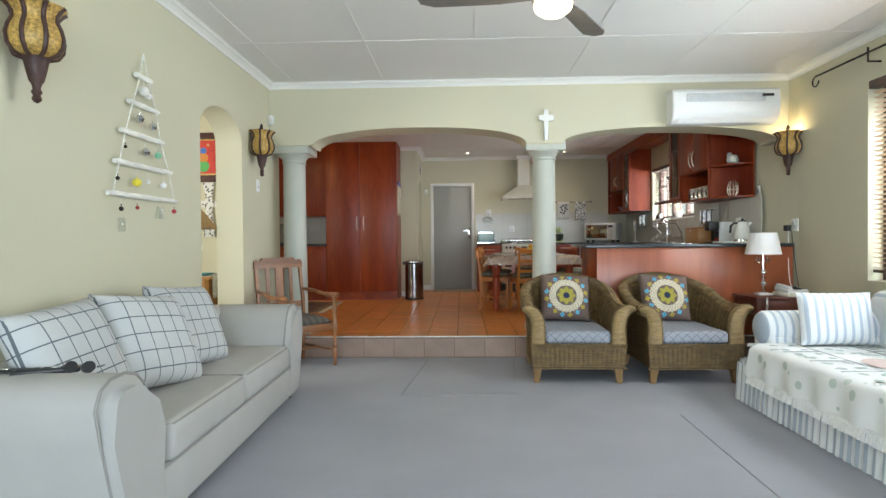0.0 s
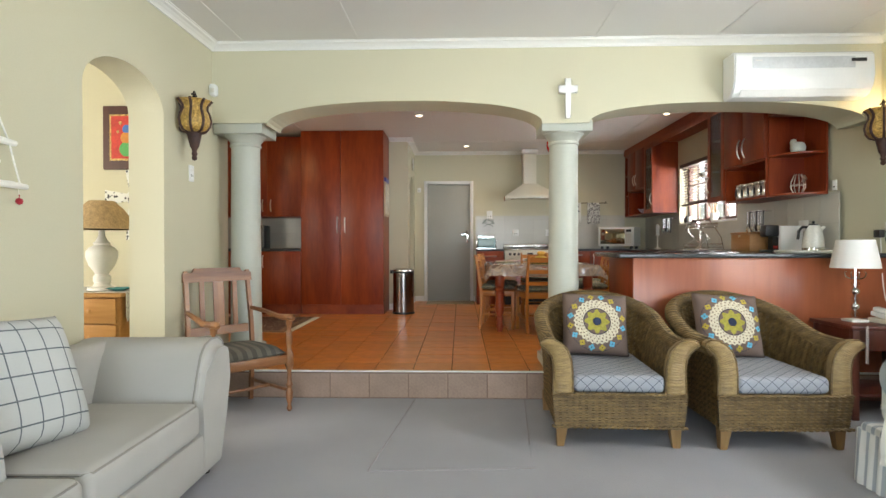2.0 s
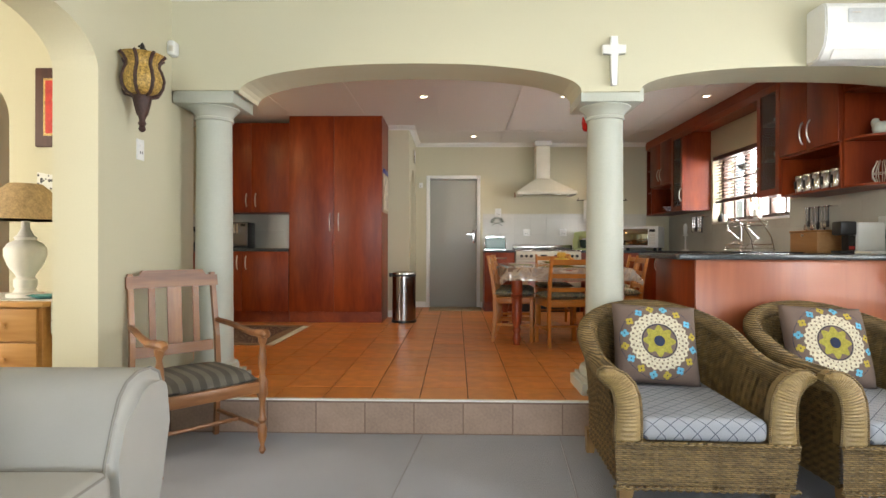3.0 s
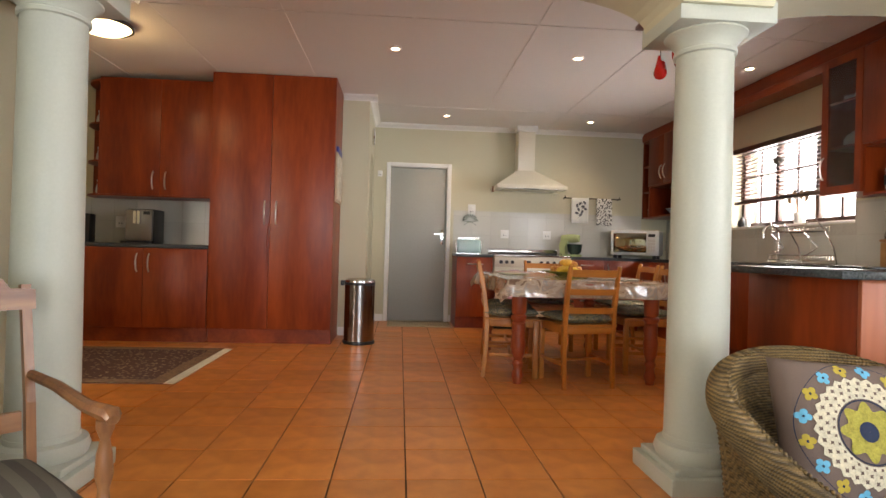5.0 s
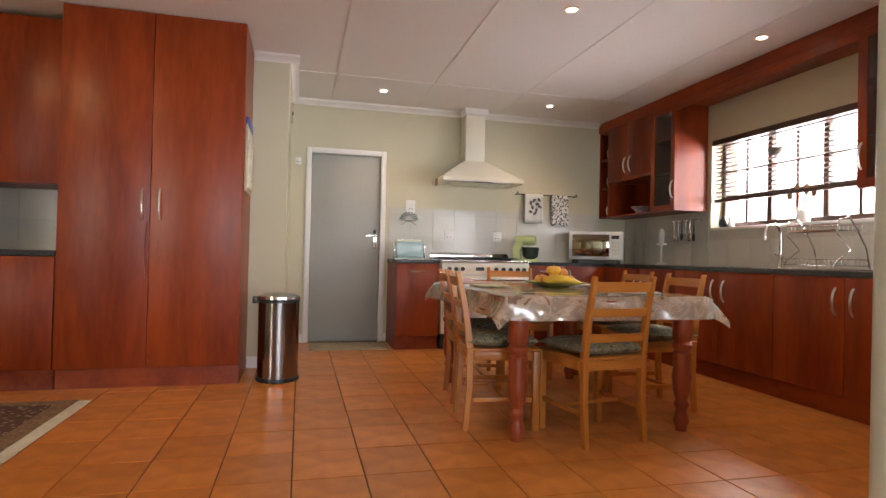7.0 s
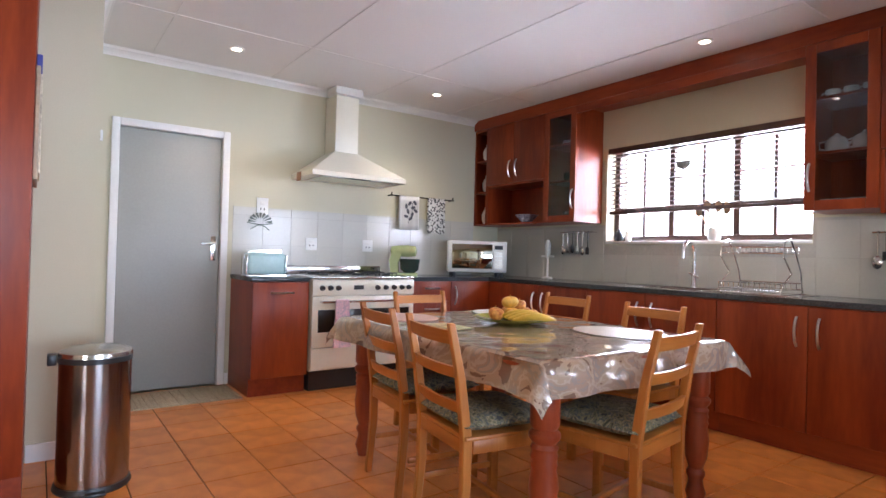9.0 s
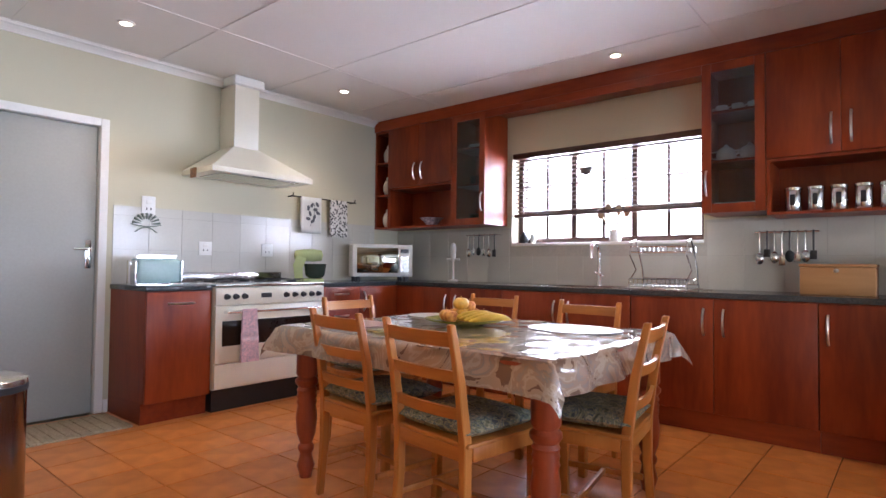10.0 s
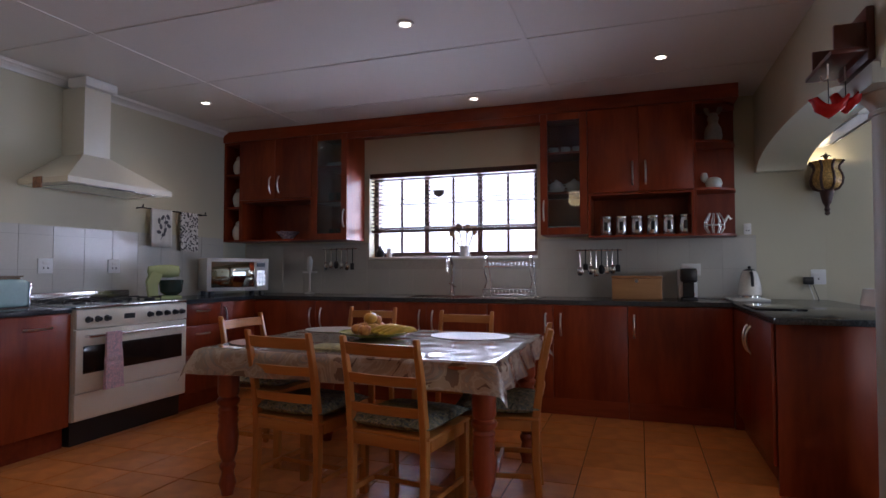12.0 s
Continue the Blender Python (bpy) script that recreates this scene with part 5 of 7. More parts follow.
# ---- ceiling lamps ----
BULB = glow("lamp_glow", (1.0, .86, .62), 14)
for k, (x, y) in enumerate(((-.217, 8.38), (1.311, 8.38), (.39, 10.60), (2.18, 10.60), (2.83, 8.40), (2.355, 6.95))):
    t = thing("downlight", "small round recessed ceiling spotlight, lit", "downlight", (x, y, C - .012), "ceiling spotlights")
    part("trim", lathe(bmesh.new(), [(.032, .012), (.034, .002), (.05, .0), (.052, .006), (.052, .012)], x, y, C - .012, 24), WHITE, t)
    part("bulb", lathe(bmesh.new(), [(.001, .006), (.031, .006), (.031, .010), (.001, .010)], x, y, C - .012, 20), BULB, t)
    lamp("downlight_lamp", "SPOT", look((x, y, C - .02), (x, y, 0)), 12, (1.0, .78, .52), spot=radians(115), radius=.03)
dm = thing("ceiling_light", "round glass ceiling light with a dark metal rim, lit", "ceiling light", (-2.40, 8.16, C - .10))
part("rim", lathe(bmesh.new(), [(.19, .06), (.205, .055), (.205, .085), (.17, .10)], -2.40, 8.16, C - .10, 36), IRON, dm)
part("bowl", lathe(bmesh.new(), [(.001, 0), (.07, .006), (.13, .024), (.175, .05), (.189, .061)], -2.40, 8.16, C - .10, 36), glow("alabaster_glow", (1.0, .84, .50), 4.5), dm)
lamp("ceiling_light_lamp", "POINT", pose(-2.40, 8.16, C - .17), 7, (1.0, .70, .32), radius=.14)

# ---- wall things by the passage ----
pic = thing("wall_picture", "narrow framed print hung on the cupboard side", "picture", (-.775, 9.6, 1.6))
part("frame", B(-.784, 9.32, 1.60, -.768, 9.76, 2.09, bevel=.003), mat("pale_frame", (.45, .36, .24), .5, var=.2), pic)
part("clip", B(-.784, 9.36, 2.091, -.762, 9.72, 2.15, bevel=.004), mat("blue_clip", (.06, .07, .30), .4), pic)
part("print", B(-.7675, 9.345, 1.63, -.760, 9.735, 2.06, bevel=.002), mat("print_paper", (.6, .55, .42), .7, var=.4, scale=14), pic)
ck = thing("wall_clock", "small round chrome wall clock above the passage", "clock", (-.49, 10.6, 2.45))
part("case", lathe(bmesh.new(), [(.10, 0), (.105, .02), (.095, .03), (.001, .03)], m=pose(-.50, 10.6, 2.50, 0, 90, 0), seg=28), CHROME, ck)
part("face", lathe(bmesh.new(), [(.088, .0305), (.001, .032)], m=pose(-.50, 10.6, 2.50, 0, 90, 0), seg=28), WHITE, ck)
socket(-.42, YB - .002, 2.14, w=.03, h=.04, label="small white wall sensor on the passage wall", name="wall_sensor")

# ---- living room ----
def lined(name, ground, line, size, width, skew=False, rough=.95, axes=("X", "Z"), both=True, second=None):
    """Cloth with woven lines: checks, stripes or diamonds, in the object's own metres."""
    m = mat(name, ground, rough, var=.05, scale=10, bump=.35, fine=260, second=second)
    n, l = m.node_tree.nodes, m.node_tree.links
    b = n["Principled BSDF"]
    src = b.inputs["Base Color"].links[0].from_socket
    tc, sp = n.new("ShaderNodeTexCoord"), n.new("ShaderNodeSeparateXYZ")
    l.new(tc.outputs["Object"], sp.inputs[0])
    ins = []
    for a in axes:
        if len(a) == 1:
            ins.append(sp.outputs[a])
        else:
            q = n.new("ShaderNodeMath")
            l.new(sp.outputs[a[0]], q.inputs[0])
            l.new(sp.outputs[a[1]], q.inputs[1])
            ins.append(q.outputs[0])
    if skew:
        outs = []
        for op in ("ADD", "SUBTRACT"):
            q = n.new("ShaderNodeMath")
            q.operation = op
            l.new(ins[0], q.inputs[0])
            l.new(ins[1], q.inputs[1])
            outs.append(q.outputs[0])
        ins = outs
    masks = []
    for s in ins if both else ins[:1]:
        d, fr, lt = n.new("ShaderNodeMath"), n.new("ShaderNodeMath"), n.new("ShaderNodeMath")
        d.operation, d.inputs[1].default_value = "DIVIDE", size
        fr.operation = "FRACT"
        lt.operation, lt.inputs[1].default_value = "LESS_THAN", width
        l.new(s, d.inputs[0])
        l.new(d.outputs[0], fr.inputs[0])
        l.new(fr.outputs[0], lt.inputs[0])
        masks.append(lt.outputs[0])
    out = masks[0]
    if len(masks) > 1:
        mxm = n.new("ShaderNodeMath")
        mxm.operation = "MAXIMUM"
        l.new(masks[0], mxm.inputs[0])
        l.new(masks[1], mxm.inputs[1])
        out = mxm.outputs[0]
    mix = n.new("ShaderNodeMixRGB")
    l.new(out, mix.inputs[0])
    l.new(src, mix.inputs[1])
    mix.inputs[2].default_value = (*line, 1)
    l.new(mix.outputs[0], b.inputs["Base Color"])
    return m


SOFA = mat("sofa_cloth", (.43, .415, .385), .95, var=.05, scale=5, bump=.5, fine=380)
PIPING = mat("sofa_piping", (.28, .265, .24), .95, var=.05)
CHECK = lined("check_cloth", (.50, .51, .50), (.12, .135, .15), .090, .065)

# sofa along the wall, seen from its end
SX0, SX1, SY0, SY1 = -1.68, -.97, 1.88, 4.43
sofa = thing("sofa", "pale grey-beige fabric sofa with two seat cushions and rolled arms", "sofa", ((SX0 + SX1) / 2, (SY0 + SY1) / 2, 0))
part("base", B(SX0 + .02, SY0 + .12, .055, SX1 - .005, SY1 - .12, .265, bevel=.02), SOFA, sofa)
part("back", B(SX0, SY0 + .1, .2655, SX0 + .17, SY1 - .1, .70, bevel=.06, seg=5), SOFA, sofa)


def rolled_arm(far):
    """Arm that leans outwards to a rounded top, its face to +x."""
    prof = [(.41, .055), (.41, .30), (.38, .44), (.335, .56), (.30, .635), (.25, .68), (.18, .70), (.09, .697), (.03, .67), (.0, .61), (.03, .48), (.085, .28), (.11, .055)]
    ring = [(SY1 - d if far else SY0 + d, z) for d, z in prof]
    bm = slab(bmesh.new(), [(SX0, y, z) for y, z in ring], (SX1 - SX0, 0, 0))
    es = [e for e in bm.edges if all(v.co.x > SX1 - .01 for v in e.verts)]
    bmesh.ops.bevel(bm, geom=es, offset=.045, segments=5, affect="EDGES")
    a = part("arm", bm, SOFA, sofa, smooth=60)
    part("piping", tube(bmesh.new(), [(SX1 - .046, y, z) for y, z in ring], .006, 6), PIPING, a)


rolled_arm(False)
rolled_arm(True)
ym = (SY0 + SY1) / 2
for a, b in ((SY0 + .412, ym - .003), (ym + .003, SY1 - .412)):
    c = part("seat_cushion", B(SX0 + .165, a, .267, SX1 + .01, b, .44, bevel=.045, seg=5), SOFA, sofa)
    part("piping", tube(bmesh.new(), [(SX0 + .28, a + .012, .428), (SX1 - .03, a + .012, .428), (SX1 - .004, a + .04, .425), (SX1 - .004, b - .04, .425), (SX1 - .03, b - .012, .428), (SX0 + .28, b - .012, .428)], .005, 6), PIPING, c)
for x in (SX0 + .08, SX1 - .08):
    for y in (SY0 + .17, SY1 - .17):
        part("foot", lathe(bmesh.new(), [(.022, 0), (.028, .055)], x, y, 0, 12), IRON, sofa)


def cushion(w, h, d, m, material, name, label, group=""):
    bm = pillow(bmesh.new(), w, h, d, Matrix.Identity(4), 20, 20)
    ob = part(name, bm, material, None, "", 80)
    ob.matrix_world = m
    return tagged(ob, label, "cushion", group)


sofa.matrix_world = pose(.03, 0, 0) @ sofa.matrix_world @ pose(0, 0, 0, 0, 0, 1.4)
for y, tilt, z, rz, lean, x in ((2.38, -24, .675, 91, -2, -1.375), (2.90, -27, .675, 80, 7, -1.335), (3.40, -23, .675, 84, 5, -1.38)):
    cushion(.57, .52, .19, pose(x, y, z, 0, 0, rz) @ pose(0, 0, 0, tilt, 0, 0) @ pose(0, 0, 0, 0, lean, 0), CHECK, "cushion", "pale scatter cushion with dark blue checks on the sofa", "checked cushions")
for k, (x, y, r) in enumerate(((-1.44, 2.06, 12), (-1.27, 2.09, 24))):
    t = thing("remote_control", "black remote control lying on the sofa arm", "remote control", (x, y, .691), "remote controls", r, local=True)
    part("case", B(-.11, -.024, 0, .11, .024, .022, bevel=.009, seg=3), BLACK, t)
    part("pad", lathe(bmesh.new(), [(.014, .0225), (.013, .0245), (.001, .0245)], .03, 0, 0, 16), CHROME, t)
    part("buttons", box(B(-.09, -.014, .0225, -.02, .014, .024), -.01, -.012, .0225, .01, .012, .024), IRON, t)
gl = bmesh.new()
for s in (-1, 1):
    lathe(gl, [(.001, 0), (.022, .002), (.024, .006), (.001, .008)], m=pose(-1.15 + s * .034, 2.10, .712, 60, 0, 20), seg=16)
    tube(gl, [(-1.15 + s * .068, 2.10, .715), (-1.17 + s * .05, 2.18, .70), (-1.18 + s * .045, 2.22, .695)], .004, 6)
solo("sunglasses", gl, BLACK, "black folded sunglasses on the sofa arm", "sunglasses")

# wicker armchairs
WICKER = mat("wicker", (.120, .070, .024), .5, var=.40, scale=14, second=(.235, .152, .058), bump=.5, fine=240, stretch=(1, 1, 2.5))
def strands(m, pitch, depth):
    """Paints shade into the lines between level woven strands, and sinks them."""
    n, l = m.node_tree.nodes, m.node_tree.links
    b = n["Principled BSDF"]
    src = b.inputs["Base Color"].links[0].from_socket
    tc, wv, rp, mx, bp = n.new("ShaderNodeTexCoord"), n.new("ShaderNodeTexWave"), n.new("ShaderNodeMapRange"), n.new("ShaderNodeMixRGB"), n.new("ShaderNodeBump")
    wv.bands_direction = "Z"
    wv.inputs["Scale"].default_value = math.pi / 10 / pitch
    wv.inputs["Distortion"].default_value, wv.inputs["Detail"].default_value, wv.inputs["Detail Scale"].default_value = 2.2, 2.0, 0.6
    rp.inputs["To Min"].default_value, rp.inputs["To Max"].default_value = depth, 1.25
    l.new(tc.outputs["Object"], wv.inputs["Vector"])
    l.new(wv.outputs["Fac"], rp.inputs[0])
    mx.blend_type, mx.inputs[0].default_value = "MULTIPLY", 1.0
    l.new(src, mx.inputs[1])
    l.new(rp.outputs[0], mx.inputs[2])
    l.new(mx.outputs[0], b.inputs["Base Color"])
    bp.inputs["Strength"].default_value, bp.inputs["Distance"].default_value = 0.7, 0.003
    l.new(wv.outputs["Fac"], bp.inputs["Height"])
    l.new(bp.outputs[0], b.inputs["Normal"])


strands(WICKER, .009, .35)
CANE = mat("bound_cane", (.22, .145, .058), .4, var=.25, scale=12, second=(.31, .215, .092), bump=.3, fine=160, stretch=(1, 1, 4))
CANE_LEG = wood("cane_post", (.20, .11, .04), (.33, .20, .08), .45, 2, 8)
DIAMOND = lined("diamond_cloth", (.32, .335, .37), (.10, .11, .14), .075, .075, True, axes=("X", "YZ"))


def u_path(s):
    """Plan of the shell: s from -1 (one arm's front) through 0 (back) to 1; gives x, y and the outward normal."""
    side, r, front = .335, .335, -.44
    straight = .12 - front
    curve = r * math.pi / 2
    d = abs(s) * (straight + curve)
    sg = 1 if s >= 0 else -1
    if d < curve:
        a = d / r
        return sg * r * math.sin(a), (.12 + r * math.cos(a)), sg * math.sin(a), math.cos(a)
    return sg * side, .12 - (d - curve), sg, 0.0


def rim_height(s):
    a = abs(s)
    return .590 + .215 * (0.5 + 0.5 * math.cos(math.pi * min(1, a / .84)))


def bound_front(s):
    """Arm's front: a band of wound cane that curls outwards at the top."""
    inner = [(.268, .325), (.268, .40), (.270, .46), (.278, .52), (.298, .572), (.335, .612), (.38, .635), (.42, .638), (.448, .622)]
    outer = [(.382, .325), (.378, .40), (.376, .45), (.380, .495), (.388, .53), (.402, .555), (.420, .575), (.438, .588), (.452, .600)]

    def at(path, f):
        k = min(int(f * 8), 7)
        g = f * 8 - k
        return path[k][0] + (path[k + 1][0] - path[k][0]) * g, path[k][1] + (path[k + 1][1] - path[k][1]) * g
    bm, rows, n = bmesh.new(), [], 60
    for k in range(n + 1):
        (xa, za), (xb, zb) = at(inner, k / n), at(outer, k / n)
        pr = .003 * (k % 2)
        row = [bm.verts.new((s * xa, -.42, za))]
        for q, d in ((0, .012), (.12, .026), (.35, .034), (.65, .034), (.88, .026), (1, .012)):
            row.append(bm.verts.new((s * (xa + (xb - xa) * q), -.455 - d - pr, za + (zb - za) * q)))
        row.append(bm.verts.new((s * xb, -.42, zb)))
        rows.append(row)
    for a, b in zip(rows, rows[1:]):
        for i in range(len(a) - 1):
            bm.faces.new((a[i], a[i + 1], b[i + 1], b[i]))
    bm.faces.new(rows[0]), bm.faces.new(rows[-1])
    return bm, inner, outer


def wicker_chair():
    c = thing("wicker_armchair", "brown woven wicker armchair with curved back and rolled arms", "armchair", (0, 0, 0), "wicker armchairs", local=True)
    nu, nv = 160, 76
    for name, side in (("outer_weave", 1), ("inner_weave", -1)):
        bm = bmesh.new()
        rows = []
        for j in range(nv + 1):
            row = []
            for i in range(nu + 1):
                s = -1 + 2 * i / nu
                x, y, nx, ny = u_path(s)
                top = rim_height(s)
                lo = .13 if side == 1 else .30
                f = j / nv
                z = lo + (top - lo) * f
                flare = (.030 + .055 * f ** 3) if side == 1 else (-.045 + .065 * f ** 2)
                wave = .0045 * math.cos(math.pi * j) * math.cos(math.pi * i / 2) + .0022 * math.cos(math.pi * j)
                o = flare + side * wave
                row.append(bm.verts.new((x + nx * o, y + ny * o, z)))
            rows.append(row)
        for a, b in zip(rows, rows[1:]):
            for i in range(nu):
                bm.faces.new((a[i], a[i + 1], b[i + 1], b[i]))
        part(name, bm, WICKER, c, smooth=25)
    pts, n = [], 460
    for i in range(n + 1):
        s = -1 + 2 * i / n
        x, y, nx, ny = u_path(s)
        pts.append((x + nx * .052, y + ny * .052, rim_height(s) - .005))
    part("rolled_rim", tube(bmesh.new(), pts, .045, 14, radii=[.045 + .003 * (k % 2) for k in range(n + 1)]), WICKER, c, smooth=25)
    for ph in (0, math.pi):
        tw = []
        for k in range(0, n + 1):
            x, y, nx, ny = u_path(-1 + 2 * k / n)
            w = .035 + .005 * math.cos(k * .8 + ph)
            tw.append((x + nx * w, y + ny * w, pts[k][2] + .043 + .004 * math.sin(k * .8 + ph)))
        part("braid", tube(bmesh.new(), tw, .0045, 5), WICKER, c, smooth=80)
    bm = bmesh.new()
    rows = []
    n = 80
    for j in range(27):
        f = j / 26
        hw = .372 + .014 * f
        rows.append([bm.verts.new((-hw + 2 * hw * i / n, -.472 - .018 * f - .0035 * math.cos(math.pi * j) * math.cos(math.pi * i / 2) - .002 * math.cos(math.pi * j), .13 + .19 * f)) for i in range(n + 1)])
    for a, b in zip(rows, rows[1:]):
        for i in range(n):
            bm.faces.new((a[i], a[i + 1], b[i + 1], b[i]))
    part("front_weave", bm, WICKER, c, smooth=25)
    part("seat_deck", B(-.33, -.465, .30, .33, .42, .32), WICKER, c)
    for z in (.13, .320):
        part("front_braid", tube(bmesh.new(), [(-.386 + .772 * k / 90, -.492 + .005 * math.sin(k * 1.5), z + .004 * math.cos(k * 1.5)) for k in range(91)], .009, 6), WICKER, c, smooth=80)
    for s in (-1, 1):
        bm, inner, outer = bound_front(s)
        f = part("arm_front", bm, CANE, c, "olive-brown bound cane arm front", 30)
        part("binding", tube(bmesh.new(), [(s * x, -.470, z) for x, z in inner + outer[::-1]], .007, 6), WICKER, f)
        for y in (-.43, .30):
            bm = bmesh.new()
            q = [[bm.verts.new((s * (.325 + dx * w) + s * .01 * (z < .05), y + dy * w, z)) for dx, dy in ((-1, -1), (1, -1), (1, 1), (-1, 1))] for z, w in ((0, .020), (.135, .034))]
            for i in range(4):
                bm.faces.new((q[0][i], q[0][(i + 1) % 4], q[1][(i + 1) % 4], q[1][i]))
            bm.faces.new(q[0]), bm.faces.new(q[1])
            part("leg", bm, CANE_LEG, c, "", 0)
    return c


def wicker_pad():
    bm = B(-.266, -.475, .322, .266, .36, .425, bevel=.035, seg=5)
    return solo("seat_cushion", bm, DIAMOND, "grey-blue seat cushion with a woven diamond lattice", "cushion", "armchair seat cushions", 60, at=(0, 0, 0))


TAUPE = mat("taupe_linen", (.165, .115, .095), .95, var=.08, scale=9, bump=.4, fine=300)
CREAM_T = mat("cream_thread", (.62, .56, .42), .9, var=.25, scale=60, bump=.6, fine=200)
OLIVE_T = mat("olive_thread", (.34, .30, .05), .9, var=.3, scale=60, bump=.6, fine=200)
BLUE_T = mat("blue_thread", (.12, .42, .62), .9, var=.15)
YELL_T = mat("yellow_thread", (.48, .36, .05), .9, var=.15)
NAVY_T = mat("navy_thread", (.015, .025, .06), .9, var=.2)


def embroidered():
    """Taupe cushion with a round embroidered medallion on its face (-y)."""
    w, h, d = .455, .44, .15
    t = thing("embroidered_cushion", "taupe cushion embroidered with a cream, olive and blue medallion", "cushion", (0, 0, 0), "embroidered cushions", local=True)
    part("cover", pillow(bmesh.new(), w, h, d, Matrix.Identity(4), 24, 24, .05), TAUPE, t, "", 80)

    def skin(x, z):
        u, v = min(1, abs(2 * x / w * 1.05)), min(1, abs(2 * z / h * 1.05))
        return -d / 2 * max(0, (1 - u ** 4) * (1 - v ** 4)) ** .5 - .002

    def patch(bm, pts, lift=.001):
        bm.faces.new([bm.verts.new((x, skin(x, z) - lift, z)) for x, z in pts])

    def ring(r0, r1, n=48, wob=0.0, k=0):
        bm = bmesh.new()
        for i in range(n):
            a, b = 2 * math.pi * i / n, 2 * math.pi * (i + 1) / n
            ra = r1 * (1 + wob * math.cos(a * k))
            rb = r1 * (1 + wob * math.cos(b * k))
            patch(bm, [(r0 * math.cos(a), r0 * math.sin(a)), (ra * math.cos(a), ra * math.sin(a)), (rb * math.cos(b), rb * math.sin(b)), (r0 * math.cos(b), r0 * math.sin(b))])
        return bm
    part("centre", ring(.0005, .028, 20), NAVY_T, t)
    part("olive_disc", ring(.029, .074, 96, .16, 8), OLIVE_T, t)
    part("dark_ring", ring(.087, .091), NAVY_T, t)
    bm = bmesh.new()
    for i in range(28):
        a = 2 * math.pi * i / 28
        for r, s in ((.103, .006), (.121, .007), (.139, .008)):
            cx, cz = r * math.cos(a + r * 8), r * math.sin(a + r * 8)
            patch(bm, [(cx + s * math.cos(b) * (1 if k % 2 else .55), cz + s * math.sin(b) * (1 if k % 2 else .55)) for k, b in enumerate([2 * math.pi * q / 8 for q in range(8)])], .0022)
    part("cream_lace", ring(.094, .153, 112, .035, 28), CREAM_T, t)
    part("lace_gaps", bm, TAUPE, t, "", 0)
    part("outline_ring", ring(.199, .201, 64), NAVY_T, t)
    for i in range(16):
        a = 2 * math.pi * (i + .5) / 16
        bm = bmesh.new()
        cx, cz = .180 * math.cos(a), .180 * math.sin(a)
        for k in range(4):
            b = math.pi / 2 * k + a
            ex, ez = cx + .012 * math.cos(b), cz + .012 * math.sin(b)
            patch(bm, [(ex + .0095 * math.cos(q), ez + .0095 * math.sin(q)) for q in [2 * math.pi * p / 10 for p in range(10)]])
        f = part("flower", bm, BLUE_T if i % 2 else YELL_T, t, "", 0)
        bm = bmesh.new()
        bm.faces.new([bm.verts.new((cx + .004 * math.cos(q), skin(cx, cz) - .002, cz + .004 * math.sin(q))) for q in [2 * math.pi * p / 8 for p in range(8)]])
        part("eye", bm, NAVY_T, f, "", 0)
    return t


CH = [(1.23, 5.14, -2), (2.14, 5.12, 1)]
w0, wp0, e0 = wicker_chair(), wicker_pad(), embroidered()
EM = pose(-.01, .185, .635, -22, 3, 0)
for k, (x, y, r) in enumerate(CH):
    m = pose(x, y, 0, 0, 0, r)
    if k:
        copy_thing(w0, m), copy_thing(wp0, m), copy_thing(e0, m @ EM)
    else:
        w0.matrix_world, wp0.matrix_world, e0.matrix_world = m, m, m @ EM

# carved wooden armchair
OAK = wood("old_oak", (.150, .052, .018), (.33, .145, .055), .35, 2, 7)
OAK_H = wood("old_oak_rail", (.150, .052, .018), (.33, .145, .055), .35, 0, 7)
STRIPE = lined("striped_seat", (.13, .115, .09), (.075, .066, .055), .07, .5, both=False)


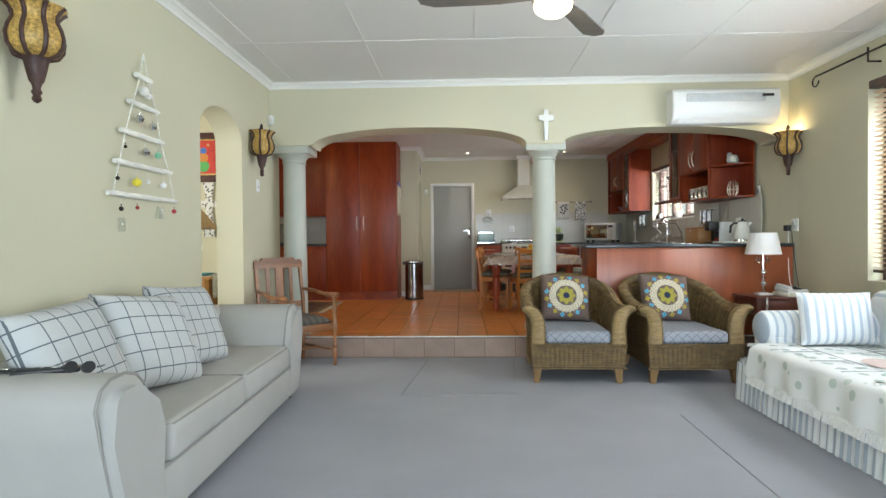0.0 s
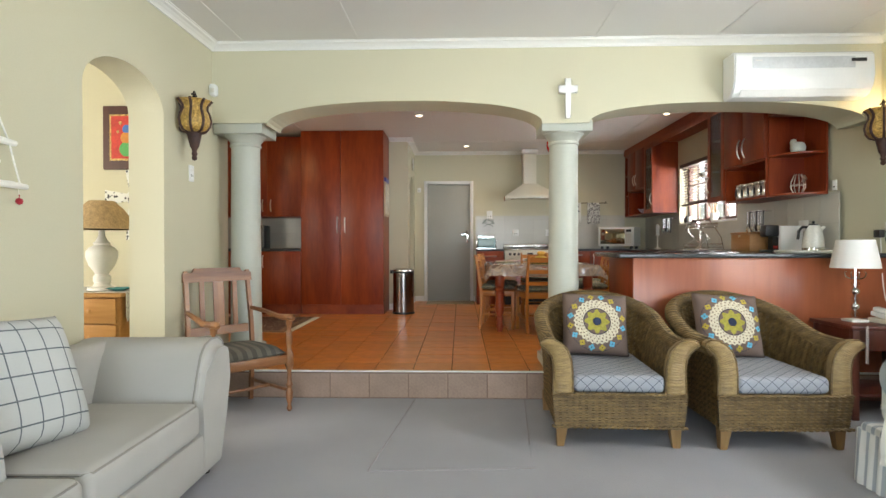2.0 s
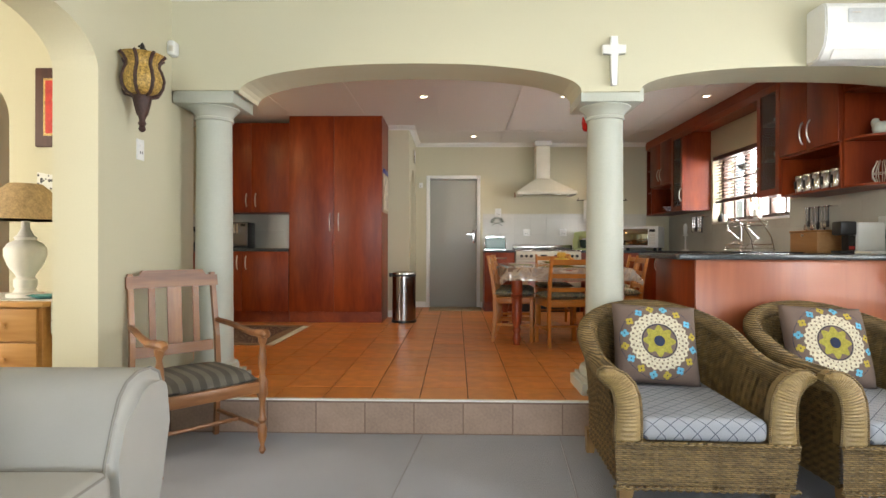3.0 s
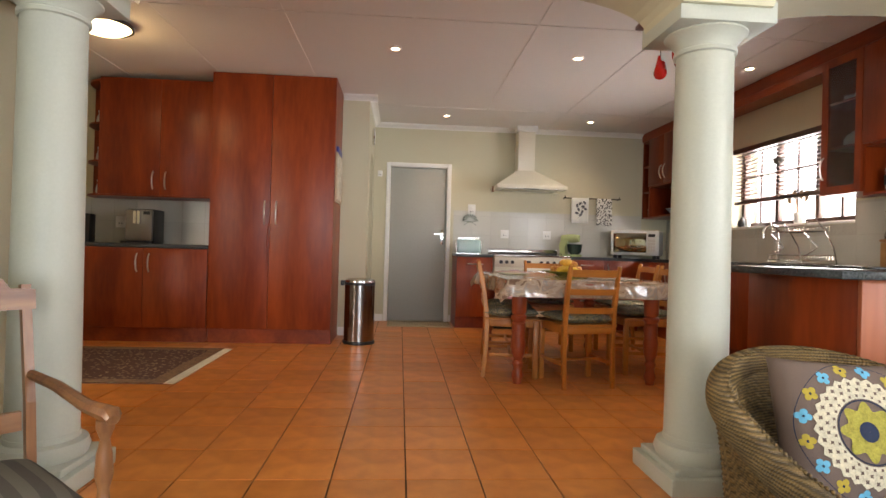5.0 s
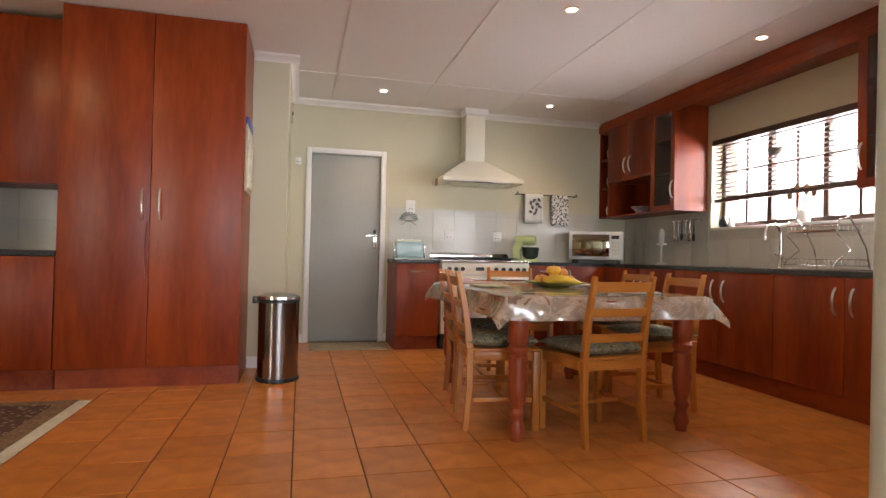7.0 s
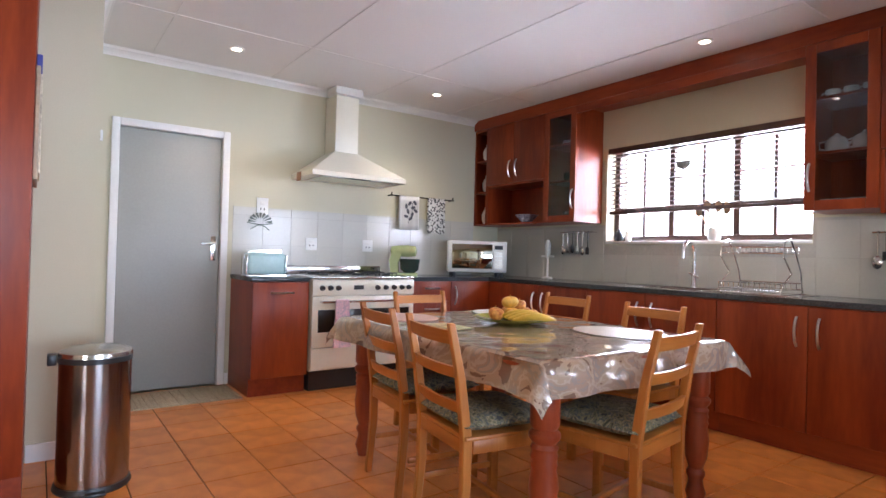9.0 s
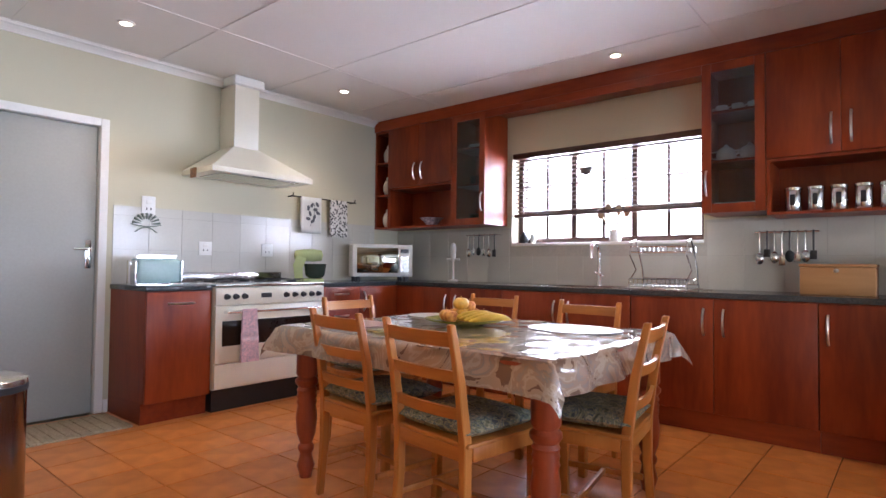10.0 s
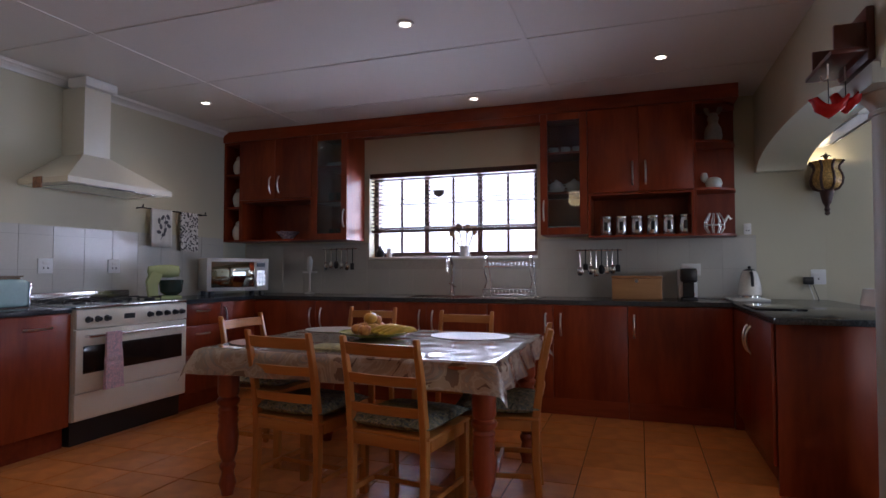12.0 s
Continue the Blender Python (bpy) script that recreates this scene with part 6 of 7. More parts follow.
def oak_chair():
    """Old armchair that faces -y."""
    c = thing("wooden_armchair", "old oak armchair with slatted back and striped seat", "armchair", (0, 0, 0), local=True)
    for s in (-1, 1):
        part("back_post", tube(bmesh.new(), [(s * .245, .27, 0), (s * .245, .24, .40), (s * .24, .25, .62), (s * .235, .31, 1.0)], .02, 4), OAK, c, "", 0)
        leg = [(.012, 0), (.020, .02), (.014, .05), (.022, .09), (.024, .14), (.017, .17), (.024, .19), (.018, .21), (.016, .28), (.020, .31), (.026, .33), (.026, .41), (.018, .43), (.016, .46), (.022, .50), (.020, .56), (.015, .60), (.022, .63), (.022, .655)]
        part("front_leg", lathe(bmesh.new(), [(max(.009, .019 + (r - .019) * 1.6), h) for r, h in leg], s * .275, -.24, 0, 14), OAK, c)
        part("arm", tube(bmesh.new(), [(s * .242, .27, .71), (s * .265, .10, .695), (s * .28, -.10, .665), (s * .275, -.28, .675), (s * .27, -.30, .665)], .02, 8, radii=[.016, .018, .02, .026, .016]), OAK, c)
        part("side_rail", B(s * .26 - .012, -.22, .35, s * .26 + .012, .235, .405, bevel=.004), OAK, c)
        part("stretcher", tube(bmesh.new(), [(s * .27, -.24, .15), (s * .25, .26, .15)], .013, 8), OAK, c)
    part("front_rail", B(-.25, -.255, .345, .25, -.23, .41, bevel=.004), OAK_H, c)
    part("back_rail", B(-.225, .235, .36, .225, .262, .41, bevel=.003), OAK_H, c)
    part("cross_stretcher", tube(bmesh.new(), [(-.26, 0, .15), (.26, 0, .15)], .012, 8), OAK_H, c)
    ring = [(-.26, .92), (-.26, .985), (-.19, .99), (-.17, 1.02), (.17, 1.02), (.19, .99), (.26, .985), (.26, .92)]
    part("crest_rail", slab(bmesh.new(), [(x, .275 + (z - .9) * .16, z) for x, z in ring], (0, .028, 0)), OAK_H, c, "", 0)
    part("lower_rail", slab(bmesh.new(), [(-.222, .252, .53), (.222, .252, .53), (.222, .258, .59), (-.222, .258, .59)], (0, .024, 0)), OAK_H, c, "", 0)
    for x, w in ((-.125, .018), (0, .04), (.125, .018)):
        part("slat", slab(bmesh.new(), [(x - w, .262, .591), (x + w, .262, .591), (x + w, .284, .919), (x - w, .284, .919)], (0, .012, 0)), OAK, c, "", 0)
    bm = bmesh.new()
    pillow(bm, .50, .48, .12, pose(0, 0, .425, 90, 0, 0), 16, 16, .0)
    part("seat", bm, STRIPE, c, "dark striped upholstered seat", 80)
    return c


oak_chair().matrix_world = pose(-1.30, 5.325, 0, 0, 0, 48)

# striped day sofa with a throw
TICK = lined("striped_ticking", (.78, .79, .79), (.47, .53, .60), .055, .36, both=False, axes=("X", "Z"))
TICK_Y = lined("striped_ticking_skirt", (.76, .77, .77), (.42, .47, .53), .06, .4, both=False, axes=("Y", "Z"))
DX0, DX1, DY0, DY1 = 2.25, 3.40, 1.15, 4.28
day = thing("day_sofa", "white and blue striped sofa with a gathered skirt", "sofa", ((DX0 + DX1) / 2, (DY0 + DY1) / 2, 0))
part("base", B(DX0 + .05, DY0 + .02, .03, DX1, DY1 - .02, .30, bevel=.02), TICK_Y, day)
bm = bmesh.new()
rows = []
ring = [(DX0 + .03 + .007 * math.sin(k * 1.9), DY0 + (DY1 - DY0 - .03) * k / 150) for k in range(151)] + [(DX0 + .03 + (DX1 - DX0 - .05) * k / 50, DY1 - .03 + .012 * math.sin(k * 1.9)) for k in range(1, 51)]
for z, f in ((.005, 1.0), (.12, .8), (.27, .2)):
    rows.append([bm.verts.new((DX0 + .03 + (x - DX0 - .03) * (f if k < 151 else 1) - (.018 * (1 - z / .27) if k < 151 else 0), y + (.015 * (1 - z / .27) if k >= 151 else 0), z)) for k, (x, y) in enumerate(ring)])
for a, b in zip(rows, rows[1:]):
    for i in range(len(ring) - 1):
        bm.faces.new((a[i], a[i + 1], b[i + 1], b[i]))
part("skirt", bm, TICK_Y, day, "gathered striped skirt", 80)
part("seat", B(DX0 + .03, DY0 + .2, .301, DX1 - .2, DY1 - .26, .435, bevel=.05, seg=4), TICK, day)
part("backrest", B(DX1 - .26, DY0 + .1, .30, DX1 + .02, DY1 - .1, .80, bevel=.09, seg=5), TICK, day)
bm = B(DX0 + .16, DY1 - .25, .30, DX1 - .1, DY1, .50, bevel=.03)
lathe(bm, [(.10, 0), (.125, .03), (.13, .8), (.10, .86)], m=pose(DX0 + .14, DY1 - .13, .53, 0, 90, 0), seg=24)
part("arm", bm, TICK, day, "low rolled striped arm", 60)
QUILT = printed("quilt_cloth", (.80, .80, .77), (.52, .58, .52), 9, .26, .95)
thr = thing("throw", "pale fringed throw with a printed leaf and medallion pattern", "throw", (2.7, 3.0, .44))
bm = bmesh.new()
nx, ny = 30, 70
grid = []
for i in range(nx + 1):
    row = []
    for j in range(ny + 1):
        u, v = -.22 + 1.10 * i / nx, 1.40 + 2.62 * j / ny
        x, z = DX0 + .03 + max(u, 0), .442
        if u < 0:
            x, z = DX0 + .012 + .012 * math.sin(v * 23) * min(1, -u * 8), .442 + u
        elif u < .05:
            z -= .012 * (1 - u / .05)
        row.append(bm.verts.new((x + (-.02 * min(1, -u * 6) if u < 0 else 0), v, z + .003 * math.sin(v * 14 + u * 9))))
    grid.append(row)
for i in range(nx):
    for j in range(ny):
        bm.faces.new((grid[i][j], grid[i + 1][j], grid[i + 1][j + 1], grid[i][j + 1]))
part("cloth", bm, QUILT, thr, "", 80)
LINE = mat("quilt_outline", (.42, .43, .42), .95)
LEAF = mat("leaf_print", (.40, .47, .42), .95, var=.25, scale=30)
GREY_LEAF = mat("grey_leaf_print", (.46, .48, .50), .95, var=.25, scale=30)
ROSE = mat("rose_print", (.62, .49, .45), .95, var=.16, scale=14)


def ovate(x, y, a, b, turn, material):
    """Flat printed oval on the throw."""
    part("leaf_print", lathe(bmesh.new(), [(.001, .0006), (.8, .0006), (1, 0)], m=pose(x, y, .4468, 0, 0, turn) @ Matrix.Diagonal((a, b, 1, 1)), seg=14), material, thr)


rnd = random.Random(21)
for k in range(9):
    y = 1.52 + k * .275
    for xa, xb in ((.07, .30), (.62, .84)):
        part("outline", B(DX0 + xa, y - .003, .4435, DX0 + xb, y + .003, .4468), LINE, thr, "grey printed outline")
        part("outline", B(DX0 + (xb if xa < .3 else xa) - .003, y + .0035, .4435, DX0 + (xb if xa < .3 else xa) + .003, y + .2715, .4468), LINE, thr)
        for q in range(4):
            ovate(DX0 + xa + .06 + .11 * (q % 2) + rnd.uniform(-.015, .015), y + .07 + .13 * (q // 2) + rnd.uniform(-.015, .015), rnd.uniform(.022, .042), rnd.uniform(.018, .028), rnd.uniform(0, 180), LEAF if (q + k) % 3 else GREY_LEAF)
    for q in range(3):
        ovate(DX0 + .36 + rnd.uniform(0, .2), y + rnd.uniform(.03, .24), .026, .016, rnd.uniform(0, 180), LEAF)
for y in (2.16, 3.34):
    part("medallion", lathe(bmesh.new(), [(.001, .0012), (.07, .0010), (.13, .0)], m=pose(DX0 + .46, y, .4470) @ Matrix.Diagonal((1, 1.25, 1, 1)), seg=28), ROSE, thr, "rose-coloured printed medallion")
FRINGE = mat("fringe_thread", (.82, .81, .77), 1.0, var=.1)
bm = bmesh.new()
rnd = random.Random(9)
for k in range(560):
    y = 1.40 + 2.62 * k / 560
    tube(bm, [(DX0 - .008, y, .235), (DX0 - .02 + rnd.uniform(-.008, .008), y + rnd.uniform(-.01, .01), .17)], .0035, 4)
for k in range(110):
    x = DX0 + .0 + .9 * k / 110
    tube(bm, [(x, 4.02, .442), (x + rnd.uniform(-.01, .01), 4.055 + rnd.uniform(0, .015), .435 + rnd.uniform(-.02, .0))], .0035, 4)
part("fringe", bm, FRINGE, thr, "white knotted fringe")["kind"] = "stuff"
cushion(.50, .36, .14, pose(2.78, 3.93, .625, -10, 0, 0), TICK, "cushion", "blue and white striped oblong cushion on the sofa", "striped cushions")
cushion(.46, .46, .20, pose(3.10, 3.62, .67, 0, 0, 70) @ pose(0, 0, 0, -22, 0, 0), TICK, "cushion", "blue and white striped scatter cushion on the sofa", "striped cushions")

# side table, lamp and telephone
DARKW = wood("dark_side_wood", (.07, .018, .012), (.13, .035, .022), .3, 2, 6)
sd = thing("side_table", "dark mahogany side table with a shelf", "table", (3.05, 5.28, 0))
part("top", B(2.78, 5.03, .61, 3.36, 5.50, .637, bevel=.006), DARKW, sd)
for x in (2.82, 3.32):
    for y in (5.07, 5.46):
        part("leg", B(x - .022, y - .022, 0, x + .022, y + .022, .609, bevel=.004), DARKW, sd)
part("drawer", B(2.845, 5.05, .47, 3.295, 5.07, .609, bevel=.003), DARKW, sd)
part("side", B(2.80, 5.093, .47, 2.815, 5.437, .609), DARKW, sd)
part("shelf", B(2.80, 5.05, .16, 3.34, 5.48, .18, bevel=.003), DARKW, sd)
lp = thing("table_lamp", "lamp with a white drum shade on a stem of glass balls", "lamp", (2.98, 5.30, .637))
part("foot", B(2.92, 5.24, .637, 3.04, 5.36, .655, bevel=.004), WHITE, lp)
CRYSTAL = clear("crystal", (.9, .92, .92), .02)
part("stem", lathe(bmesh.new(), [(.006, .655), (.006, 1.03)], 2.98, 5.30, 0, 8), CHROME, lp)
for k in range(5):
    part("glass_ball", lathe(bmesh.new(), [(.010, -.026), (.024, -.014), (.028, 0), (.024, .014), (.010, .026)], 2.98, 5.30, .69 + k * .054, 14), CHROME if k % 2 else CRYSTAL, lp)
for k in range(4):
    a = math.pi / 2 * k + .6
    part("scroll", tube(bmesh.new(), [(2.98 + r * math.cos(a), 5.30 + r * math.sin(a), z) for r, z in ((.006, .955), (.03, .94), (.06, .955), (.07, .985), (.055, .99))], .004, 6), CHROME, lp)
SHADE = mat("lamp_shade_cloth", (.74, .73, .70), .9, var=.03, bump=.2, fine=200)
bm = lathe(bmesh.new(), [(.155, 1.02), (.118, 1.22), (.116, 1.22), (.153, 1.02)], 2.98, 5.30, 0, 36)
part("shade", bm, SHADE, lp)
ph = thing("telephone", "white desk telephone with a dark keypad on the side table", "telephone", (3.16, 5.18, .637))
m = pose(3.18, 5.20, .637, 0, 0, 10)
part("answer_box", mbox(-.11, -.10, 0, .11, .10, .035, m, .006), CREAM, ph)
q = m @ pose(0, 0, .036, 8, 0, 0)
part("body", mbox(-.105, -.09, 0, .105, .09, .035, q, .008), PLASTIC, ph)
part("handset", mbox(-.10, -.08, .0355, -.05, .085, .065, q, .012), PLASTIC, ph)
for i in range(3):
    for j in range(4):
        part("key", mbox(-.02 + i * .032, -.07 + j * .026, .0355, .004 + i * .032, -.052 + j * .026, .041, q, .002), IRON, ph)
part("display", mbox(-.02, .045, .0355, .09, .078, .039, q), BLACK, ph)
part("coiled_cord", tube(bmesh.new(), [(2.87 + .008 * math.cos(k * 1.2), 5.02 + .008 * math.sin(k * 1.2) - .0 , .64 - .0028 * k) for k in range(90)], .003, 5), PLASTIC, ph)
for ob, at in ((sd, (3.18, 5.46, 0)), (lp, (3.11, 5.48, .637)), (ph, (3.29, 5.36, .637))):
    ob.matrix_world = pose(*at)
socket(XRL, 5.78, 1.30, "-x", .075, .06)
solo("plug", B(XRL - .06, 5.80, 1.24, XRL - .017, 5.87, 1.30, bevel=.008), BLACK, "black plug adaptor in the wall socket", "plug")
solo("cable", tube(bmesh.new(), arc((XRL - .03, 5.83, 1.24), (3.38, 5.46, .70), (.0, .03, -.16), 14), .004, 6), PLASTIC, "white telephone cable hanging from the socket", "cable")
solo("cable", tube(bmesh.new(), arc((XRL - .015, 5.80, 1.24), (3.45, 5.38, .65), (.0, .0, -.24), 14), .003, 6), BLACK, "thin dark cable hanging from the socket", "cable")
socket(XR, 6.27, 1.69, "-x", .028, .045, "small white wall thermostat", "thermostat")
socket(XR, 6.70, 1.36, "-x", .075, .05)

# ---- on the walls of the living room ----
GOLD = mat("gold_mosaic", (.28, .155, .03), .30, .15, var=.6, scale=70, second=(.52, .33, .09), bump=1.0, fine=110)
CARVE = mat("carved_dark_wood", (.055, .024, .018), .5, var=.4, scale=40, bump=.6, fine=70)


def sconce(m, lit):
    """Half-bowl wall lamp; local y points out from the wall."""
    t = thing("wall_sconce", "gold mosaic tulip wall lamp with dark ribs on a carved pendant", "wall lamp", (0, 0, 0), "wall lamps", local=True)
    prof = [(.045, .20), (.082, .213), (.104, .245), (.110, .285), (.100, .325), (.084, .357), (.085, .385), (.104, .412), (.120, .424)]
    full = prof + [(r - .008, h) for r, h in reversed(prof)]
    part("bowl", lathe(bmesh.new(), full, 0, .10, 0, 32), GOLD, t)
    for k in range(8):
        a = 2 * math.pi * k / 8 + .2
        part("rib", tube(bmesh.new(), [((r + .003) * math.cos(a), .10 + (r + .003) * math.sin(a), h) for r, h in prof], .010, 6), CARVE, t)
    part("pendant", lathe(bmesh.new(), [(.001, 0), (.014, .008), (.020, .02), (.014, .035), (.022, .05), (.015, .065), (.020, .085), (.030, .10), (.042, .15), (.050, .19), (.056, .20), (.035, .21)], 0, .10, 0, 18), CARVE, t)
    part("back_plate", B(-.016, 0, .21, .016, .03, .34, bevel=.004), CARVE, t)
    part("finial", lathe(bmesh.new(), [(.006, .38), (.006, .44), (.016, .455), (.008, .465), (.014, .48), (.001, .50)], 0, .10, 0, 10), IRON, t)
    for s in (-1, 1):
        part("leaf", tube(bmesh.new(), [(0, .10, .45), (s * .02, .10, .475), (s * .035, .10, .465)], .006, 6), IRON, t)
    part("bulb", lathe(bmesh.new(), [(.012, .30), (.02, .33), (.016, .365), (.001, .38)], 0, .10, 0, 12), glow("sconce_bulb", (1.0, .82, .5), 10.0 if lit else 2.0), t)
    t.matrix_world = m
    return t


sconce(pose(XL, 2.50, 1.795, 0, 0, -90), True)
sconce(pose(XL, 5.33, 1.79, 0, 0, -90), False)
sconce(pose(XRL, 5.71, 1.78, 0, 0, 90), True)
for x, y, e in ((XL + .08, 2.50, 2.0), (XRL - .08, 5.71, 3.0)):
    lamp("sconce_lamp", "POINT", pose(x, y, 2.20), e, (1.0, .82, .45), radius=.03)
socket(XL, 5.48, 1.72, "-x", .035, .06, "white light switch plate under the wall lamp", "light_switch")
bpy.data.objects["light_switch"].matrix_world = pose(XL, 5.48, 1.72) @ pose(0, 0, 0, 0, 0, 180)
sn = thing("motion_sensor", "small white alarm sensor in the wall corner", "sensor", (XL + .03, 5.82, 2.38))
part("case", B(XL + .002, 5.775, 2.375, XL + .055, 5.848, 2.47, bevel=.018, seg=4), PLASTIC, sn)
part("lens", B(XL + .02, 5.768, 2.395, XL + .05, 5.7745, 2.43, bevel=.002), NICKEL, sn)
ring = [(-.02, .0), (-.018, .20), (-.072, .195), (-.075, .255), (-.02, .25), (-.024, .31), (.024, .31), (.02, .25), (.075, .255), (.072, .195), (.018, .20), (.02, .0)]
bm = slab(bmesh.new(), [(1.135 + x, YA0 - .045, 2.179 + z) for x, z in ring], (0, .028, 0))
bmesh.ops.bevel(bm, geom=bm.edges[:], offset=.004, segments=2, affect="EDGES")
solo("cross", bm, WHITE, "white wooden cross standing on the capital", "cross")

ac = thing("air_conditioner", "white wall-mounted air conditioner above the arch", "air conditioner", (2.85, 5.75, 2.30))
ring = [(YA0 - .002, 2.635), (5.69, 2.635), (5.655, 2.61), (5.648, 2.45), (5.665, 2.37), (5.71, 2.315), (5.76, 2.30), (YA0 - .002, 2.30)]
bm = slab(bmesh.new(), [(2.34, y, z) for y, z in ring], (1.03, 0, 0))
bmesh.ops.bevel(bm, geom=bm.edges[:], offset=.01, segments=3, affect="EDGES")
part("case", bm, PLASTIC, ac, "", 50)
part("front_panel", B(2.47, 5.644, 2.50, 3.22, 5.650, 2.585, bevel=.002), mat("grey_plastic", (.55, .57, .57), .35), ac)
part("display", B(3.19, 5.640, 2.545, 3.30, 5.6435, 2.57), BLACK, ac)
part("louvre", slab(bmesh.new(), [(2.40, 5.672, 2.352), (3.31, 5.672, 2.352), (3.31, 5.715, 2.306), (2.40, 5.715, 2.306)], (0, -.004, -.003)), WHITE, ac, "", 0)
part("badge", B(2.49, 5.641, 2.555, 2.54, 5.6435, 2.562), NICKEL, ac)

# driftwood tree ornament
tr = thing("driftwood_tree", "hanging tree of white driftwood sticks with small ornaments", "wall ornament", (XL + .04, 3.47, 1.25))
DRIFT = mat("driftwood", (.78, .76, .69), .85, var=.2, scale=25, bump=.6, fine=60, stretch=(1, .2, 1))
RODS = [(3.39, 3.56, 2.185), (3.31, 3.64, 2.01), (3.23, 3.69, 1.825), (3.167, 3.787, 1.64), (3.10, 3.85, 1.455)]
for a, b, z in RODS:
    part("stick", tube(bmesh.new(), [(XL + .03, a + (b - a) * k / 8, z + .002 * math.sin(k * 2.1)) for k in range(9)], .016, 9, radii=[.015, .017, .016, .017, .016, .017, .015, .016, .013]), DRIFT, tr)
for s in (0, 1):
    pts = [(XL + .035, 3.465, 2.33)] + [(XL + .035, (r[0] + .04 if s == 0 else r[1] - .04), r[2]) for r in RODS]
    part("rope", tube(bmesh.new(), pts, .004, 5), DRIFT, tr)
SILV = mat("silver_bauble", (.7, .7, .7), .08, 1.0, var=.02)
for y, z, m, r in ((3.40, 1.92, SILV, .026), (3.54, 1.90, SILV, .026), (3.46, 1.73, SILV, .026), (3.60, 1.73, mat("green_bauble", (.25, .55, .35), .3), .022), (3.36, 1.535, mat("yellow_bauble", (.75, .62, .05), .4), .026), (3.66, 1.545, WHITE, .02), (3.25, 1.73, IRON, .010), (3.17, 1.54, IRON, .012), (3.20, 1.37, IRON, .014), (3.36, 1.385, mat("red_bead", (.35, .02, .02), .4), .012), (3.79, 1.385, mat("red_bead_dark", (.35, .02, .03), .4), .016), (3.45, 2.10, DRIFT, .03), (3.50, 2.08, DRIFT, .022), (3.48, 1.55, WHITE, .014)):
    o = part("bauble", lathe(bmesh.new(), [(.001, -r), (r * .7, -r * .7), (r, 0), (r * .7, r * .7), (.001, r), (.003, r + .012), (.001, r + .014)], XL + .045, y, z, 14), m, tr)
    part("thread", tube(bmesh.new(), [(XL + .045, y, z + r), (XL + .04, y, z + r + .055)], .0012, 4), DRIFT, o)
for y in (3.60, 3.65):
    part("angel", lathe(bmesh.new(), [(.022, 0), (.010, .06), (.012, .07), (.001, .08)], XL + .04, y, 1.33, 12), CRYSTAL, tr)
part("lantern", B(XL + .02, 3.20, 1.24, XL + .05, 3.235, 1.32, bevel=.006), CRYSTAL, tr)

# ceiling fan
fan = thing("ceiling_fan", "grey three-blade ceiling fan with a lit glass bowl", "ceiling fan", (.79, 3.22, 2.40))
part("rod", lathe(bmesh.new(), [(.012, 2.60), (.012, C - .03), (.05, C - .03), (.055, C - .001)], .79, 3.22, 0, 16), NICKEL, fan)
part("motor", lathe(bmesh.new(), [(.06, 2.475), (.115, 2.49), (.12, 2.53), (.09, 2.585), (.03, 2.60)], .79, 3.22, 0, 28), NICKEL, fan)
part("light_bowl", lathe(bmesh.new(), [(.001, 2.405), (.06, 2.415), (.10, 2.445), (.108, 2.474)], .79, 3.22, 0, 28), glow("fan_light_glow", (1.0, .86, .6), 5.0), fan)
FANW = mat("fan_blade", (.14, .13, .12), .45, var=.2, scale=12)
for a in (59, 179, 299):
    bm = bmesh.new()
    q = pose(.79, 3.22, 2.525, 0, 0, a) @ pose(0, 0, 0, 9, 0, 0)
    ring = [(.11, -.045), (.30, -.075), (.66, -.085), (.74, -.05), (.76, .02), (.70, .075), (.30, .06), (.11, .04)]
    slab(bm, [q @ Vector((x, y, 0)) for x, y in ring], (0, 0, .008))
    part("blade", bm, FANW, fan, "", 0)
lamp("fan_lamp", "POINT", pose(.79, 3.22, 2.33), 9, (1.0, .84, .6), radius=.09)

# curtain rail and window on the side wall
rod = thing("curtain_rod", "black iron curtain rod with a scrolled end", "curtain rod", (3.47, 3.6, 2.6))
part("bar", tube(bmesh.new(), [(3.47, 5.28, 2.62), (3.47, 2.0, 2.62)], .009, 8), IRON, rod)
part("scroll", tube(bmesh.new(), [(3.47, 5.28 + .045 * math.sin(a), 2.62 - .045 + .045 * math.cos(a)) for a in [math.pi * k / 8 for k in range(13)]], .006, 6), IRON, rod)
part("bracket", tube(bmesh.new(), [(XRL, 4.62, 2.55), (3.47, 4.62, 2.55), (3.47, 4.62, 2.66)], .009, 6), IRON, rod)
win2 = tagged(thing("window_2", "white framed window with a wooden venetian blind", "window", (3.7, 3.5, .82)), kind="structure")
bm = bmesh.new()
for a in ((2.45, 4.76, .82, .88), (2.45, 4.76, 2.36, 2.42)):
    box(bm, 3.690, a[0], a[2], 3.750, a[1], a[3], bevel=.004)
for y in (2.45, 3.20, 3.95, 4.70):
    box(bm, 3.690, y, .88, 3.750, y + .06, 2.36, bevel=.004)
part("window_frame", bm, FRAMEW, win2)
for a, b in ((2.51, 3.20), (3.26, 3.95), (4.01, 4.70)):
    p = part("pane", B(3.720, a, .88, 3.724, b, 2.36), GLASS, win2)
    p.visible_shadow = False
bl2 = thing("venetian_blind", "lowered wooden venetian blind with open slats", "blind", (XRL + .05, 3.52, .9))
part("headrail", B(3.568, 2.46, 2.365, 3.650, 4.75, 2.43, bevel=.004), FRAMEW, bl2)
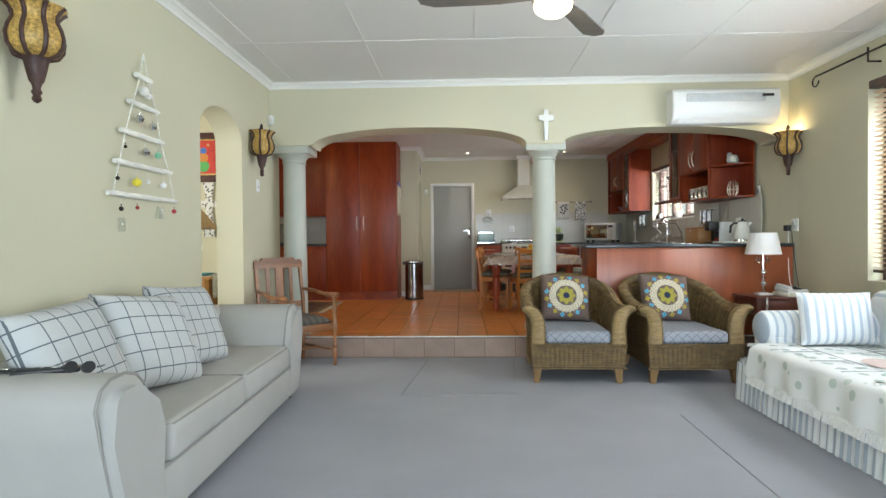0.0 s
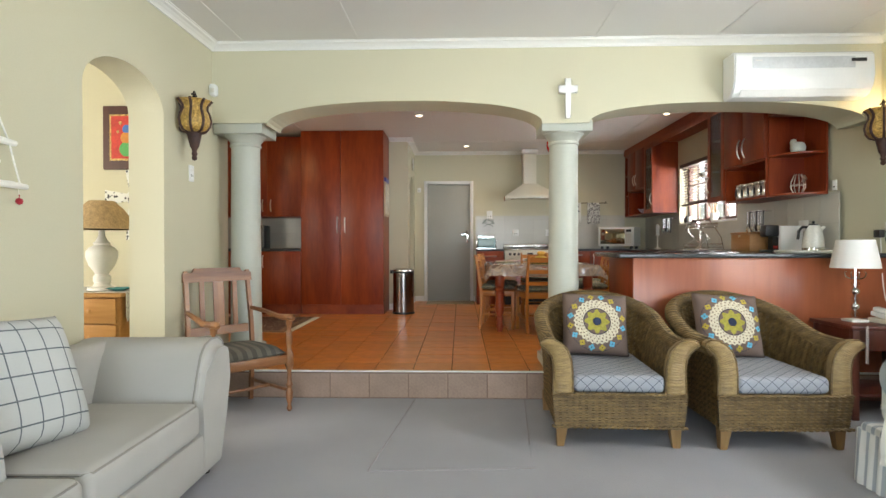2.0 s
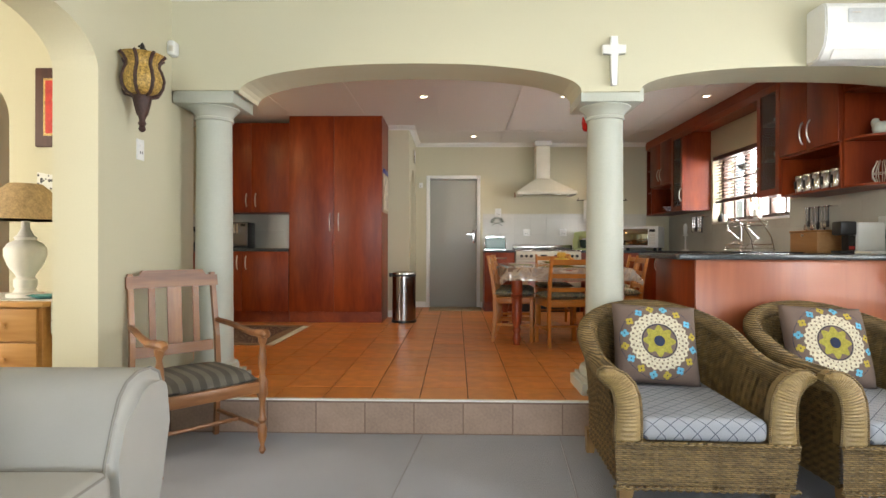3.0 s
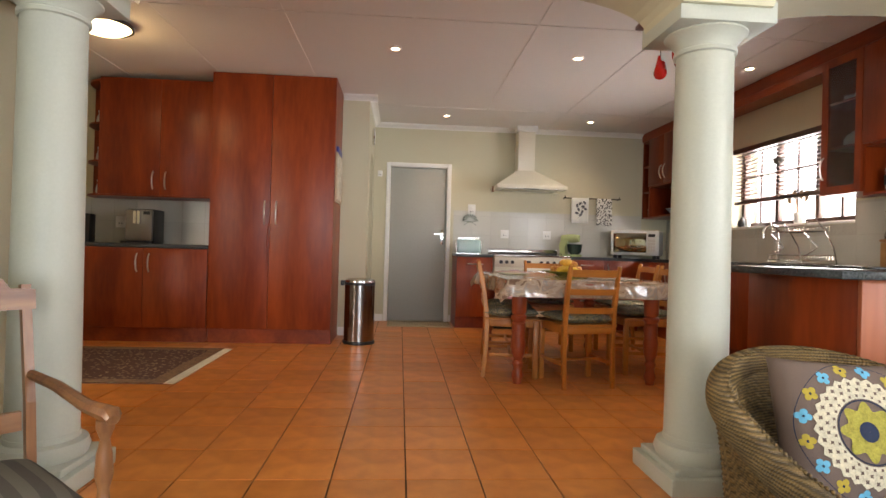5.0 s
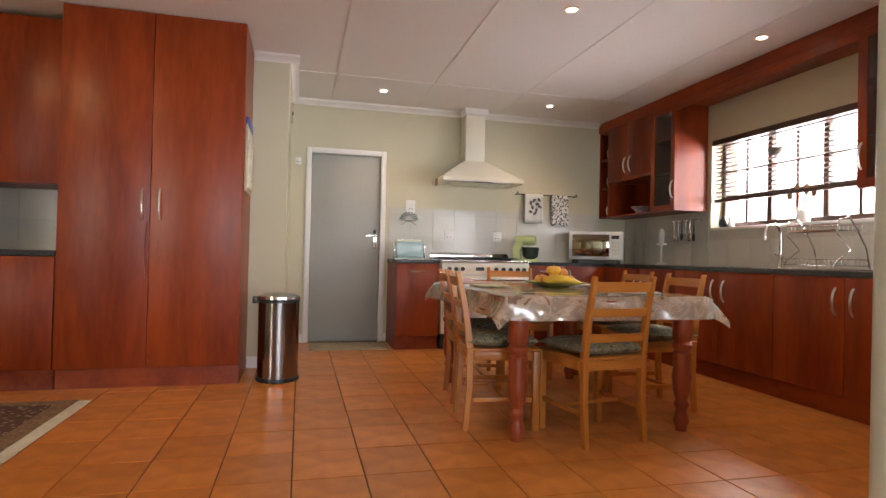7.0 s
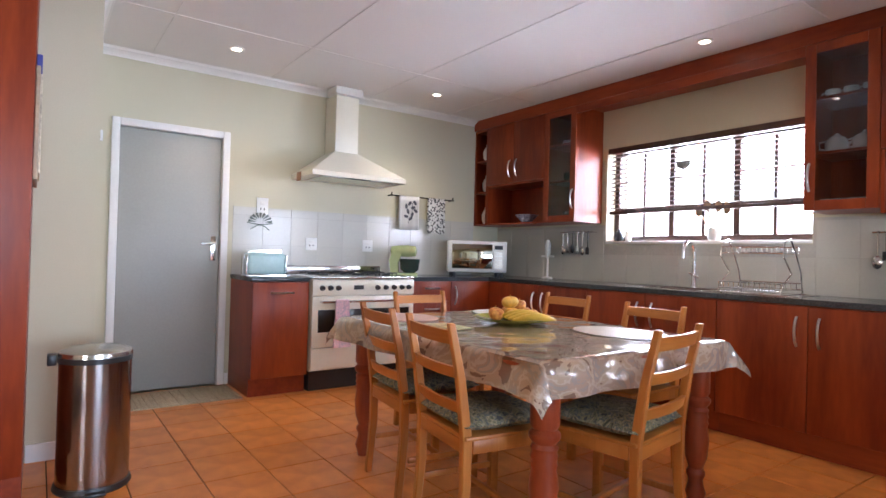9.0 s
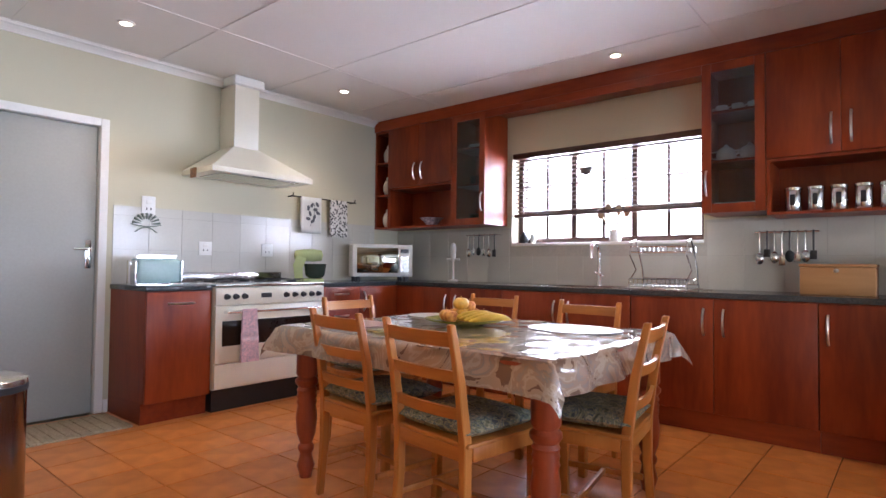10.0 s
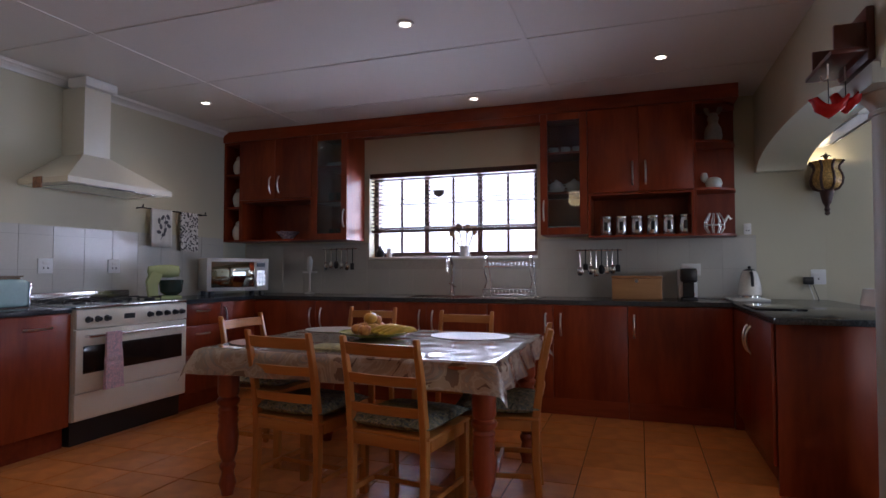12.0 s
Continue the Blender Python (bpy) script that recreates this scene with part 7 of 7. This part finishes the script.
sl = part("slat", B(XRL + .028, 2.465, .8985, XRL + .072, 4.745, .9015), mat("pale_slat", (.55, .40, .27), .5, var=.1), bl2)
sl.location, sl.rotation_euler = (0, 0, 2.33 - .9), (0, radians(14), 0)
for k in range(1, 37):
    o = sl.copy()
    scene.collection.objects.link(o)
    o.location = (0, 0, 2.33 - .9 - .039 * k)
part("bottom_rail", B(3.600, 2.465, .885, 3.645, 4.745, .91, bevel=.004), FRAMEW, bl2)

# ---- side room seen through the arch ----
PINE_C = wood("honey_pine", (.42, .19, .05), (.58, .31, .10), .4, 0, 5)
ches = thing("chest_of_drawers", "honey pine chest of drawers beyond the arch", "chest", (-2.5, 5.5, 0))
part("body", B(-2.95, 5.22, .06, -2.08, 5.80, .83, bevel=.004), PINE_C, ches)
part("top", B(-2.98, 5.18, .831, -2.05, 5.82, .858, bevel=.006), PINE_C, ches)
for k in range(4):
    d = part("drawer", B(-2.93, 5.20, .09 + k * .185, -2.10, 5.219, .265 + k * .185, bevel=.004), PINE_C, ches)
    for x in (-2.75, -2.28):
        part("knob", lathe(bmesh.new(), [(.010, 0), (.018, .015), (.001, .025)], m=pose(x, 5.20, .178 + k * .185, 90, 0, 0), seg=12), PINE_C, d)
part("plinth", B(-2.94, 5.24, 0, -2.09, 5.79, .059), DARKW, ches)
LACE = printed("lace", (.62, .60, .54), (.30, .26, .22), 60, .3)
bm = bmesh.new()
box(bm, -2.98, 5.24, .8585, -2.045, 5.76, .8625)
box(bm, -2.049, 5.24, .68, -2.045, 5.76, .8585)
for k in range(12):
    box(bm, -2.049, 5.25 + k * .043, .655, -2.045, 5.27 + k * .043, .68)
solo("lace_runner", bm, LACE, "grey-white lace runner over the chest", "runner", smooth=0)
tl = thing("table_lamp", "white turned lamp with a wide raffia shade on the chest", "lamp", (-2.36, 5.46, .8625))
part("base", lathe(bmesh.new(), [(.095, 0), (.095, .018), (.06, .028), (.05, .05), (.058, .06), (.058, .10), (.045, .115), (.05, .13), (.085, .18), (.105, .24), (.105, .28), (.085, .31), (.05, .33), (.058, .345), (.04, .36), (.022, .40), (.022, .44)], -2.36, 5.46, .8625, 32), WHITE, tl)
RAFF = mat("raffia", (.46, .32, .17), .8, var=.35, scale=50, bump=.9, fine=140, stretch=(1, 1, .25))
sh = lathe(bmesh.new(), [(.255, .445), (.20, .52), (.14, .60), (.085, .655), (.083, .655), (.138, .598), (.198, .518), (.25, .445)], -2.36, 5.46, .8625, 48)
part("shade", sh, RAFF, tl, "plaited raffia shade", 60)
solo("dish", lathe(bmesh.new(), [(.04, 0), (.09, .02), (.085, .022), (.04, .006), (.001, .006)], -2.17, 5.36, .8625, 18), mat("turquoise_glass", (.08, .35, .38), .15, var=.3), "small turquoise dish on the chest", "dish")
solo("glass_ball", lathe(bmesh.new(), [(.03, 0), (.055, .03), (.06, .06), (.04, .10), (.03, .11), (.001, .11)], -2.72, 5.32, .8625, 18), CRYSTAL, "round cut-glass candle holder on the chest", "candle holder")
pt = thing("framed_picture", "red and gold picture in a wide dark frame", "picture", (-2.38, YA0, 1.81))
part("frame", B(-2.58, YA0 - .03, 1.80, -2.18, YA0 - .001, 2.31, bevel=.008), wood("picture_frame_wood", (.035, .012, .008), (.08, .026, .016), .6), pt)
part("slip", B(-2.52, YA0 - .034, 1.87, -2.24, YA0 - .0305, 2.24), GOLD, pt)
part("canvas", B(-2.505, YA0 - .037, 1.885, -2.255, YA0 - .0345, 2.225), mat("red_canvas", (.50, .03, .015), .6, var=.3, scale=14), pt)
for x, z, r, m in ((-2.38, 2.12, .035, mat("blue_paint", (.05, .15, .45), .6)), (-2.38, 2.05, .05, mat("orange_paint", (.6, .22, .03), .6)), (-2.38, 1.96, .06, mat("green_paint", (.08, .35, .08), .6)), (-2.43, 2.17, .014, GOLD), (-2.33, 2.18, .014, GOLD), (-2.45, 2.10, .012, GOLD)):
    part("paint_patch", lathe(bmesh.new(), [(r, 0), (.001, .002)], m=pose(x, YA0 - .0372, z, 90, 0, 0), seg=14), m, pt)
cross_x = [(.030, .05), (.062, .22), (-.062, .22), (-.030, .05), (-.05, .030), (-.23, .062), (-.23, -.062), (-.05, -.030), (-.030, -.05), (-.062, -.34), (.062, -.34), (.030, -.05), (.05, -.030), (.23, -.062), (.23, .062), (.05, .030)]
bm = slab(bmesh.new(), [(-2.34 + x, YA0 - .02, 1.575 + z) for x, z in cross_x], (0, .012, 0))
solo("wall_cross", bm, printed("mosaic_white", (.70, .70, .66), (.06, .06, .07), 34, .34), "white mosaic cross ornament on the wall", "ornament", smooth=0)

# ---- rack and red birds over the column ----
rackw = thing("key_rack", "dark wooden hook rack fixed over the column", "rack", (1.10, YA1 + .03, 2.2))
part("board", B(.98, YA1 + .001, 2.20, 1.32, YA1 + .03, 2.42, bevel=.004), DARKW, rackw)
part("shelf", B(.96, YA1 + .031, 2.23, 1.34, YA1 + .16, 2.25, bevel=.003), DARKW, rackw)
for s in (1.0, 1.30):
    part("side", B(s - .01, YA1 + .031, 2.251, s + .01, YA1 + .14, 2.36, bevel=.003), DARKW, rackw)
HOOKS = ((1.08, YA1 + .14, 2.045, 60), (1.14, YA1 + .06, 2.075, 35))
for x, y, z, r in HOOKS:
    part("hook", tube(bmesh.new(), [(x, y, 2.23), (x, y, 2.17), (x, y + .02, 2.16), (x, y + .03, 2.18)], .004, 6), NICKEL, rackw)
REDB = mat("red_glaze", (.50, .015, .012), .25, var=.15)
for x, y, z, r in HOOKS:
    t = thing("red_bird", "red glazed bird ornament hanging from the rack", "ornament", (x, y, z), "red birds", r, local=True)
    part("body", tube(bmesh.new(), [(-.055, 0, .03), (-.035, 0, .0), (0, 0, -.014), (.025, 0, .005), (.038, 0, .03), (.055, 0, .033)], .02, 12, radii=[.003, .013, .023, .019, .014, .003]), REDB, t, "", 80)
    part("string", tube(bmesh.new(), [(0, 0, 0), (0, 0, (2.165 - z) / 1.35)], .0015, 4), BLACK, t)
    t.matrix_world = pose(x, y, z, 0, 0, r) @ Matrix.Scale(1.35, 4)


# ---- tiles ----
def tile_mesh(w, d, h, name, material):
    bm = B(-w / 2, -d / 2, -h, w / 2, d / 2, 0)
    es = [e for e in bm.edges if all(v.co.z > -h / 2 for v in e.verts)]
    bmesh.ops.bevel(bm, geom=es, offset=.0015, segments=1, affect="EDGES")
    me = bpy.data.meshes.new(name)
    bm.to_mesh(me)
    bm.free()
    me.materials.append(material)
    return me


PX, PY = .305, .347
rnd = random.Random(5)
far_tiles = []
tile = tile_mesh(PX - .006, PY - .006, .03, "tile", TERRA)
count = 0
for i in range(-12, 13):
    for j in range(-4, 13):
        x, y = -.083 + PX * (i + .5), 7.092 + PY * (j + .5)
        xa, xb, ya, yb = x - PX / 2 + .004, x + PX / 2 - .004, y - PY / 2 + .004, y + PY / 2 - .004
        xa, xb, ya, yb = max(xa, -3.59), min(xb, XR - .005), max(ya, 5.755), min(yb, YB - .005)
        if xb - xa < .05 or yb - ya < .05:
            continue
        whole = xb - xa > PX - .009 and yb - ya > PY - .009
        if whole and -1.9 < x < 2.9 and y < 10.7 and count < 300:
            count += 1
            o = new("tile", tile)
            o.parent = kitchen_floor
            o.location = (x, y, F + rnd.uniform(-.0006, .0006))
        else:
            far_tiles.append((xa, ya, xb, yb))
bm = bmesh.new()
for xa, ya, xb, yb in far_tiles:
    box(bm, xa, ya, F - .03, xb, yb, F)
rest = part("floor_tiles", bm, TERRA, kitchen_floor, "", 0)
rest["kind"] = "stuff"
riser = tile_mesh(.297, F - .025, .008, "riser_tile", RISER)
for k in range(17):
    o = new("riser_tile", riser)
    o.parent = step
    o.location = (-1.638 + .305 * k + .1525, 5.7205, (F - .012) / 2)
    o.rotation_euler = (radians(90), 0, 0)
structure("step_nosing", B(-1.70, 5.712, F - .005, XRL, 5.748, F + .003), WHITE, "thin white metal edging on the step", "step edging")


def splash_tiles(name, ax, pl, u0, u1, z0, z1, p, skip=(), bed=None):
    """Tiled splashback: a bed with tiles proud of it."""
    P = at_face(ax, pl)
    bm = bmesh.new()
    for q in bed or ((u0, u1, z0, z1),):
        fbox(P, q[0], q[1], 0, .003, q[2], q[3], bm=bm)
    bed = structure(name, bm, mat("tile_grout", (.47, .455, .40), .9), "pale glazed wall tiles above the worktop", "splashback")
    cache = {}
    nu, nz = math.ceil((u1 - u0) / p), math.ceil((z1 - z0) / p)
    for i in range(nu):
        for j in range(nz):
            ua, ub, za, zb = u0 + i * p, min(u0 + i * p + p, u1), z0 + j * p, min(z0 + j * p + p, z1)
            if ub - ua < .03 or zb - za < .03 or any(ua < s[1] and ub > s[0] and za < s[3] and zb > s[2] for s in skip):
                continue
            key = (round(ub - ua, 3), round(zb - za, 3))
            if key not in cache:
                bm = bmesh.new()
                w, h = key[0] / 2 - .0015, key[1] / 2 - .0015
                if ax == "-y":
                    box(bm, -w, -.004, -h, w, 0, h)
                else:
                    box(bm, -.004, -w, -h, 0, w, h)
                me = bpy.data.meshes.new("wall_tile")
                bm.to_mesh(me)
                bm.free()
                me.materials.append(SPLASH)
                cache[key] = me
            o = new("wall_tile", cache[key])
            o.parent = bed
            o.location = P((ua + ub) / 2, .003, (za + zb) / 2)


splash_tiles("splashback_north", "-y", YB, .56, 3.12, WT, 1.69, .25)
splash_tiles("splashback_east", "-x", XR, 6.21, YB - .01, WT, 1.64, .25, skip=((7.985, 9.69, 1.47, 2.4),), bed=((6.21, 7.98, WT, 1.64), (7.98, 9.695, WT, 1.46), (9.695, YB - .01, WT, 1.64)))
splash_tiles("splashback_west", "-y", 9.90, -3.58, -1.96, 1.14, 1.60, .23)
